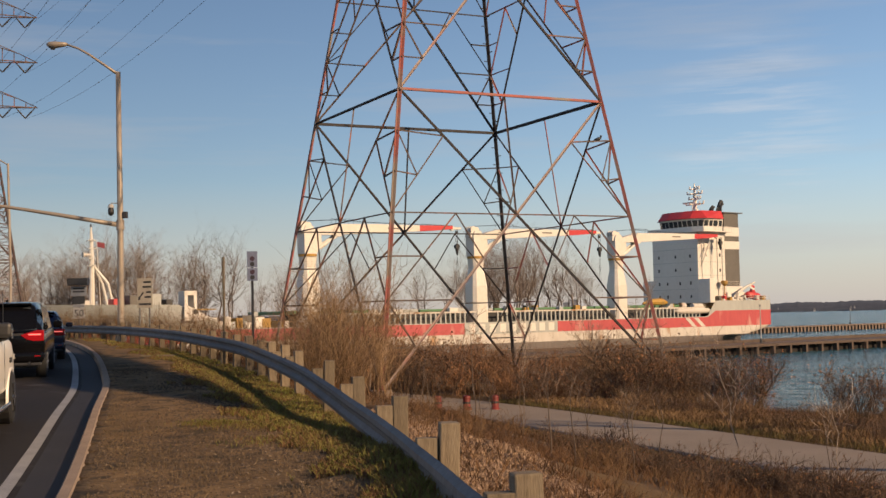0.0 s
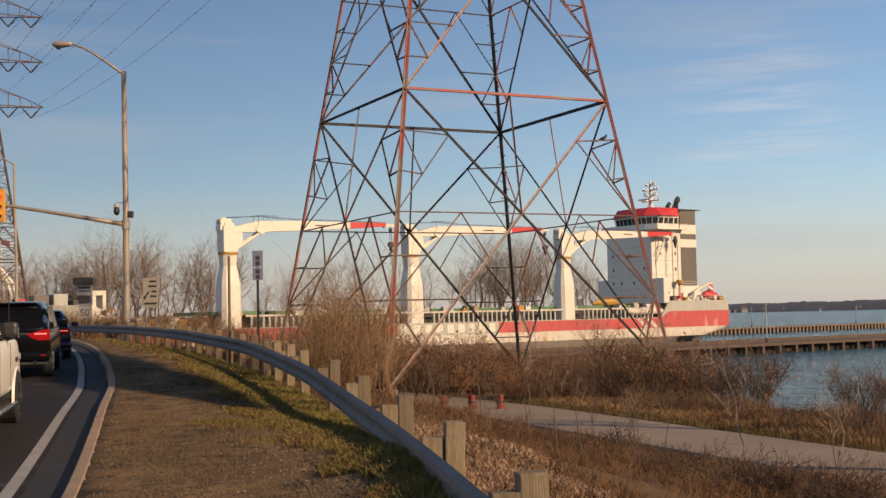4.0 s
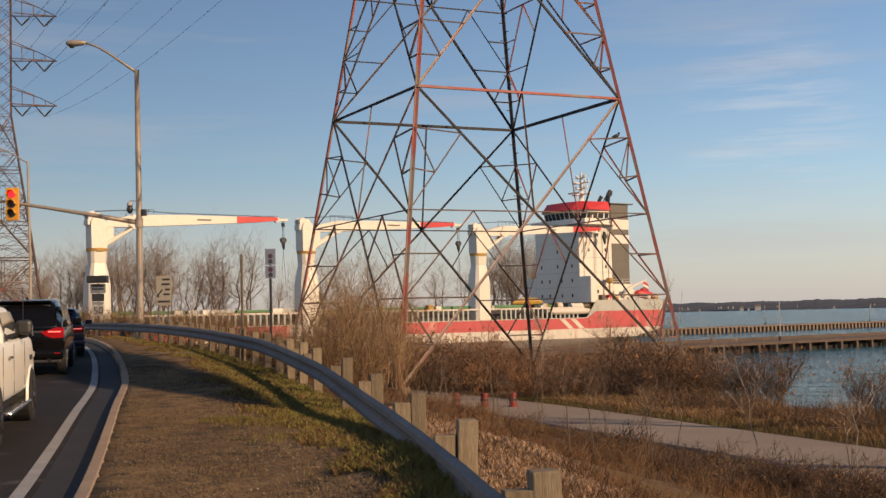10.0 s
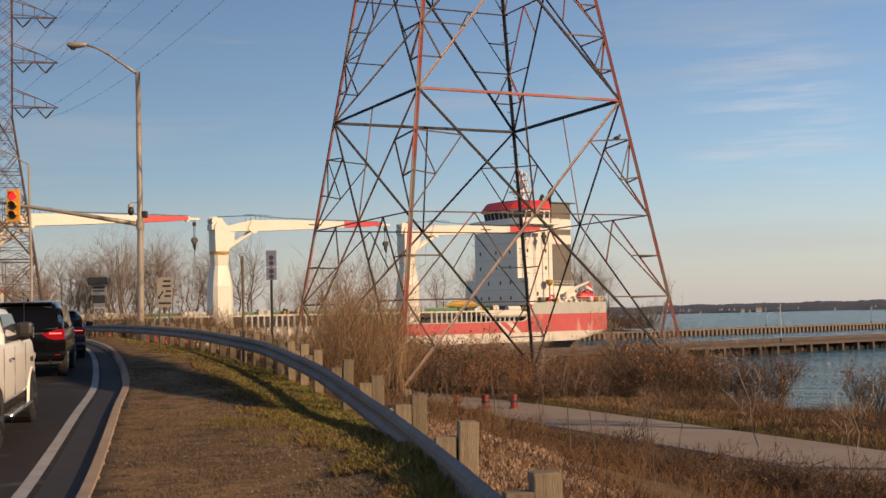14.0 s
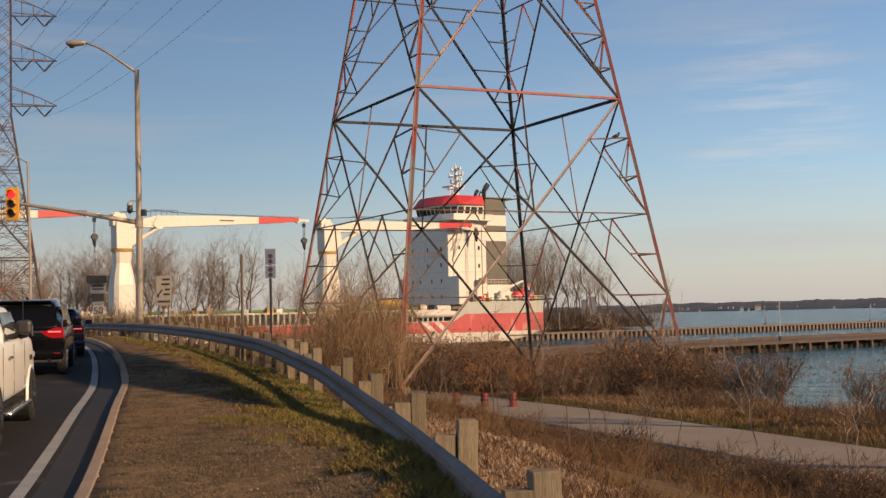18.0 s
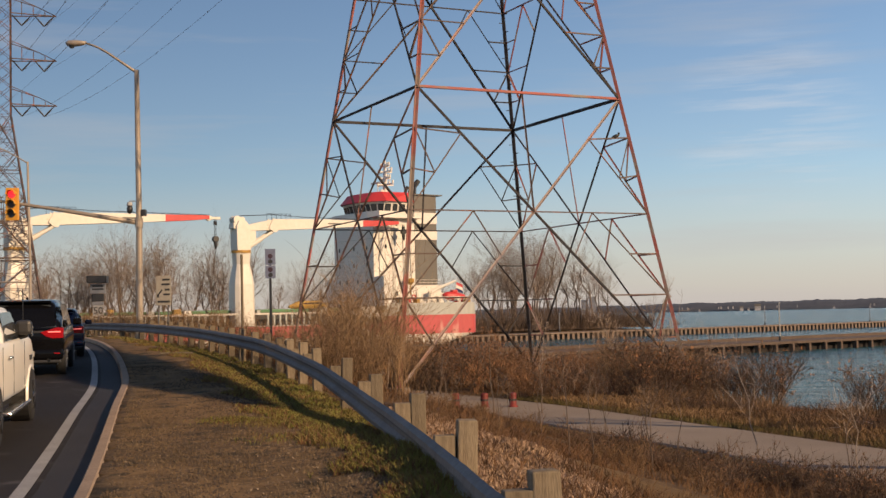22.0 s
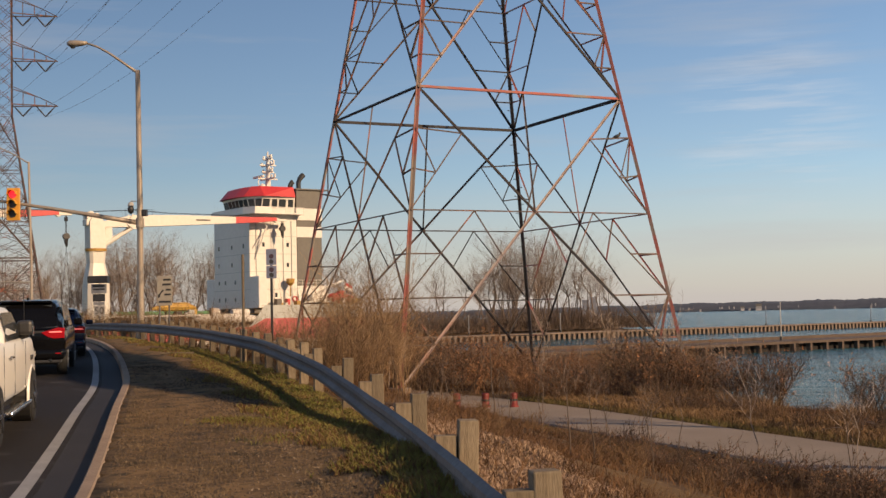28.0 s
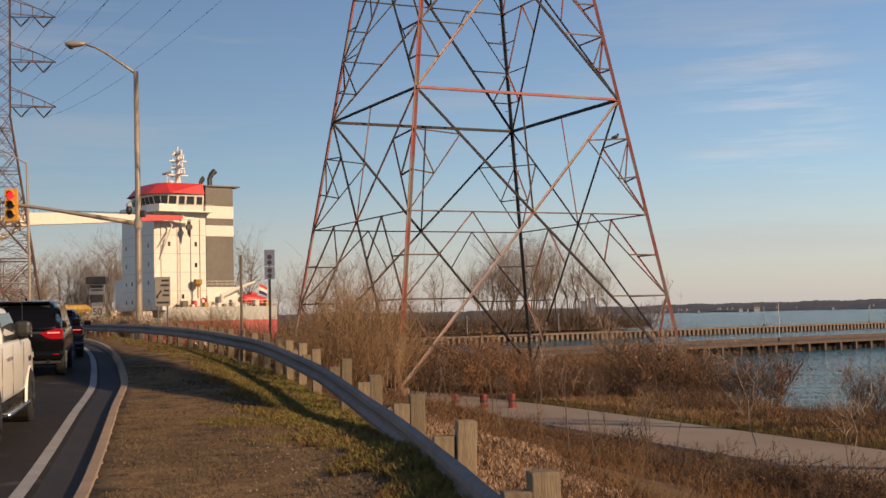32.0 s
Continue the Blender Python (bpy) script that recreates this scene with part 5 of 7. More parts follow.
def build_bollards():
    s = Shape()
    s.tube([(0, 0, -0.1), (0, 0, 0.05), (0, 0, 0.06), (0, 0, 0.36), (0, 0, 0.42), (0, 0, 0.45)], [0.15, 0.15, 0.115, 0.11, 0.12, 0.05], 12)
    orange = material("bollard_red", (0.21, 0.024, 0.017), (0.13, 0.016, 0.012), 0.6, scale=3, fine=20, bump=0.05)
    first = thing("bollard", "short red marker post across the footpath", "bollard", "bollards across the path")
    part("body", s, orange, first, smooth=True)
    part("band", Shape().tube([(0, 0, 0.2), (0, 0, 0.26)], 0.122, 12), M_DARK, first)
    spots = ((0.29, 38.06), (1.16, 37.9), (2.02, 37.85))
    first.matrix_world = pose(*spots[0], -1.06)
    for p in spots[1:]:
        copy_thing(first, pose(*p, -1.06))


build_bollards()


# ---- vehicles ----
def section_body(stations):
    """A body lofted along y from half sections of (x, z) points, mirrored in x."""
    s = Shape()
    n = len(stations[0][1]) * 2
    for y, pts in stations:
        s.v += [(x, y, z) for x, z in pts] + [(-x, y, z) for x, z in reversed(pts)]
    for i in range(len(stations) - 1):
        s.f += [(i * n + k, i * n + (k + 1) % n, (i + 1) * n + (k + 1) % n, (i + 1) * n + k) for k in range(n)]
    s.f += [tuple(range(n - 1, -1, -1)), tuple(range((len(stations) - 1) * n, len(stations) * n))]
    s.m = [0] * len(s.f)
    return s


def softened(s, offset=0.035):
    bm = bmesh.new()
    vs = [bm.verts.new(p) for p in s.v]
    for f in s.f:
        bm.faces.new([vs[i] for i in f])
    bmesh.ops.recalc_face_normals(bm, faces=bm.faces[:])
    sharp = [e for e in bm.edges if len(e.link_faces) == 2 and e.calc_face_angle() > 0.35]
    bmesh.ops.bevel(bm, geom=sharp, offset=offset, segments=2, affect="EDGES", profile=0.6)
    return Shape().take(bm)


def wheel(parent, x, y, r, w, rim_mat):
    sgn = 1 if x > 0 else -1
    t = Shape().tube([(x - sgn * w, y, r), (x - sgn * w * 0.95, y, r), (x - sgn * 0.03, y, r), (x, y, r), (x + sgn * 0.002, y, r)], [r * 0.9, r, r, r * 0.93, r * 0.62], 28)
    wh = part("wheel", t, M_RUBBER, parent, "black tyre", smooth=True)
    rim = Shape().tube([(x - sgn * 0.06, y, r), (x - sgn * 0.05, y, r)], r * 0.64, 20)
    for k in range(6):
        a = k * math.pi / 3
        rim.bar((x - sgn * 0.01, y, r), (x - sgn * 0.01, y + r * 0.6 * math.cos(a), r + r * 0.6 * math.sin(a)), 0.07, 0.05)
    rim.tube([(x - sgn * 0.02, y, r), (x + sgn * 0.015, y, r)], [r * 0.2, r * 0.14], 10)
    part("rim", rim, rim_mat, wh)


def paint(name, base, rough=0.22):
    m = material(name, base, tuple(c * 0.92 for c in base), rough, scale=0.6, fine=60, bump=0)
    m.node_tree.nodes["Principled BSDF"].inputs["Coat Weight"].default_value = 0.25
    m.node_tree.nodes["Principled BSDF"].inputs["Coat Roughness"].default_value = 0.06
    return m


P_BLACK = paint("black_car_paint", (0.005, 0.005, 0.006), 0.12)
P_BLACK.node_tree.nodes["Principled BSDF"].inputs["Specular IOR Level"].default_value = 0.15
P_BLACK.node_tree.nodes["Principled BSDF"].inputs["Coat Weight"].default_value = 0.08
P_BLUE = paint("dark_blue_car_paint", (0.014, 0.018, 0.045))
P_WHITE = paint("white_car_paint", (0.90, 0.87, 0.80), 0.3)
M_TAILGLOW = glow("brake_light", (1.0, 0.16, 0.14), 0.9)
M_CHROME = material("chrome", (0.62, 0.62, 0.62), (0.5, 0.5, 0.5), 0.15, 1.0, scale=2, fine=10, bump=0)


def build_suv(name, label, m, paint_mat, h=1.8, w=0.96, long=4.9):
    c = thing(name, label, "car", m=m)
    k = h / 1.8
    low = lambda ww: [(ww * 0.86, 0.34 * k), (ww * 0.97, 0.5 * k), (ww, 0.8 * k), (ww * 0.99, 1.0 * k), (ww * 0.955, 1.1 * k)]
    body = section_body([(0.0, low(w * 0.93)), (0.12, low(w * 0.99)), (0.9, low(w)), (long - 1.0, low(w)), (long - 0.25, [(x, z * 0.93) for x, z in low(w * 0.96)]), (long, [(x * 0.95, z * 0.84 + 0.04) for x, z in low(w * 0.86)])])
    part("body", softened(body), paint_mat, c, smooth=True)
    top = lambda a, b, z0, z1: [(a, z0), (a - 0.03, z0 + (z1 - z0) * 0.4), (b + 0.05, z1 - 0.08), (b, z1 - 0.015), (b * 0.5, z1)]
    cab = section_body([(0.10, top(w * 0.93, w * 0.80, 1.08 * k, 1.12 * k)), (0.24, top(w * 0.94, w * 0.75, 1.08 * k, 1.4 * k)), (0.6, top(w * 0.94, w * 0.68, 1.08 * k, 1.75 * k)), (1.3, top(w * 0.95, w * 0.69, 1.08 * k, 1.8 * k)), (2.7, top(w * 0.95, w * 0.69, 1.08 * k, 1.79 * k)), (3.2, top(w * 0.94, w * 0.68, 1.08 * k, 1.66 * k)), (3.95, top(w * 0.92, w * 0.66, 1.04 * k, 1.1 * k))])
    part("cabin", softened(cab, 0.05), paint_mat, c, smooth=True)
    rear = Shape().add([(-w * 0.80, 0.12, 1.16 * k), (w * 0.80, 0.12, 1.16 * k), (w * 0.62, 0.53, 1.68 * k), (-w * 0.62, 0.53, 1.68 * k), (-w * 0.80, 0.2, 1.16 * k), (w * 0.80, 0.2, 1.16 * k), (w * 0.62, 0.6, 1.66 * k), (-w * 0.62, 0.6, 1.66 * k)],
                       [(0, 1, 2, 3), (4, 7, 6, 5), (0, 4, 5, 1), (1, 5, 6, 2), (2, 6, 7, 3), (3, 7, 4, 0)])
    part("rear_window", rear, M_GLASS, c)
    for sgn in (-1, 1):
        sw = Shape().add([(sgn * (w * 0.945 + 0.005), 0.6, 1.14 * k), (sgn * (w * 0.95 + 0.005), 3.3, 1.14 * k), (sgn * (w * 0.82 + 0.03), 2.9, 1.66 * k), (sgn * (w * 0.82 + 0.03), 0.8, 1.68 * k)], [(0, 1, 2, 3)])
        part("side_window", sw, M_GLASS, c)
        shape = [(0.40, 1.05), (0.56, 0.945), (0.72, 0.905), (0.965, 0.915), (0.97, 1.15), (0.80, 1.16), (0.55, 1.09)]
        tl = part("tail_light", softened(Shape().prism([(sgn * p * w, q * k) for p, q in shape], -0.03, 0.22, axis=1), 0.012), M_TAIL, c, "red tail light")
        lo, hi = sorted((sgn * w * 0.6, sgn * w * 0.9))
        part("light_strip", Shape().soft_box((lo, -0.04, 1.045 * k), (hi, -0.025, 1.075 * k), 0.004), M_TAILGLOW, tl)
        mir = Shape().soft_box((sgn * (w + 0.02) if sgn > 0 else -w - 0.24, 3.0, 1.12 * k), (w + 0.24 if sgn > 0 else -w - 0.02, 3.18, 1.3 * k), 0.04)
        part("mirror", mir, paint_mat, c)
        part("exhaust", Shape().tube([(sgn * w * 0.62, -0.06, 0.4 * k), (sgn * w * 0.62, 0.15, 0.4 * k)], 0.045, 10), M_CHROME, c)
    part("tailgate_bar", Shape().soft_box((-w * 0.48, -0.01, 1.03 * k), (w * 0.48, 0.03, 1.09 * k), 0.01), M_DARK, c)
    part("number_plate", Shape().soft_box((-0.26, -0.085, 0.5 * k), (0.26, -0.06, 0.63 * k), 0.006), M_SIGNWHITE, c)
    part("bumper", Shape().soft_box((-w * 0.96, -0.07, 0.42 * k), (w * 0.96, 0.14, 0.66 * k), 0.06), paint_mat, c, smooth=True)
    part("bumper_trim", Shape().soft_box((-w * 0.9, -0.06, 0.34 * k), (w * 0.9, 0.12, 0.41 * k), 0.02), M_DARK, c)
    part("reflector", Shape().soft_box((w * 0.74, -0.08, 0.55 * k), (w * 0.88, -0.06, 0.575 * k), 0.006), M_TAIL, c)
    part("spoiler", Shape().soft_box((-w * 0.64, 0.44, 1.74 * k), (w * 0.64, 0.72, 1.785 * k), 0.02), paint_mat, c)
    part("aerial", Shape().soft_box((-0.03, 1.0, 1.8 * k), (0.03, 1.14, 1.86 * k), 0.015), paint_mat, c)
    for sx in (-1, 1):
        for wy in (0.95, long - 0.95):
            wheel(c, sx * (w - 0.02), wy, 0.38 * k, 0.24, M_SIGNGREY)
    part("underbody", Shape().box((-w * 0.8, 0.2, 0.28 * k), (w * 0.8, long - 0.3, 0.5 * k)), M_DARK, c)
    return c


def lane_pose(x, y, turn):
    slope = math.degrees(math.atan((curve_at(ROAD_Z, y + 2) - curve_at(ROAD_Z, y - 1)) / 3))
    return Matrix.Translation((x, y, curve_at(ROAD_Z, y) + 0.03)) @ Matrix.Rotation(radians(turn), 4, "Z") @ Matrix.Rotation(radians(slope), 4, "X")


build_suv("suv", "glossy black suv with red tail lights waiting on the road", lane_pose(-10.16, 30.0, 13.5), P_BLACK, h=1.87)
build_suv("car", "dark blue car with its brake lights on", lane_pose(-12.0, 38.2, 16.5), P_BLUE, h=1.5, w=0.92, long=4.5)


def build_pickup():
    c = thing("pickup_truck", "white pickup truck with black mirror and chrome side step", "pickup truck", m=lane_pose(-6.935, 16.02, 12.0))
    w = 1.0
    low = lambda ww, top: [(ww * 0.90, 0.52), (ww * 0.985, 0.62), (ww, 0.85), (ww * 0.99, 1.1), (ww * 0.955, top)]
    body = section_body([(-0.9, low(w * 0.97, 1.38)), (-0.8, low(w, 1.4)), (3.9, low(w, 1.43)), (4.05, low(w, 1.42)), (4.9, low(w * 1.0, 1.40)), (5.45, low(w * 0.97, 1.35)), (5.72, low(w * 0.92, 1.26)), (5.88, [(x * 0.92, z) for x, z in low(w * 0.86, 1.12)])])
    part("body", softened(body, 0.05), P_WHITE, c, smooth=True)
    top = lambda a, b, z0, z1: [(a, z0), (a - 0.02, z0 + (z1 - z0) * 0.35), (b + 0.05, z1 - 0.08), (b, z1 - 0.01), (b * 0.5, z1)]
    cab = section_body([(1.75, top(0.94, 0.80, 1.36, 1.42)), (1.9, top(0.945, 0.78, 1.36, 1.88)), (2.3, top(0.95, 0.77, 1.36, 1.94)), (3.3, top(0.95, 0.77, 1.36, 1.92)), (4.25, top(0.93, 0.74, 1.32, 1.36))])
    part("cab", softened(cab, 0.05), P_WHITE, c, smooth=True)
    for sgn in (-1, 1):
        part("side_window", Shape().add([(sgn * 0.955, 2.0, 1.42), (sgn * 0.955, 3.85, 1.42), (sgn * 0.86, 3.25, 1.84), (sgn * 0.86, 2.1, 1.84)], [(0, 1, 2, 3)]), M_GLASS, c)
        lo, hi = sorted((sgn * 0.9, sgn * 1.15))
        mir = part("mirror", Shape().soft_box((lo, 3.55, 1.46), (hi, 3.73, 1.70), 0.06), M_DARK, c, "black door mirror with a chrome edge")
        lo2, hi2 = sorted((sgn * 1.14, sgn * 1.158))
        part("mirror_edge", Shape().soft_box((lo2, 3.6, 1.44), (hi2, 3.70, 1.6), 0.008), M_CHROME, mir)
        part("mirror_arm", Shape().tube([(sgn * 0.93, 3.72, 1.42), (sgn * 1.08, 3.7, 1.46)], 0.04, 6), M_DARK, mir)
        lo, hi = sorted((sgn * 0.92, sgn * 1.1))
        part("side_step", Shape().soft_box((lo, 1.5, 0.36), (hi, 3.95, 0.43), 0.025), M_CHROME, c)
        part("door_handle", Shape().soft_box(*(((w - 0.005, 2.05, 1.16), (w + 0.035, 2.3, 1.2)) if sgn > 0 else ((-w - 0.035, 2.05, 1.16), (-w + 0.005, 2.3, 1.2))), 0.012), M_CHROME, c)
        part("fender_badge", Shape().soft_box(*(((w - 0.01, 4.62, 1.02), (w + 0.012, 4.86, 1.1)) if sgn > 0 else ((-w - 0.012, 4.62, 1.02), (-w + 0.01, 4.86, 1.1))), 0.004), M_DARK, c)
        for dy in (1.45, 2.62, 3.93):
            part("door_gap", Shape().box(*(((w - 0.006, dy, 0.62), (w + 0.001, dy + 0.006, 1.36)) if sgn > 0 else ((-w - 0.001, dy, 0.62), (-w + 0.006, dy + 0.006, 1.36)))), M_DARK, c)
        for wy in (0.78, 4.78):
            wheel(c, sgn * (w + 0.03), wy, 0.44, 0.3, M_CHROME)
            arch = Shape()
            for k in range(15):
                a = math.pi * (k / 14) * 1.08 - 0.12
                for r in (0.47, 0.515):
                    for dx in (w - 0.03, w + 0.012):
                        arch.v.append((sgn * dx, wy + r * math.cos(a), 0.42 + r * math.sin(a)))
            for k in range(14):
                b = k * 4
                arch.f += [(b, b + 1, b + 5, b + 4), (b + 2, b + 6, b + 7, b + 3), (b + 1, b + 3, b + 7, b + 5)]
            arch.m = [0] * len(arch.f)
            part("wheel_arch", arch, P_WHITE, c, smooth=True)
            part("wheel_well", Shape().tube([(sgn * (w - 0.3), wy, 0.45), (sgn * (w + 0.004), wy, 0.45)], 0.47, 24), M_DARK, c)
        part("headlight", Shape().soft_box(*(((0.6, 5.72, 1.0), (0.92, 5.82, 1.18)) if sgn > 0 else ((-0.92, 5.72, 1.0), (-0.6, 5.82, 1.18))), 0.03), M_GLASS, c)
        part("tail_light", Shape().soft_box(*(((0.86, -0.93, 1.0), (1.0, -0.82, 1.36)) if sgn > 0 else ((-1.0, -0.93, 1.0), (-0.86, -0.82, 1.36))), 0.02), M_TAIL, c)
    part("rear_bumper", Shape().soft_box((-0.98, -1.08, 0.55), (0.98, -0.88, 0.78), 0.04), M_CHROME, c)
    part("windscreen", Shape().add([(-0.86, 4.2, 1.38), (0.86, 4.2, 1.38), (0.73, 3.36, 1.9), (-0.73, 3.36, 1.9)], [(0, 1, 2, 3)]), M_GLASS, c)
    part("underbody", Shape().box((-0.75, -0.7, 0.36), (0.75, 5.6, 0.6)), M_DARK, c)
    part("whip_aerial", Shape().tube([(0.93, 4.35, 1.3), (0.93, 4.3, 2.2)], 0.006, 4), M_DARK, c)


build_pickup()


# ---- trees and brush ----
def branch(s, rng, p, d, length, r, depth, kids, wander, up, sides):
    """A bent tapering limb with its side shoots."""
    n = 4 if depth > 1 else 3
    pts, q, e = [p], p, d
    for i in range(n):
        e = (e + Vector((rng.gauss(0, wander), rng.gauss(0, wander), rng.gauss(0, wander) + up))).normalized()
        q = q + e * (length / n)
        pts.append(q)
    radii = [r * (1 - 0.72 * i / n) for i in range(n + 1)]
    s.tube(pts, radii, sides if depth > 1 else 3, caps=False)
    if depth <= 0:
        return
    for k in range(kids[0]):
        u = rng.uniform(0.25, 1.0)
        i = min(n - 1, int(u * n))
        o = pts[i].lerp(pts[i + 1], u * n - i)
        side = Vector((rng.gauss(0, 1), rng.gauss(0, 1), rng.gauss(0.25, 0.5)))
        nd = ((pts[i + 1] - pts[i]).normalized() * rng.uniform(0.5, 1.1) + side.normalized() * 0.75).normalized()
        branch(s, rng, o, nd, length * rng.uniform(0.38, 0.62), max(r * 0.42, 0.005), depth - 1, kids[1:], wander * 1.15, up, sides)


def bare_tree(name, label, seed, height, trunk_r, limbs, group, twig=M_FARTWIG, bark=M_BARK, fork=0.35, kids=(7, 6), up=0.06, cat="tree", rise=(0.5, 1.5), reach=(0.26, 0.5), spread=(1.15, -0.55)):
    rng = random.Random(seed)
    t = thing(name, label, cat, group)
    tr = Shape()
    pts = [Vector((0, 0, -0.6)), Vector((0, 0, height * 0.2))]
    q = pts[-1]
    for i in range(4):
        q = q + Vector((rng.gauss(0, 0.03) * height, rng.gauss(0, 0.03) * height, height * 0.17))
        pts.append(q)
    tr.tube(pts, [trunk_r * (1 - 0.16 * i) for i in range(len(pts))], 7, caps=False)
    part("trunk", tr, bark, t, smooth=True)
    cr = Shape()
    for k in range(limbs):
        u = rng.uniform(fork, 1.0)
        f = u * (len(pts) - 1)
        i = min(len(pts) - 2, int(f))
        o = pts[i].lerp(pts[i + 1], f - i)
        a = 2 * math.pi * (k * 0.382 + rng.uniform(-0.05, 0.05))
        d = Vector((math.cos(a), math.sin(a), rng.uniform(*rise))).normalized()
        branch(cr, rng, o, d, height * rng.uniform(*reach) * (spread[0] + spread[1] * u), trunk_r * rng.uniform(0.28, 0.46) * (1.3 - u), len(kids), kids, 0.16, up, 4)
    part("crown", cr, twig, t)
    return t


def plant(first, spots, rng, lo=0.8, hi=1.2):
    """Copies of a plant at spots (x, y, z), each turned and sized in its own way."""
    for k, p in enumerate(spots):
        sc = p[3] if len(p) > 3 else rng.uniform(lo, hi)
        m = Matrix.Translation(p[:3]) @ Matrix.Rotation(rng.uniform(0, 6.28), 4, "Z")
        if k == 0:
            first.matrix_world = m @ Matrix.Scale(sc, 4)
        else:
            o = copy_thing(first, m)
            o.scale = (sc, sc, sc)


# stretches of the far bank: from, to, trees, least and greatest size
TREE_RUNS = ((4, 48, 46, 0.85, 1.22), (46, 74, 32, 0.7, 1.02), (66, 100, 18, 0.4, 0.62), (-14, 6, 8, 0.5, 0.75), (-41, -18, 11, 0.8, 1.1), (-62, -41, 7, 0.45, 0.65), (-80, -67, 6, 0.8, 1.0), (-143, -88, 46, 0.85, 1.35))


def build_far_trees():
    rng = random.Random(11)
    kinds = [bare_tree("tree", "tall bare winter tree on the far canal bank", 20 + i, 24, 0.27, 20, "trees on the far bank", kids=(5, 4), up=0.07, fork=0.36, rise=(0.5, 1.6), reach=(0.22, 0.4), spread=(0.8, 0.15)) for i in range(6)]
    spots = [[] for _ in kinds]
    # clumps along the bank: from, to, how many, depth, tallest
    for u0, u1, n, lo, hi in TREE_RUNS:
        for i in range(n):
            u = rng.uniform(u0, u1)
            v = rng.uniform(140, 172)
            spots[rng.randrange(6)].append((*canal(u, v, 3.4).to_2d(), WATER_Z + 3.2, rng.uniform(lo, hi)))
    for k, s in zip(kinds, spots):
        plant(k, s, rng)
    # low scrub under the trees
    s = Shape()
    for i in range(22000):
        u, v = rng.uniform(-152, 200), 135 + 40 * rng.random() ** 2
        p = canal(u, v, 2.9)
        h = (2.2 + 6.8 * rng.random() ** 1.5) * (1 + 0.5 * noise.noise((u * 0.06, v * 0.1, 0)))
        d = Vector((rng.gauss(0, 0.5), rng.gauss(0, 0.5), 1)).normalized() * h
        s.tube([p, p + d * 0.5 + Vector((rng.gauss(0, 0.3), 0, 0)), p + d], [0.13, 0.09, 0.02], 3, caps=False)
    solid("far_scrub", s, M_SCRUB, "brown leafless scrub along the far bank", "scrub", kind="stuff")


build_far_trees()


def thicket(s, rng, p, h, stems, spread, depth=1, kids=(5,), r=0.02):
    for i in range(stems):
        a = rng.uniform(0, 6.28)
        d = Vector((math.cos(a) * spread, math.sin(a) * spread, 1)).normalized()
        o = Vector(p) + Vector((rng.gauss(0, 0.18), rng.gauss(0, 0.18), 0))
        branch(s, rng, o, d, h * rng.uniform(0.6, 1.0), r * rng.uniform(0.6, 1.2), depth, kids, 0.12, 0.03, 4)


def shrub(name, label, seed, h, stems, spread, group, depth=2, kids=(6, 4), r=0.018, mat=M_TWIG, leaves=0, leaf_mat=None, leaf=1.0):
    t = thing(name, label, "shrub", group)
    s = Shape()
    thicket(s, random.Random(seed), (0, 0, -0.15), h, stems, spread, depth, kids, r)
    part("crown", s, mat, t)
    if leaves:
        rng = random.Random(seed + 500)
        f = Shape()
        for i in range(leaves):
            o = Vector(s.v[rng.randrange(len(s.v))])
            if o.z < 0.25 * h:
                continue
            d = Vector((rng.gauss(0, 1), rng.gauss(0, 1), rng.gauss(0, 1))).normalized() * rng.uniform(0.03, 0.06) * leaf
            e = d.cross(Vector((rng.gauss(0, 1), rng.gauss(0, 1), rng.gauss(0, 1)))).normalized() * rng.uniform(0.018, 0.034) * leaf
            f.add([o, o + d + e, o + d * 2, o + d - e], [(0, 1, 2, 3)])
        part("dead_leaves", f, leaf_mat, t, "clinging curled dead leaves")
    return t


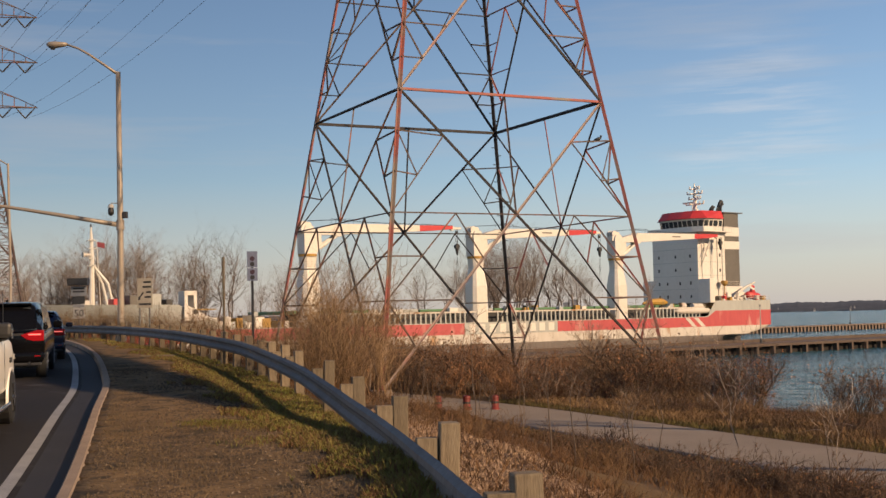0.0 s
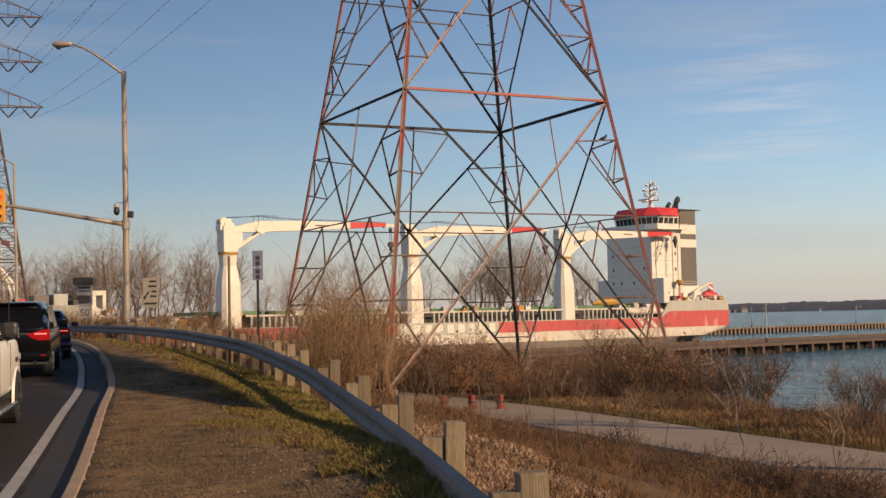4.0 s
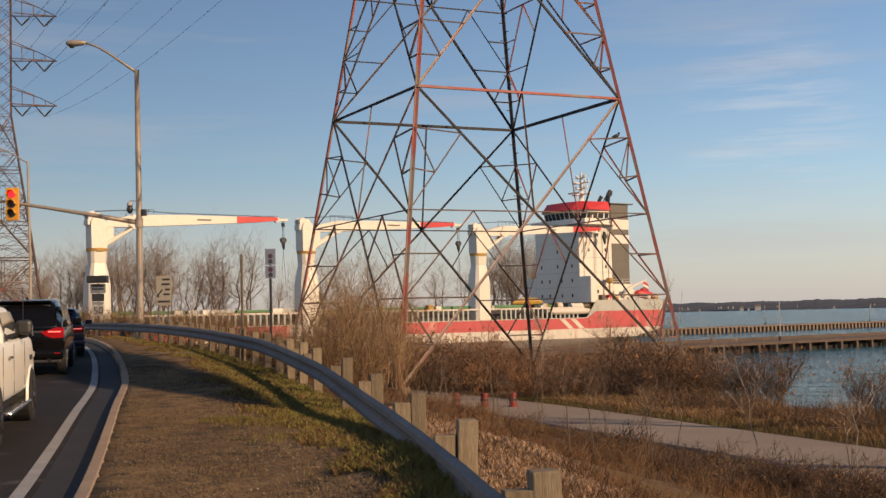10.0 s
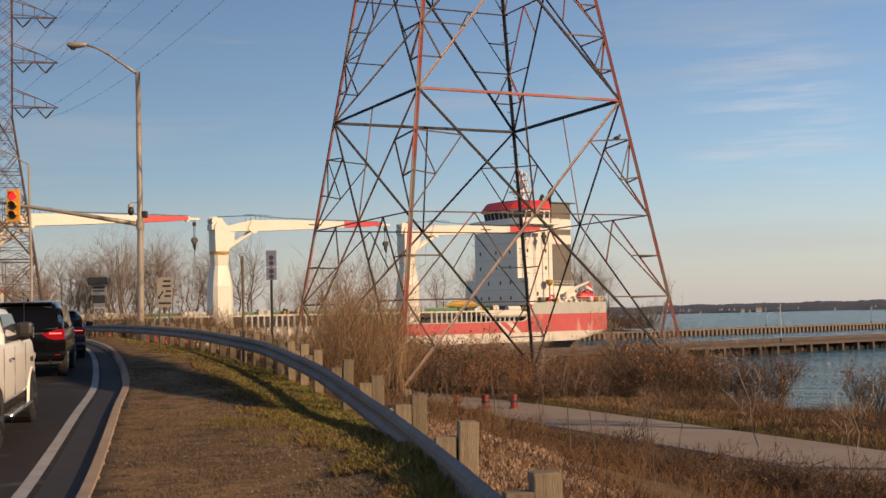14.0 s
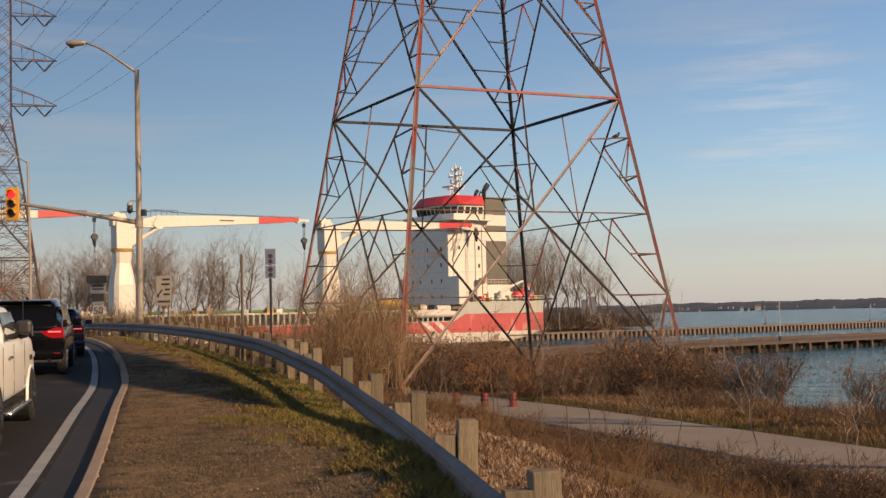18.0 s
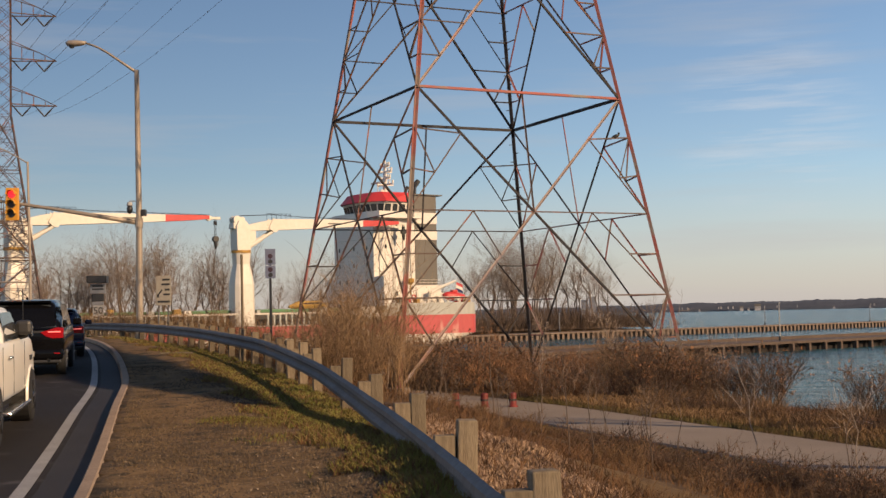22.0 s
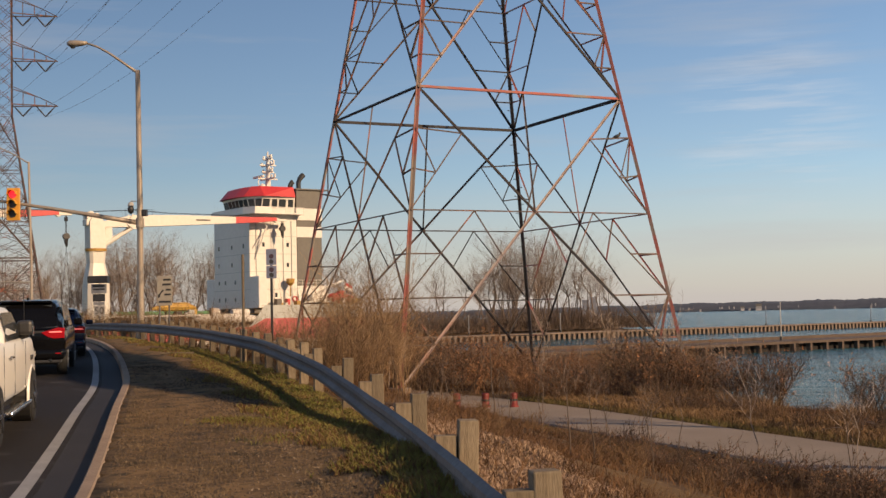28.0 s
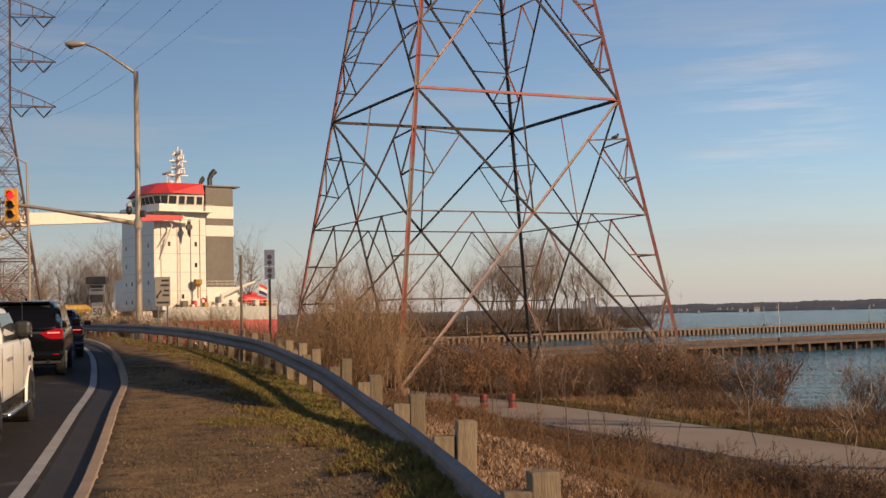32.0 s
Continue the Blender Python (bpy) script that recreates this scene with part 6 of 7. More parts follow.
def build_brush():
    rng = random.Random(5)
    M_TALL = material("tan_brush", (0.3247, 0.2094, 0.1111), (0.1813, 0.1144, 0.05914), 0.95, scale=1, fine=8, bump=0, rand=0.25)
    M_WEED = material("tan_weeds", (0.2346, 0.1411, 0.06648), (0.1249, 0.07429, 0.03634), 0.95, scale=1, fine=8, bump=0, rand=0.3)
    M_REDBRUSH = material("red_brown_brush", (0.2736, 0.1463, 0.07313), (0.1321, 0.07077, 0.03656), 0.95, scale=1, fine=8, bump=0, rand=0.3)
    M_DARKBRUSH = material("dark_brush", (0.1479, 0.09605, 0.06148), (0.07939, 0.051, 0.03515), 0.95, scale=1, fine=8, bump=0, rand=0.3)
    M_RUST = material("rusty_dead_leaves", (0.30, 0.145, 0.06), (0.14, 0.066, 0.032), 0.9, scale=2, fine=9, bump=0, rand=0.35)
    tall = [shrub("shrub", "tall tan leafless brush behind the guard rail", 60 + i, 3.0, 6, 0.13, "tall brush behind the rail", kids=(6, 4), r=0.018, mat=M_TALL, leaves=70, leaf_mat=M_RUST, leaf=0.5) for i in range(3)]
    mid = [shrub("shrub", "red-brown leafless brush round the tower", 70 + i, 1.5, 8, 0.38, "brush round the tower", kids=(6, 5), r=0.02, mat=M_REDBRUSH, leaves=260 if i % 2 else 90, leaf_mat=M_RUST) for i in range(4)]
    dark = [shrub("shrub", "dark leafless shrub near the shore", 80 + i, 2.0, 6, 0.45, "dark shrubs near the shore", kids=(6, 5), r=0.024, mat=M_DARKBRUSH, leaves=(300, 60, 0)[i], leaf_mat=M_RUST) for i in range(3)]
    low = [shrub("weed_clump", "knee-high dry brown weed clump on the bank", 90 + i, 0.75, 12, 0.5, "weed clumps on the bank", depth=1, kids=(6,), r=0.007, mat=M_WEED) for i in range(3)]
    bank = [shrub("weed_clump", "dark brown bramble clump beside the footpath", 95 + i, 0.7, 14, 0.7, "bramble clumps", depth=2, kids=(5, 3), r=0.012, mat=M_DARKBRUSH, leaves=200, leaf_mat=M_RUST, leaf=0.42) for i in range(2)]

    def at(x, y):
        return (x, y, land(x, y) + 0.11 * (1 - smooth_step(0.8, 3.0, x - curve_at(RAIL_X, y))))
    groups = {0: [[], [], []], 1: [[], [], [], []], 2: [[], [], []], 3: [[], [], []], 4: [[], []]}
    for i in range(52):
        y = rng.uniform(31, 46)
        x = (-0.082 + max(-0.04, min(0.06, rng.gauss(0, 0.032)))) * y
        groups[0][i % 3].append((*at(x, y), rng.uniform(0.55, 1.05) * (0.5 if x < -0.095 * y else 1.0)))
    for i in range(10):
        y = rng.uniform(41, 48)
        groups[0][i % 3].append((*at(rng.uniform(-0.03, 0.21) * y, y), rng.uniform(0.35, 0.75)))
    for i in range(96):
        y = rng.uniform(41, 72)
        x = min(rng.uniform(-0.06, 0.205) * y, coast(y) - 1.9)
        if x > curve_at(PATH_UP, y) + 0.6 or y > 46:
            groups[1][i % 4].append((*at(x, y), rng.uniform(0.8, 1.35) if x < 0.04 * y else rng.uniform(0.4, 0.85)))
    for i in range(34):
        y = rng.uniform(40, 47)
        x = min(rng.uniform(0.08, 0.258) * y, coast(y) - 1.9)
        groups[2][i % 3].append((*at(x, y), rng.uniform(0.35, 0.85)))
    for i in range(5):
        groups[2][i % 3].append((*at(rng.uniform(9.0, 10.6), rng.uniform(43.5, 48.5)), rng.uniform(0.6, 1.0)))
    for i in range(12):
        y = rng.uniform(41, 46)
        groups[2][i % 3].append((*at(rng.uniform(0.13, 0.205) * y, y), rng.uniform(0.85, 1.25)))
    for i in range(12):
        y = rng.uniform(34, 37.5)
        x = rng.uniform(0.335, 0.40) * y
        groups[2][i % 3].append((*at(x, y), rng.uniform(0.45, 0.8)))
    for i in range(70):
        y = rng.uniform(9.5, 34)
        lo, hi = curve_at(RAIL_X, y) + 1.2, curve_at(PATH_UP, y) - 5.6
        if hi > lo:
            groups[3][i % 3].append((*at(rng.uniform(lo, hi), y), rng.uniform(0.35, 0.8)))
    for i in range(56):
        y = rng.uniform(25, 40)
        x = curve_at(PATH_UP, y) + rng.uniform(2.0, 6.5)
        if x < coast(y) - 1:
            groups[3][i % 3].append(at(x, y))
    weeds = Shape()
    for i in range(250):
        y = rng.uniform(30, 74)
        h = 0.75 * (rng.uniform(1.0, 1.8) + (0.6 if y > 44 else 0))
        thicket(weeds, rng, at(curve_at(RAIL_X, y) + rng.uniform(0.7, 2.4), y), h, 7, 0.42, 1, (5,), 0.009)
    solid("weeds", weeds, M_WEED, "tall dry brown weeds behind the guard rail", "weeds", kind="stuff")
    for i in range(18):
        y = rng.uniform(43, 54)
        groups[2][i % 2].append((*at(rng.uniform(-0.05, 0.036) * y, y), rng.uniform(0.75, 1.2)))
    for i in range(7):
        y = rng.uniform(42, 47)
        groups[1][i % 4].append((*at(rng.uniform(0.055, 0.095) * y, y), rng.uniform(0.75, 1.0)))
    for i in range(9):
        y = rng.uniform(39, 42)
        groups[2][i % 3].append((*at(rng.uniform(0.215, 0.268) * y, y), rng.uniform(0.65, 1.0)))
    for i in range(44):
        y = rng.uniform(19, 37)
        x = curve_at(PATH_UP, y) + rng.uniform(1.6, 4.6)
        if x < coast(y) - 1:
            groups[4][i % 2].append((*at(x, y), rng.uniform(0.5, 1.0)))
    for i in range(30):
        y = rng.uniform(14, 26)
        groups[4][i % 2].append((*at(curve_at(PATH_UP, y) - 5.0 - abs(rng.gauss(0.3, 1.0)), y), rng.uniform(0.55, 0.95)))
    for i in range(26):
        y = rng.uniform(15, 27)
        groups[4][i % 2].append((*at(curve_at(PATH_UP, y) - 4.9 - abs(rng.gauss(0.4, 0.7)), y), rng.uniform(0.5, 0.85)))
    for kinds, key in ((tall, 0), (mid, 1), (dark, 2), (low, 3), (bank, 4)):
        for k, spots in zip(kinds, groups[key]):
            plant(k, spots, rng, 0.7, 1.15)
    # saplings that stand alone
    pale = material("pale_bark", (0.42, 0.34, 0.27), (0.24, 0.18, 0.14), 0.9, scale=3, fine=20, bump=0.1)
    for k, (x, y, h, r, mat) in enumerate(((1.17, 30.8, 2.9, 0.022, M_BARK), (5.5, 22.2, 2.3, 0.014, pale), (6.35, 19.4, 1.7, 0.011, pale), (11.4, 49, 3.3, 0.03, pale), (3.9, 24.5, 1.6, 0.012, M_BARK), (6.25, 45.5, 2.7, 0.024, pale), (9.9, 47, 2.6, 0.022, pale), (-1.9, 40.5, 2.4, 0.02, pale), (3.1, 46, 2.2, 0.018, M_BARK), (5.0, 47, 2.3, 0.018, pale), (2.6, 34.0, 2.0, 0.014, M_BARK), (4.4, 27.0, 1.5, 0.012, M_BARK))):
        t = bare_tree("sapling", "thin bare sapling on the bank beside the path", 130 + k, h, r, 7, "saplings", twig=mat, bark=mat, fork=0.4, kids=(4,), up=0.05)
        t.matrix_world = pose(x, y, land(x, y), 0, 0, 40 * k)
    for k, (x, y, h) in enumerate(((7.7, 45, 4.1), (5.9, 45.5, 3.2), (10.3, 46, 3.0), (3.5, 45.5, 2.6))):
        t = bare_tree("sapling", "pale twiggy young tree standing in the brush", 150 + k, h, 0.028, 12, "young trees in the brush", twig=pale, bark=pale, fork=0.3, kids=(6, 4), up=0.08, rise=(0.8, 2.0), reach=(0.22, 0.4))
        t.matrix_world = pose(x, y, land(x, y), 0, 0, 70 * k)
    thin = bare_tree("sapling", "thin dark bare sapling among the weeds", 160, 1.4, 0.011, 5, "saplings", twig=M_BARK, bark=M_BARK, fork=0.4, kids=(3,), up=0.08)
    spots = []
    for i in range(16):
        y = rng.uniform(17, 34)
        lo, hi = curve_at(RAIL_X, y) + 1.5, curve_at(PATH_UP, y) - 4.2
        if hi > lo:
            x = rng.uniform(lo, hi)
            spots.append((x, y, land(x, y), rng.uniform(0.7, 1.3)))
    plant(thin, spots, rng)


build_brush()


def blades(name, label, rng, spots, mat, cat):
    """Many thin blades, each a bent sliver, in one mesh."""
    v, f = [], []
    for (x, y, z), h, w, lean in spots:
        a, b = rng.uniform(0, 6.28), rng.uniform(0, 6.28)
        dx, dy = math.cos(a) * w, math.sin(a) * w
        lx, ly = math.cos(b) * lean * h, math.sin(b) * lean * h
        k = len(v)
        v += [(x - dx, y - dy, z - 0.03), (x + dx, y + dy, z - 0.03), (x + lx * 0.35 + dx * 0.7, y + ly * 0.35 + dy * 0.7, z + h * 0.6), (x + lx * 0.35 - dx * 0.7, y + ly * 0.35 - dy * 0.7, z + h * 0.6), (x + lx, y + ly, z + h)]
        f += [(k, k + 1, k + 2, k + 3), (k + 3, k + 2, k + 4)]
    me = bpy.data.meshes.new(name)
    me.from_pydata(v, [], f)
    me.materials.append(mat)
    return tagged(new(name, me), label, cat, kind="stuff")


def verge_z(x, y):
    return land(x, y) + 0.11 * (1 - smooth_step(0.8, 3.0, x - curve_at(RAIL_X, y)))


def build_grass():
    rng = random.Random(21)
    green, dry, litter = [], [], []
    for i in range(120000):
        y = 7.5 + 48 * rng.random() ** 1.6
        r = curve_at(RAIL_X, y)
        wide = min(2.3, max(0.5, 0.5 + 0.15 * (y - 12.5)))
        off = rng.uniform(-wide - 0.6, 0.35)
        x = r + off
        c = curve_at(CURB_X, y)
        if x < c + 0.4 or noise.noise((x * 0.9, y * 0.5, 2)) * 0.7 + 0.25 * noise.noise((x * 4, y * 3, 6)) < -0.30 + 0.75 * smooth_step(0.35 * wide, wide + 0.6, -off):
            continue
        (green if rng.random() < 0.76 - 0.3 * smooth_step(0.2 * wide, wide, -off) else dry).append(((x, y, verge_z(x, y)), rng.uniform(0.03, 0.10), 0.0035 + 0.0003 * y, rng.uniform(0.3, 1.3)))
    # taller tufts against the near rail
    for i in range(5000):
        y = rng.uniform(8.0, 14.0)
        x = curve_at(RAIL_X, y) + rng.gauss(-0.12, 0.13)
        (green if rng.random() < 0.7 else dry).append(((x, y, verge_z(x, y)), rng.uniform(0.05, 0.14) * (1.1 if noise.noise((x, y * 1.5, 4)) > 0 else 0.55), 0.006, rng.uniform(0.1, 0.7)))
    # a tuft island on the gravel
    for cx, cy, sp, n in ((-3.25, 19.3, 0.28, 1500), (-2.5, 18.9, 0.42, 1500), (-1.9, 16.8, 0.4, 900)):
        for i in range(n):
            x, y = rng.gauss(cx, sp), rng.gauss(cy, sp * 0.8)
            (green if rng.random() < 0.6 else dry).append(((x, y, verge_z(x, y)), rng.uniform(0.02, 0.07), 0.005, rng.uniform(0.4, 1.6)))
    blades("verge_grass", "short green grass along the guard rail", rng, green, M_GRASS, "grass")
    # dry grass on the bank down to the path, and beyond it
    for i in range(130000):
        y = 8 + 46 * rng.random() ** 1.5
        r = curve_at(RAIL_X, y)
        x = rng.uniform(r + 0.5, 0.39 * y + 1.5)
        p0 = curve_at(PATH_UP, y)
        if p0 - 3.75 < x < p0 + 0.25 or x > coast(y) - 0.5 or (y < 24 and x < r + 2.0 and rng.random() < 0.7) or (35.5 < y < 39.5 and -0.9 < x < 3.0) or (p0 - 5.2 < x < p0 and rng.random() < 0.7):
            continue
        if x < p0 and noise.noise((x * 0.55, y * 0.4, 9)) < rng.uniform(-0.35, 0.25):
            continue
        near_path = p0 - 6.2 < x < p0 + 1.2
        dry.append(((x, y, verge_z(x, y)), rng.uniform(0.05, 0.22) * (0.4 if near_path else 1) * (0.9 if x > p0 else 1), 0.0022 + 0.00024 * y, rng.uniform(0.3, 1.6)))
    blades("dry_grass", "dry brown winter grass on the bank", rng, dry, M_DRYGRASS, "grass")
    edge = []
    for i in range(16000):
        y = rng.uniform(16, 42)
        p0 = curve_at(PATH_UP, y)
        far = rng.random() < 0.65
        x = p0 + (0.05 + 1.3 * rng.random() ** 1.4 if far else rng.uniform(-4.3, -3.5))
        edge.append(((x, y, verge_z(x, y)), rng.uniform(0.04, 0.14) if far else rng.uniform(0.02, 0.07), 0.003 + 0.00018 * y, rng.uniform(0.2, 0.8)))
    blades("path_edge_grass", "olive grass along the edges of the footpath", rng, edge, M_OLIVE, "grass")
    # fallen leaves and reed litter behind the rail
    for i in range(19000):
        y = 7.5 + 16 * rng.random() ** 1.4
        x = curve_at(RAIL_X, y) + 0.35 + 1.9 * rng.random() ** 1.5
        litter.append(((x, y, verge_z(x, y) + rng.uniform(0, 0.05)), rng.uniform(0.01, 0.04), 0.0085, rng.uniform(2, 6)))
    m = material("leaf_litter", (0.48, 0.335, 0.22), (0.24, 0.15, 0.095), 0.95, scale=6, fine=12, bump=0)
    blades("leaf_litter", "pale fallen leaves and reed litter behind the rail", rng, litter, m, "leaf litter")
    # loose stones and dark clods on the gravel
    for name, label, mat, count, big in (("loose_stones", "pale loose stones on the gravel shoulder", M_STONE, 5500, 0.018), ("earth_clods", "dark earth clods and debris on the gravel shoulder", M_CLOD, 24000, 0.042)):
        s = Shape()
        for i in range(count):
            y = 8 + 24 * rng.random() ** 1.5
            x = rng.uniform(curve_at(CURB_X, y) + 0.28, curve_at(RAIL_X, y) - 0.1)
            if mat is M_CLOD and noise.noise((x * 0.7, y * 0.35, 5)) < rng.uniform(-0.3, 0.3):
                continue
            z = verge_z(x, y)
            r = rng.uniform(0.007, big)
            vs = [(x + r * math.cos(k * 1.26) * rng.uniform(0.7, 1.3), y + r * math.sin(k * 1.26) * rng.uniform(0.7, 1.3), z - 0.01) for k in range(5)]
            s.add(vs + [(x + rng.uniform(-0.3, 0.3) * r, y + rng.uniform(-0.3, 0.3) * r, z + r * rng.uniform(0.3, 0.8))], [(0, 1, 5), (1, 2, 5), (2, 3, 5), (3, 4, 5), (4, 0, 5)])
        solid(name, s, mat, label, "stones", kind="stuff")
    # straw-coloured grass above the path, and leaf scraps on the gravel near the rail
    straw = []
    for i in range(17000):
        y = rng.uniform(24, 41)
        x = curve_at(PATH_UP, y) + 0.6 + 3.2 * rng.random() ** 1.2
        if x < coast(y) - 0.5:
            straw.append(((x, y, verge_z(x, y)), rng.uniform(0.06, 0.22), 0.003 + 0.00025 * y, rng.uniform(0.2, 1.2)))
    blades("straw_grass", "straw-coloured tall grass above the footpath", rng, straw, M_STRAW, "grass")
    scraps = []
    for i in range(1300):
        y = 8 + 14 * rng.random() ** 1.3
        x = curve_at(RAIL_X, y) - abs(rng.gauss(0.9, 0.7))
        scraps.append(((x, y, verge_z(x, y)), rng.uniform(0.008, 0.025), 0.012, rng.uniform(2, 6)))
    blades("leaf_scraps", "scattered dry leaf scraps on the verge", rng, scraps, M_STONE, "leaf litter")
    stubble = []
    for i in range(42000):
        y = 8 + 26 * rng.random() ** 1.4
        x = rng.uniform(curve_at(CURB_X, y) + 0.3, curve_at(RAIL_X, y) - 0.2)
        if noise.noise((x * 1.3, y * 0.9, 12)) + 0.5 * noise.noise((x * 5, y * 4, 1)) > rng.uniform(-0.35, 0.4):
            stubble.append(((x, y, verge_z(x, y)), rng.uniform(0.012, 0.045), 0.006, rng.uniform(0.3, 2.0)))
    blades("dead_stubble", "dead trampled stubble on the gravel shoulder", rng, stubble, M_STUBBLE, "grass")
    # a flat board left by the verge
    solid("debris_board", Shape().soft_box((-0.5, -0.1, 0), (0.5, 0.1, 0.05), 0.01, 0, pose(-8.1, 37.5, verge_z(-8.1, 37.5) + 0.02, 0, 0, 10)), M_POST, "weathered board lying on the verge", "debris")


build_grass()


# ---- small things on the piers and the far shore ----
def build_pier_lamps():
    def mast(name, p, h, r, mat, label):
        t = thing(name, label, "pier light", "pier lights", m=Matrix.Translation(p))
        part("pole", Shape().tube([(0, 0, -0.2), (0, 0, h)], [r, r * 0.7], 8), mat, t)
        part("base", Shape().tube([(0, 0, -0.2), (0, 0, 0.9)], r * 2.2, 8), M_DARK, t)
        part("lantern", Shape().tube([(0, 0, h), (0, 0, h + 0.4)], r * 1.6, 8), M_SIGNGREY, t)
    mast("pier_light", canal(-36.0, -17, 2.0), 7.6, 0.13, M_SIGNWHITE, "thin pale light pole on the near pier")
    for u in (-203, -148, -268, -62, -100, -350):
        mast("pier_light", canal(u, 127, 2.1), 6.0, 0.16, M_SIGNGREY, "thin grey light pole on the far pier")


build_pier_lamps()


def build_far_houses():
    rng = random.Random(31)
    white = material("far_house_wall", (0.46, 0.45, 0.45), (0.36, 0.35, 0.36), 0.8, scale=0.05, fine=0.5, bump=0)
    for deg, big in ((13.45, 0.9), (14.15, 1.5), (13.75, 0.5), (17.4, 0.5), (18.9, 0.45), (11.6, 0.4), *((rng.uniform(8.5, 19.6), rng.uniform(0.14, 0.34)) for _ in range(16))):
        a = radians(deg)
        d = 3690
        m = Matrix.Translation((math.sin(a) * d, math.cos(a) * d, WATER_Z + 4 + 7 * (big < 0.36))) @ Matrix.Rotation(-a, 4, "Z")
        h = thing("house", "small pale house on the far lake shore", "house", "houses on the far shore", m=m)
        w, t = 5.5 * big, 5 * big
        part("wall", Shape().box((-w, -4, -4), (w, 6, t)), white, h)
        part("roof", Shape().prism([(-4.6, t), (6.6, t), (1, t + 5 * big)], -w - 0.6, w + 0.6, axis=0), M_FUNNEL, h)
        for i in range(3):
            part("window", Shape().box((-w * 0.7 + i * w * 0.55, -4.1, t * 0.3), (-w * 0.7 + i * w * 0.55 + w * 0.25, -3.95, t * 0.65)), M_GLASS, h)
    block = material("far_block_wall", (0.22, 0.23, 0.27), (0.19, 0.20, 0.24), 0.8, scale=0.05, fine=0.5, bump=0)
    for px, w, z in ((6.45, 4, 21), (6.8, 4, 24)):
        a = radians(px)
        d = 1450
        m = Matrix.Translation((math.sin(a) * d, math.cos(a) * d, WATER_Z)) @ Matrix.Rotation(-a, 4, "Z")
        b = thing("apartment_block", "hazy grey apartment block behind the far trees", "building", "far blocks", m=m)
        part("wall", Shape().box((-w, -8, -2), (w, 8, z)), block, b)
        part("roof", Shape().box((-w - 0.5, -8.5, z), (w + 0.5, 8.5, z + 1)), block, b)
        for r in range(int(z / 6)):
            part("window", Shape().box((-w * 0.85, -8.1, 4 + r * 6), (w * 0.85, -7.95, 6.4 + r * 6)), M_SIGNGREY, b)


build_far_houses()


def build_birds():
    s = Shape()
    s.tube([(-0.16, 0, 0.02), (-0.05, 0, 0.07), (0.08, 0, 0.12), (0.17, 0, 0.16)], [0.015, 0.06, 0.07, 0.02], 8)
    first = thing("pigeon", "dark bird perched on a tower strut", "bird", "birds on the tower")
    part("body", s, M_DARK, first, smooth=True)
    bm = bmesh.new()
    bmesh.ops.create_uvsphere(bm, u_segments=8, v_segments=6, radius=0.045)
    part("head", Shape().take(bm, 0, pose(0.15, 0, 0.21)), M_DARK, first)
    part("tail", Shape().soft_box((-0.32, -0.03, -0.02), (-0.12, 0.03, 0.02), 0.008), M_DARK, first)
    corner = lambda k, z: near_m @ Vector(((8.40 - 0.2143 * z) * math.cos(k * math.pi / 2), (8.40 - 0.2143 * z) * math.sin(k * math.pi / 2), z))
    p, q = corner(1, 10.75), corner(1, 6.1)
    leg = p.lerp(q, 0.34)
    mid = p.lerp((corner(0, 6.1) + corner(1, 6.1)) / 2, 0.37)
    first.matrix_world = Matrix.Translation(leg.lerp(mid, 0.35) + Vector((0, 0, 0.03)))


build_birds()


# ---- the tree behind the camera whose shadow lies over the verge and road ----
# where the shade lies on the verge: x, y, half width, distance of the crown towards the sun
SHADE = [(-2.8, 21.8, 0.2, 17.0), (-3.5, 23.2, 0.5, 18.0), (-4.7, 25.3, 0.8, 19.5), (-6.65, 28.4, 1.15, 21.5), (-8.4, 32.0, 1.25, 24.0), (-10.0, 35.5, 1.35, 26.0), (-11.8, 38.8, 1.5, 28.5), (-13.9, 43.0, 1.5, 31.0)]


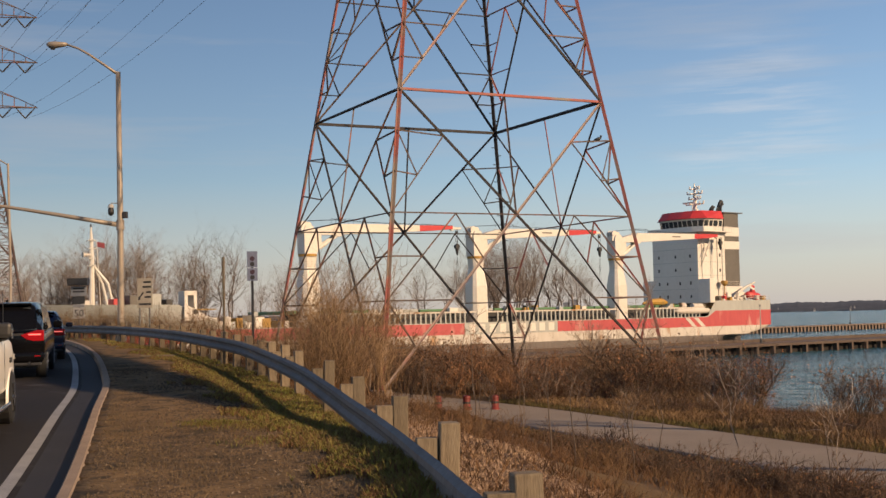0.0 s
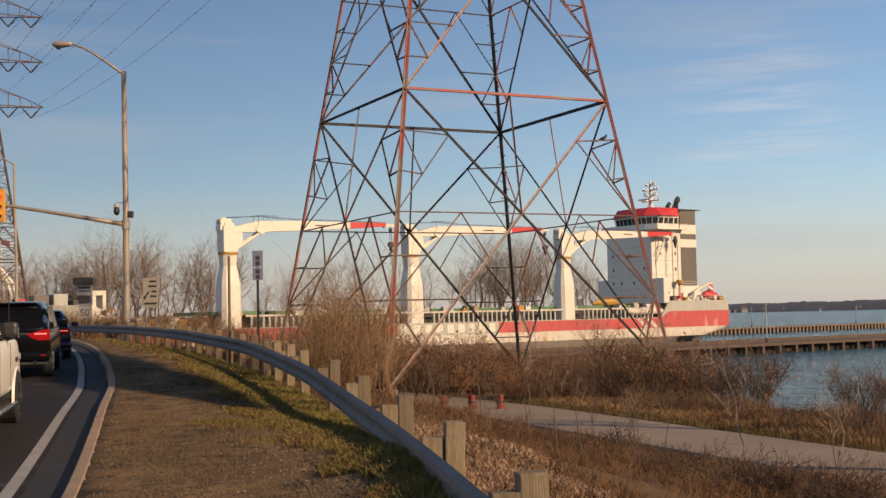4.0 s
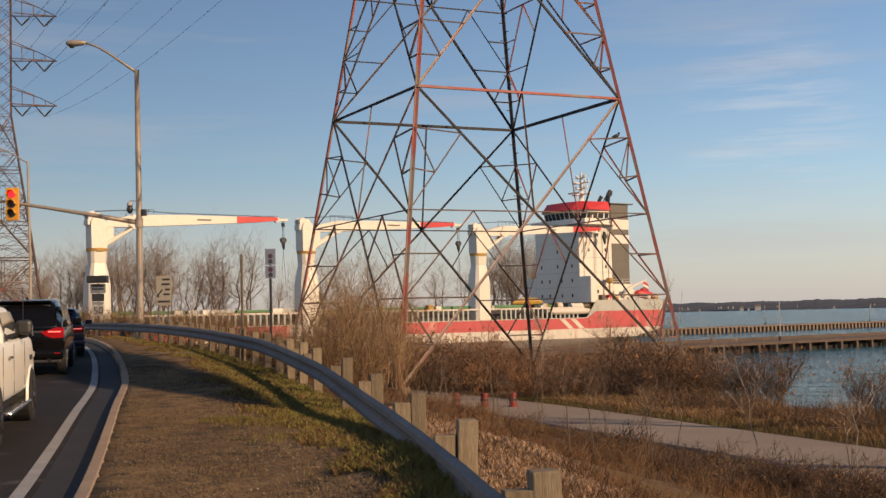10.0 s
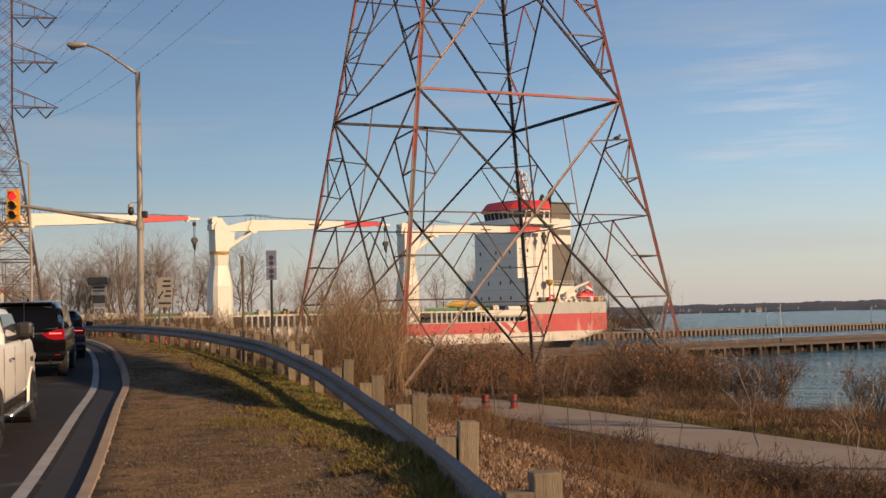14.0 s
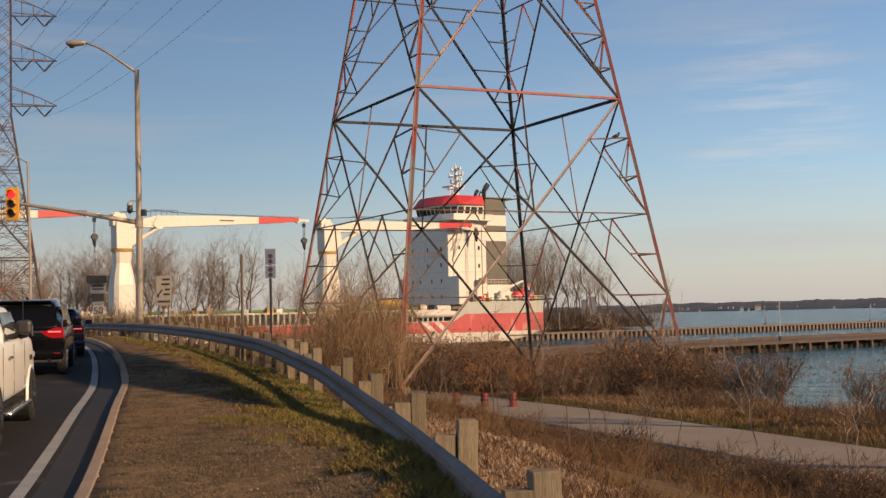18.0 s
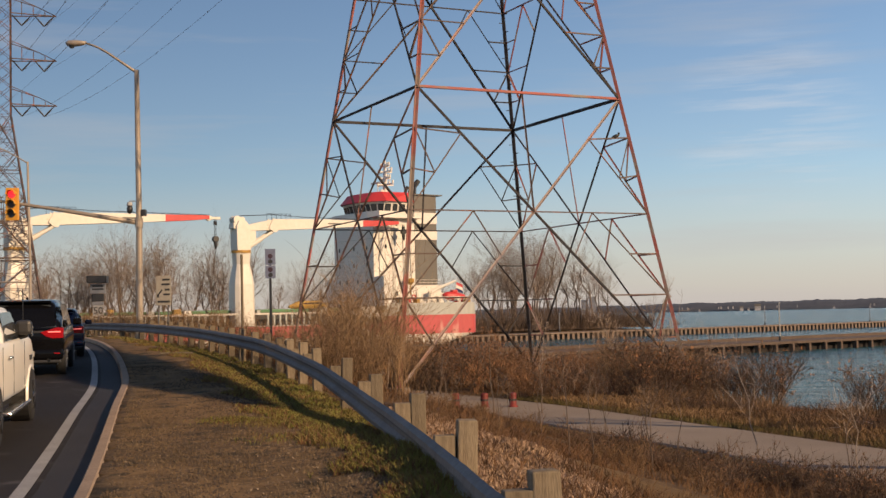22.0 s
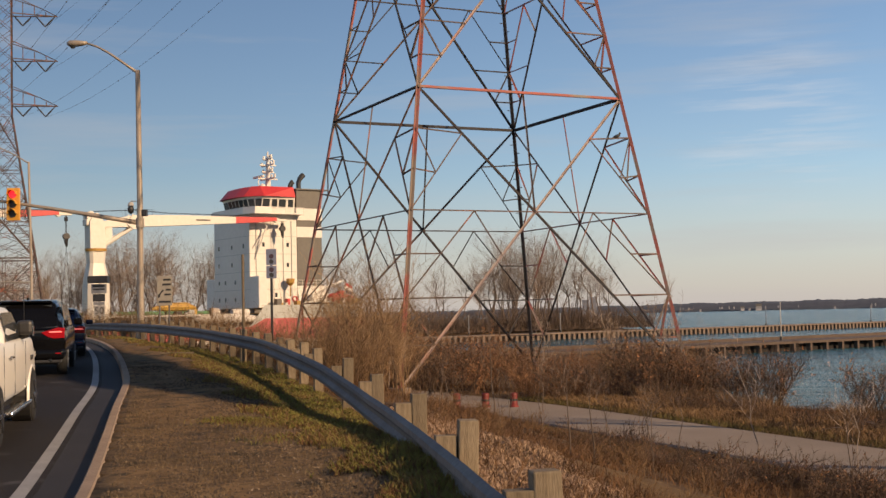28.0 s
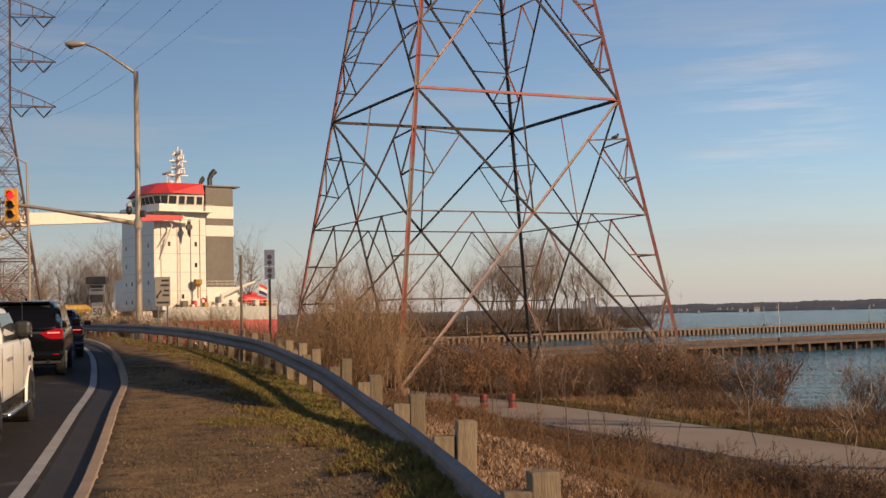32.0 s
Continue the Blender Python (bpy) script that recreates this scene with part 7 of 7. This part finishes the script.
def build_shade_trees():
    """Two leafy trees on the bank whose crowns keep the sun from the far verge."""
    rng = random.Random(301)
    rise = math.tan(radians(SUN_EL))
    spine = [(Vector((x + SUN_AZ[0] * d, y + SUN_AZ[1] * d, 0.3 + 0.012 * y + rise * d)), w) for x, y, w, d in SHADE]
    for tx, ty, i0, i1 in ((13.4, 17.5, 0, 3), (14.0, 25.0, 3, 7)):
        t = thing("bank_tree", "dense dark evergreen tree on the bank", "tree", "trees on the bank")
        z = land(tx, ty)
        top = spine[(i0 + i1) // 2 + 1][0]
        part("trunk", Shape().tube([(tx, ty, z - 0.5), (tx, ty, z + 3), top], [0.2, 0.17, 0.06], 8), M_BARK, t)
        v, f = [], []
        for k in range(i0, i1):
            (p, w0), (q, w1) = spine[k], spine[k + 1]
            part("limb", Shape().tube([(tx, ty, z + 4.0 + 0.3 * k), p.lerp(q, 0.5)], [0.07, 0.02], 5), M_BARK, t)
            for i in range(7000):
                u = rng.random()
                w = (w0 + (w1 - w0) * u) * (1 + 0.4 * noise.noise((k + u * 2.0, 3.0, i % 3)))
                a, r = rng.uniform(0, 6.28), math.sqrt(rng.random()) * w
                depth = rng.uniform(0, 9.0)
                o = p.lerp(q, u) + Vector((SUN_AZ[0] * depth, SUN_AZ[1] * depth, rise * depth)) + Vector((0.47 * r * math.cos(a), 0.88 * r * math.cos(a), 0.75 * r * math.sin(a)))
                d = Vector((rng.gauss(0, 1), rng.gauss(0, 1), rng.gauss(0, 0.5))).normalized() * 0.2
                e = Vector((rng.gauss(0, 1), rng.gauss(0, 1), rng.gauss(0, 1))).normalized() * 0.12
                n = len(v)
                v += [o - d - e * 0.3, o + e, o + d, o - e]
                f.append((n, n + 1, n + 2, n + 3))
        me = bpy.data.meshes.new("crown")
        me.from_pydata(v, [], f)
        me.materials.append(M_GREEN)
        part("crown", me, None, t)


build_shade_trees()


# ---- piers and the far shore ----
def build_piers():
    # near pier: low concrete deck over bays with their shade painted in
    near = thing("near_pier", "low concrete canal pier with bays backed by a shade-black wall", "pier", kind="structure")
    part("deck", Shape().add([canal(u, v, z) for z in (1.5, 2.0) for u, v in ((90, -23), (-700, -23), (-700, -10), (90, -10))],
         [(0, 1, 2, 3), (4, 5, 6, 7), (0, 1, 5, 4), (1, 2, 6, 5), (2, 3, 7, 6), (3, 0, 4, 7)]), M_PIERDECK, near)
    part("parapet", Shape().add([canal(u, v, z) for z in (1.9, 2.6) for u, v in ((90, -11), (-700, -11), (-700, -10.2), (90, -10.2))],
         [(0, 1, 2, 3), (4, 5, 6, 7), (0, 1, 5, 4), (1, 2, 6, 5), (2, 3, 7, 6), (3, 0, 4, 7)]), M_PIERDECK, near)
    # near-black wall that stands in for the shade under the deck
    part("bay_shade_wall", Shape().add([canal(u, v, z) for z in (-1.0, 1.5) for u, v in ((90, -11), (-700, -11), (-700, -21.2), (90, -21.2))],
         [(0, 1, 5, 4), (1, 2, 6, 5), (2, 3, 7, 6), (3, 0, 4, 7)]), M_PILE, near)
    pier = Shape()
    c = [canal(u, v, z) - canal(0, 0, 0) for z in (-1.0, 1.5) for u, v in ((-0.3, -23.06), (0.3, -23.06), (0.3, -22), (-0.3, -22))]
    pier.add(c, [(0, 1, 2, 3), (4, 5, 6, 7), (0, 1, 5, 4), (1, 2, 6, 5), (2, 3, 7, 6), (3, 0, 4, 7)])
    pm = pier.mesh("pillar", M_PIERDECK)
    for i in range(142):
        o = part("pillar", pm, None, near)
        o.matrix_local = Matrix.Translation(canal(40 - i * 5.2, 0, 0))
    far = thing("far_pier", "far canal pier faced with sheet piles", "pier", kind="structure")
    part("deck", Shape().add([canal(u, v, z) for z in (-1.0, 1.9) for u, v in ((300, 121.8), (-900, 121.8), (-900, 133), (300, 133))],
         [(0, 1, 2, 3), (4, 5, 6, 7), (0, 1, 5, 4), (1, 2, 6, 5), (2, 3, 7, 6), (3, 0, 4, 7)]), M_PILE, far)
    part("cap", Shape().add([canal(u, v, z) for z in (1.75, 2.15) for u, v in ((300, 120.6), (-900, 120.6), (-900, 133.2), (300, 133.2))],
         [(0, 1, 2, 3), (4, 5, 6, 7), (0, 1, 5, 4), (1, 2, 6, 5), (2, 3, 7, 6), (3, 0, 4, 7)]), M_CONC, far)
    c = [canal(u, v, z) - canal(0, 0, 0) for z in (-1.0, 1.75) for u, v in ((-0.5, 120.8), (0.5, 120.8), (0.5, 121.8), (-0.5, 121.8))]
    pm = Shape().add(c, [(0, 1, 2, 3), (4, 5, 6, 7), (0, 1, 5, 4), (1, 2, 6, 5), (2, 3, 7, 6), (3, 0, 4, 7)]).mesh("pile", M_CONC)
    for i in range(300):
        o = part("pile", pm, None, far)
        o.matrix_local = Matrix.Translation(canal(60 - i * 2.2, 0, 0))
    # ground of the far bank
    s = Shape()
    us = spread([(-165, 320, 12)])
    vs = spread([(132, 270, 12)])
    for u in us:
        for v in vs:
            s.v.append(canal(u, v, 2.1 + 1.4 * smooth_step(133, 160, v) + 0.5 * noise.noise((u * 0.05, v * 0.05, 0)) - 6 * (1 - smooth_step(-165, -150, u))))
    n = len(vs)
    for i in range(len(us) - 1):
        s.f += [(i * n + k, i * n + k + 1, (i + 1) * n + k + 1, (i + 1) * n + k) for k in range(n - 1)]
        s.m += [0] * (n - 1)
    solid("far_bank", s, M_GROUND, "brown wooded ground beyond the canal", "ground", kind="structure", smooth=True)
    # the shore across the lake, with the haze painted as a blue tint
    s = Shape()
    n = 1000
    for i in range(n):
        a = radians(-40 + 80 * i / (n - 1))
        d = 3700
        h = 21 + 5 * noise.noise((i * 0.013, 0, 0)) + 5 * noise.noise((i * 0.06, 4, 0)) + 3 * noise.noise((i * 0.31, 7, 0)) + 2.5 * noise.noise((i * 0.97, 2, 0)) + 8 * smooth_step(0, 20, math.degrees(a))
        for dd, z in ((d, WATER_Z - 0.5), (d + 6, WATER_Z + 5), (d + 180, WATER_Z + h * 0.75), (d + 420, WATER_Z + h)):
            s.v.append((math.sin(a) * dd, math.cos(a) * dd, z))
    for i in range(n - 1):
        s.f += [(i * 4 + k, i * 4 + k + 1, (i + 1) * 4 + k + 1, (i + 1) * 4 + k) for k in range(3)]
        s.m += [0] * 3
    solid("backdrop", s, M_FARLAND, "dark wooded far shore across the lake, tinted haze blue", "shore", kind="structure", smooth=True)


build_piers()


# ---- the ship's wake ----
def build_wake():
    rng = random.Random(44)
    foam = material("wake_foam", (0.55, 0.60, 0.62), (0.16, 0.26, 0.30), 0.6, scale=0.12, fine=0.8, bump=0.2, mix=0.6)
    s = Shape()
    for i in range(1000):
        u = -22 - 330 * rng.random() ** 1.2
        y = rng.gauss(0, 3 + 0.03 * -u) + rng.choice((-1, 1)) * (4 + 0.05 * -u)
        a, b = rng.uniform(2, 9), rng.uniform(0.4, 1.6)
        s.add([(u + a * math.cos(k * 0.785) * rng.uniform(0.7, 1.2), y + b * math.sin(k * 0.785) * rng.uniform(0.7, 1.2), 0.05 + 0.0002 * i) for k in range(8)], [tuple(range(8))])
    return solid("ship_wake", s, foam, "pale foam patches of the ship's wake", "foam", kind="stuff")


wake = build_wake()


# ---- the moves ----
def motions():
    rows = []
    for t in (0, 4, 8, 12, 16, 20, 24, 28, 32):
        run = 4.0514 * (t - 9) + 0.0019877 * (t - 9) ** 2
        p = HOUSE + AHEAD * run - PORT * 6.85
        rows.append((t, pose(p.x, p.y, WATER_Z, 0, 0, SHIP_YAW)))
    walk(ship, rows)
    walk(wake, rows)


motions()
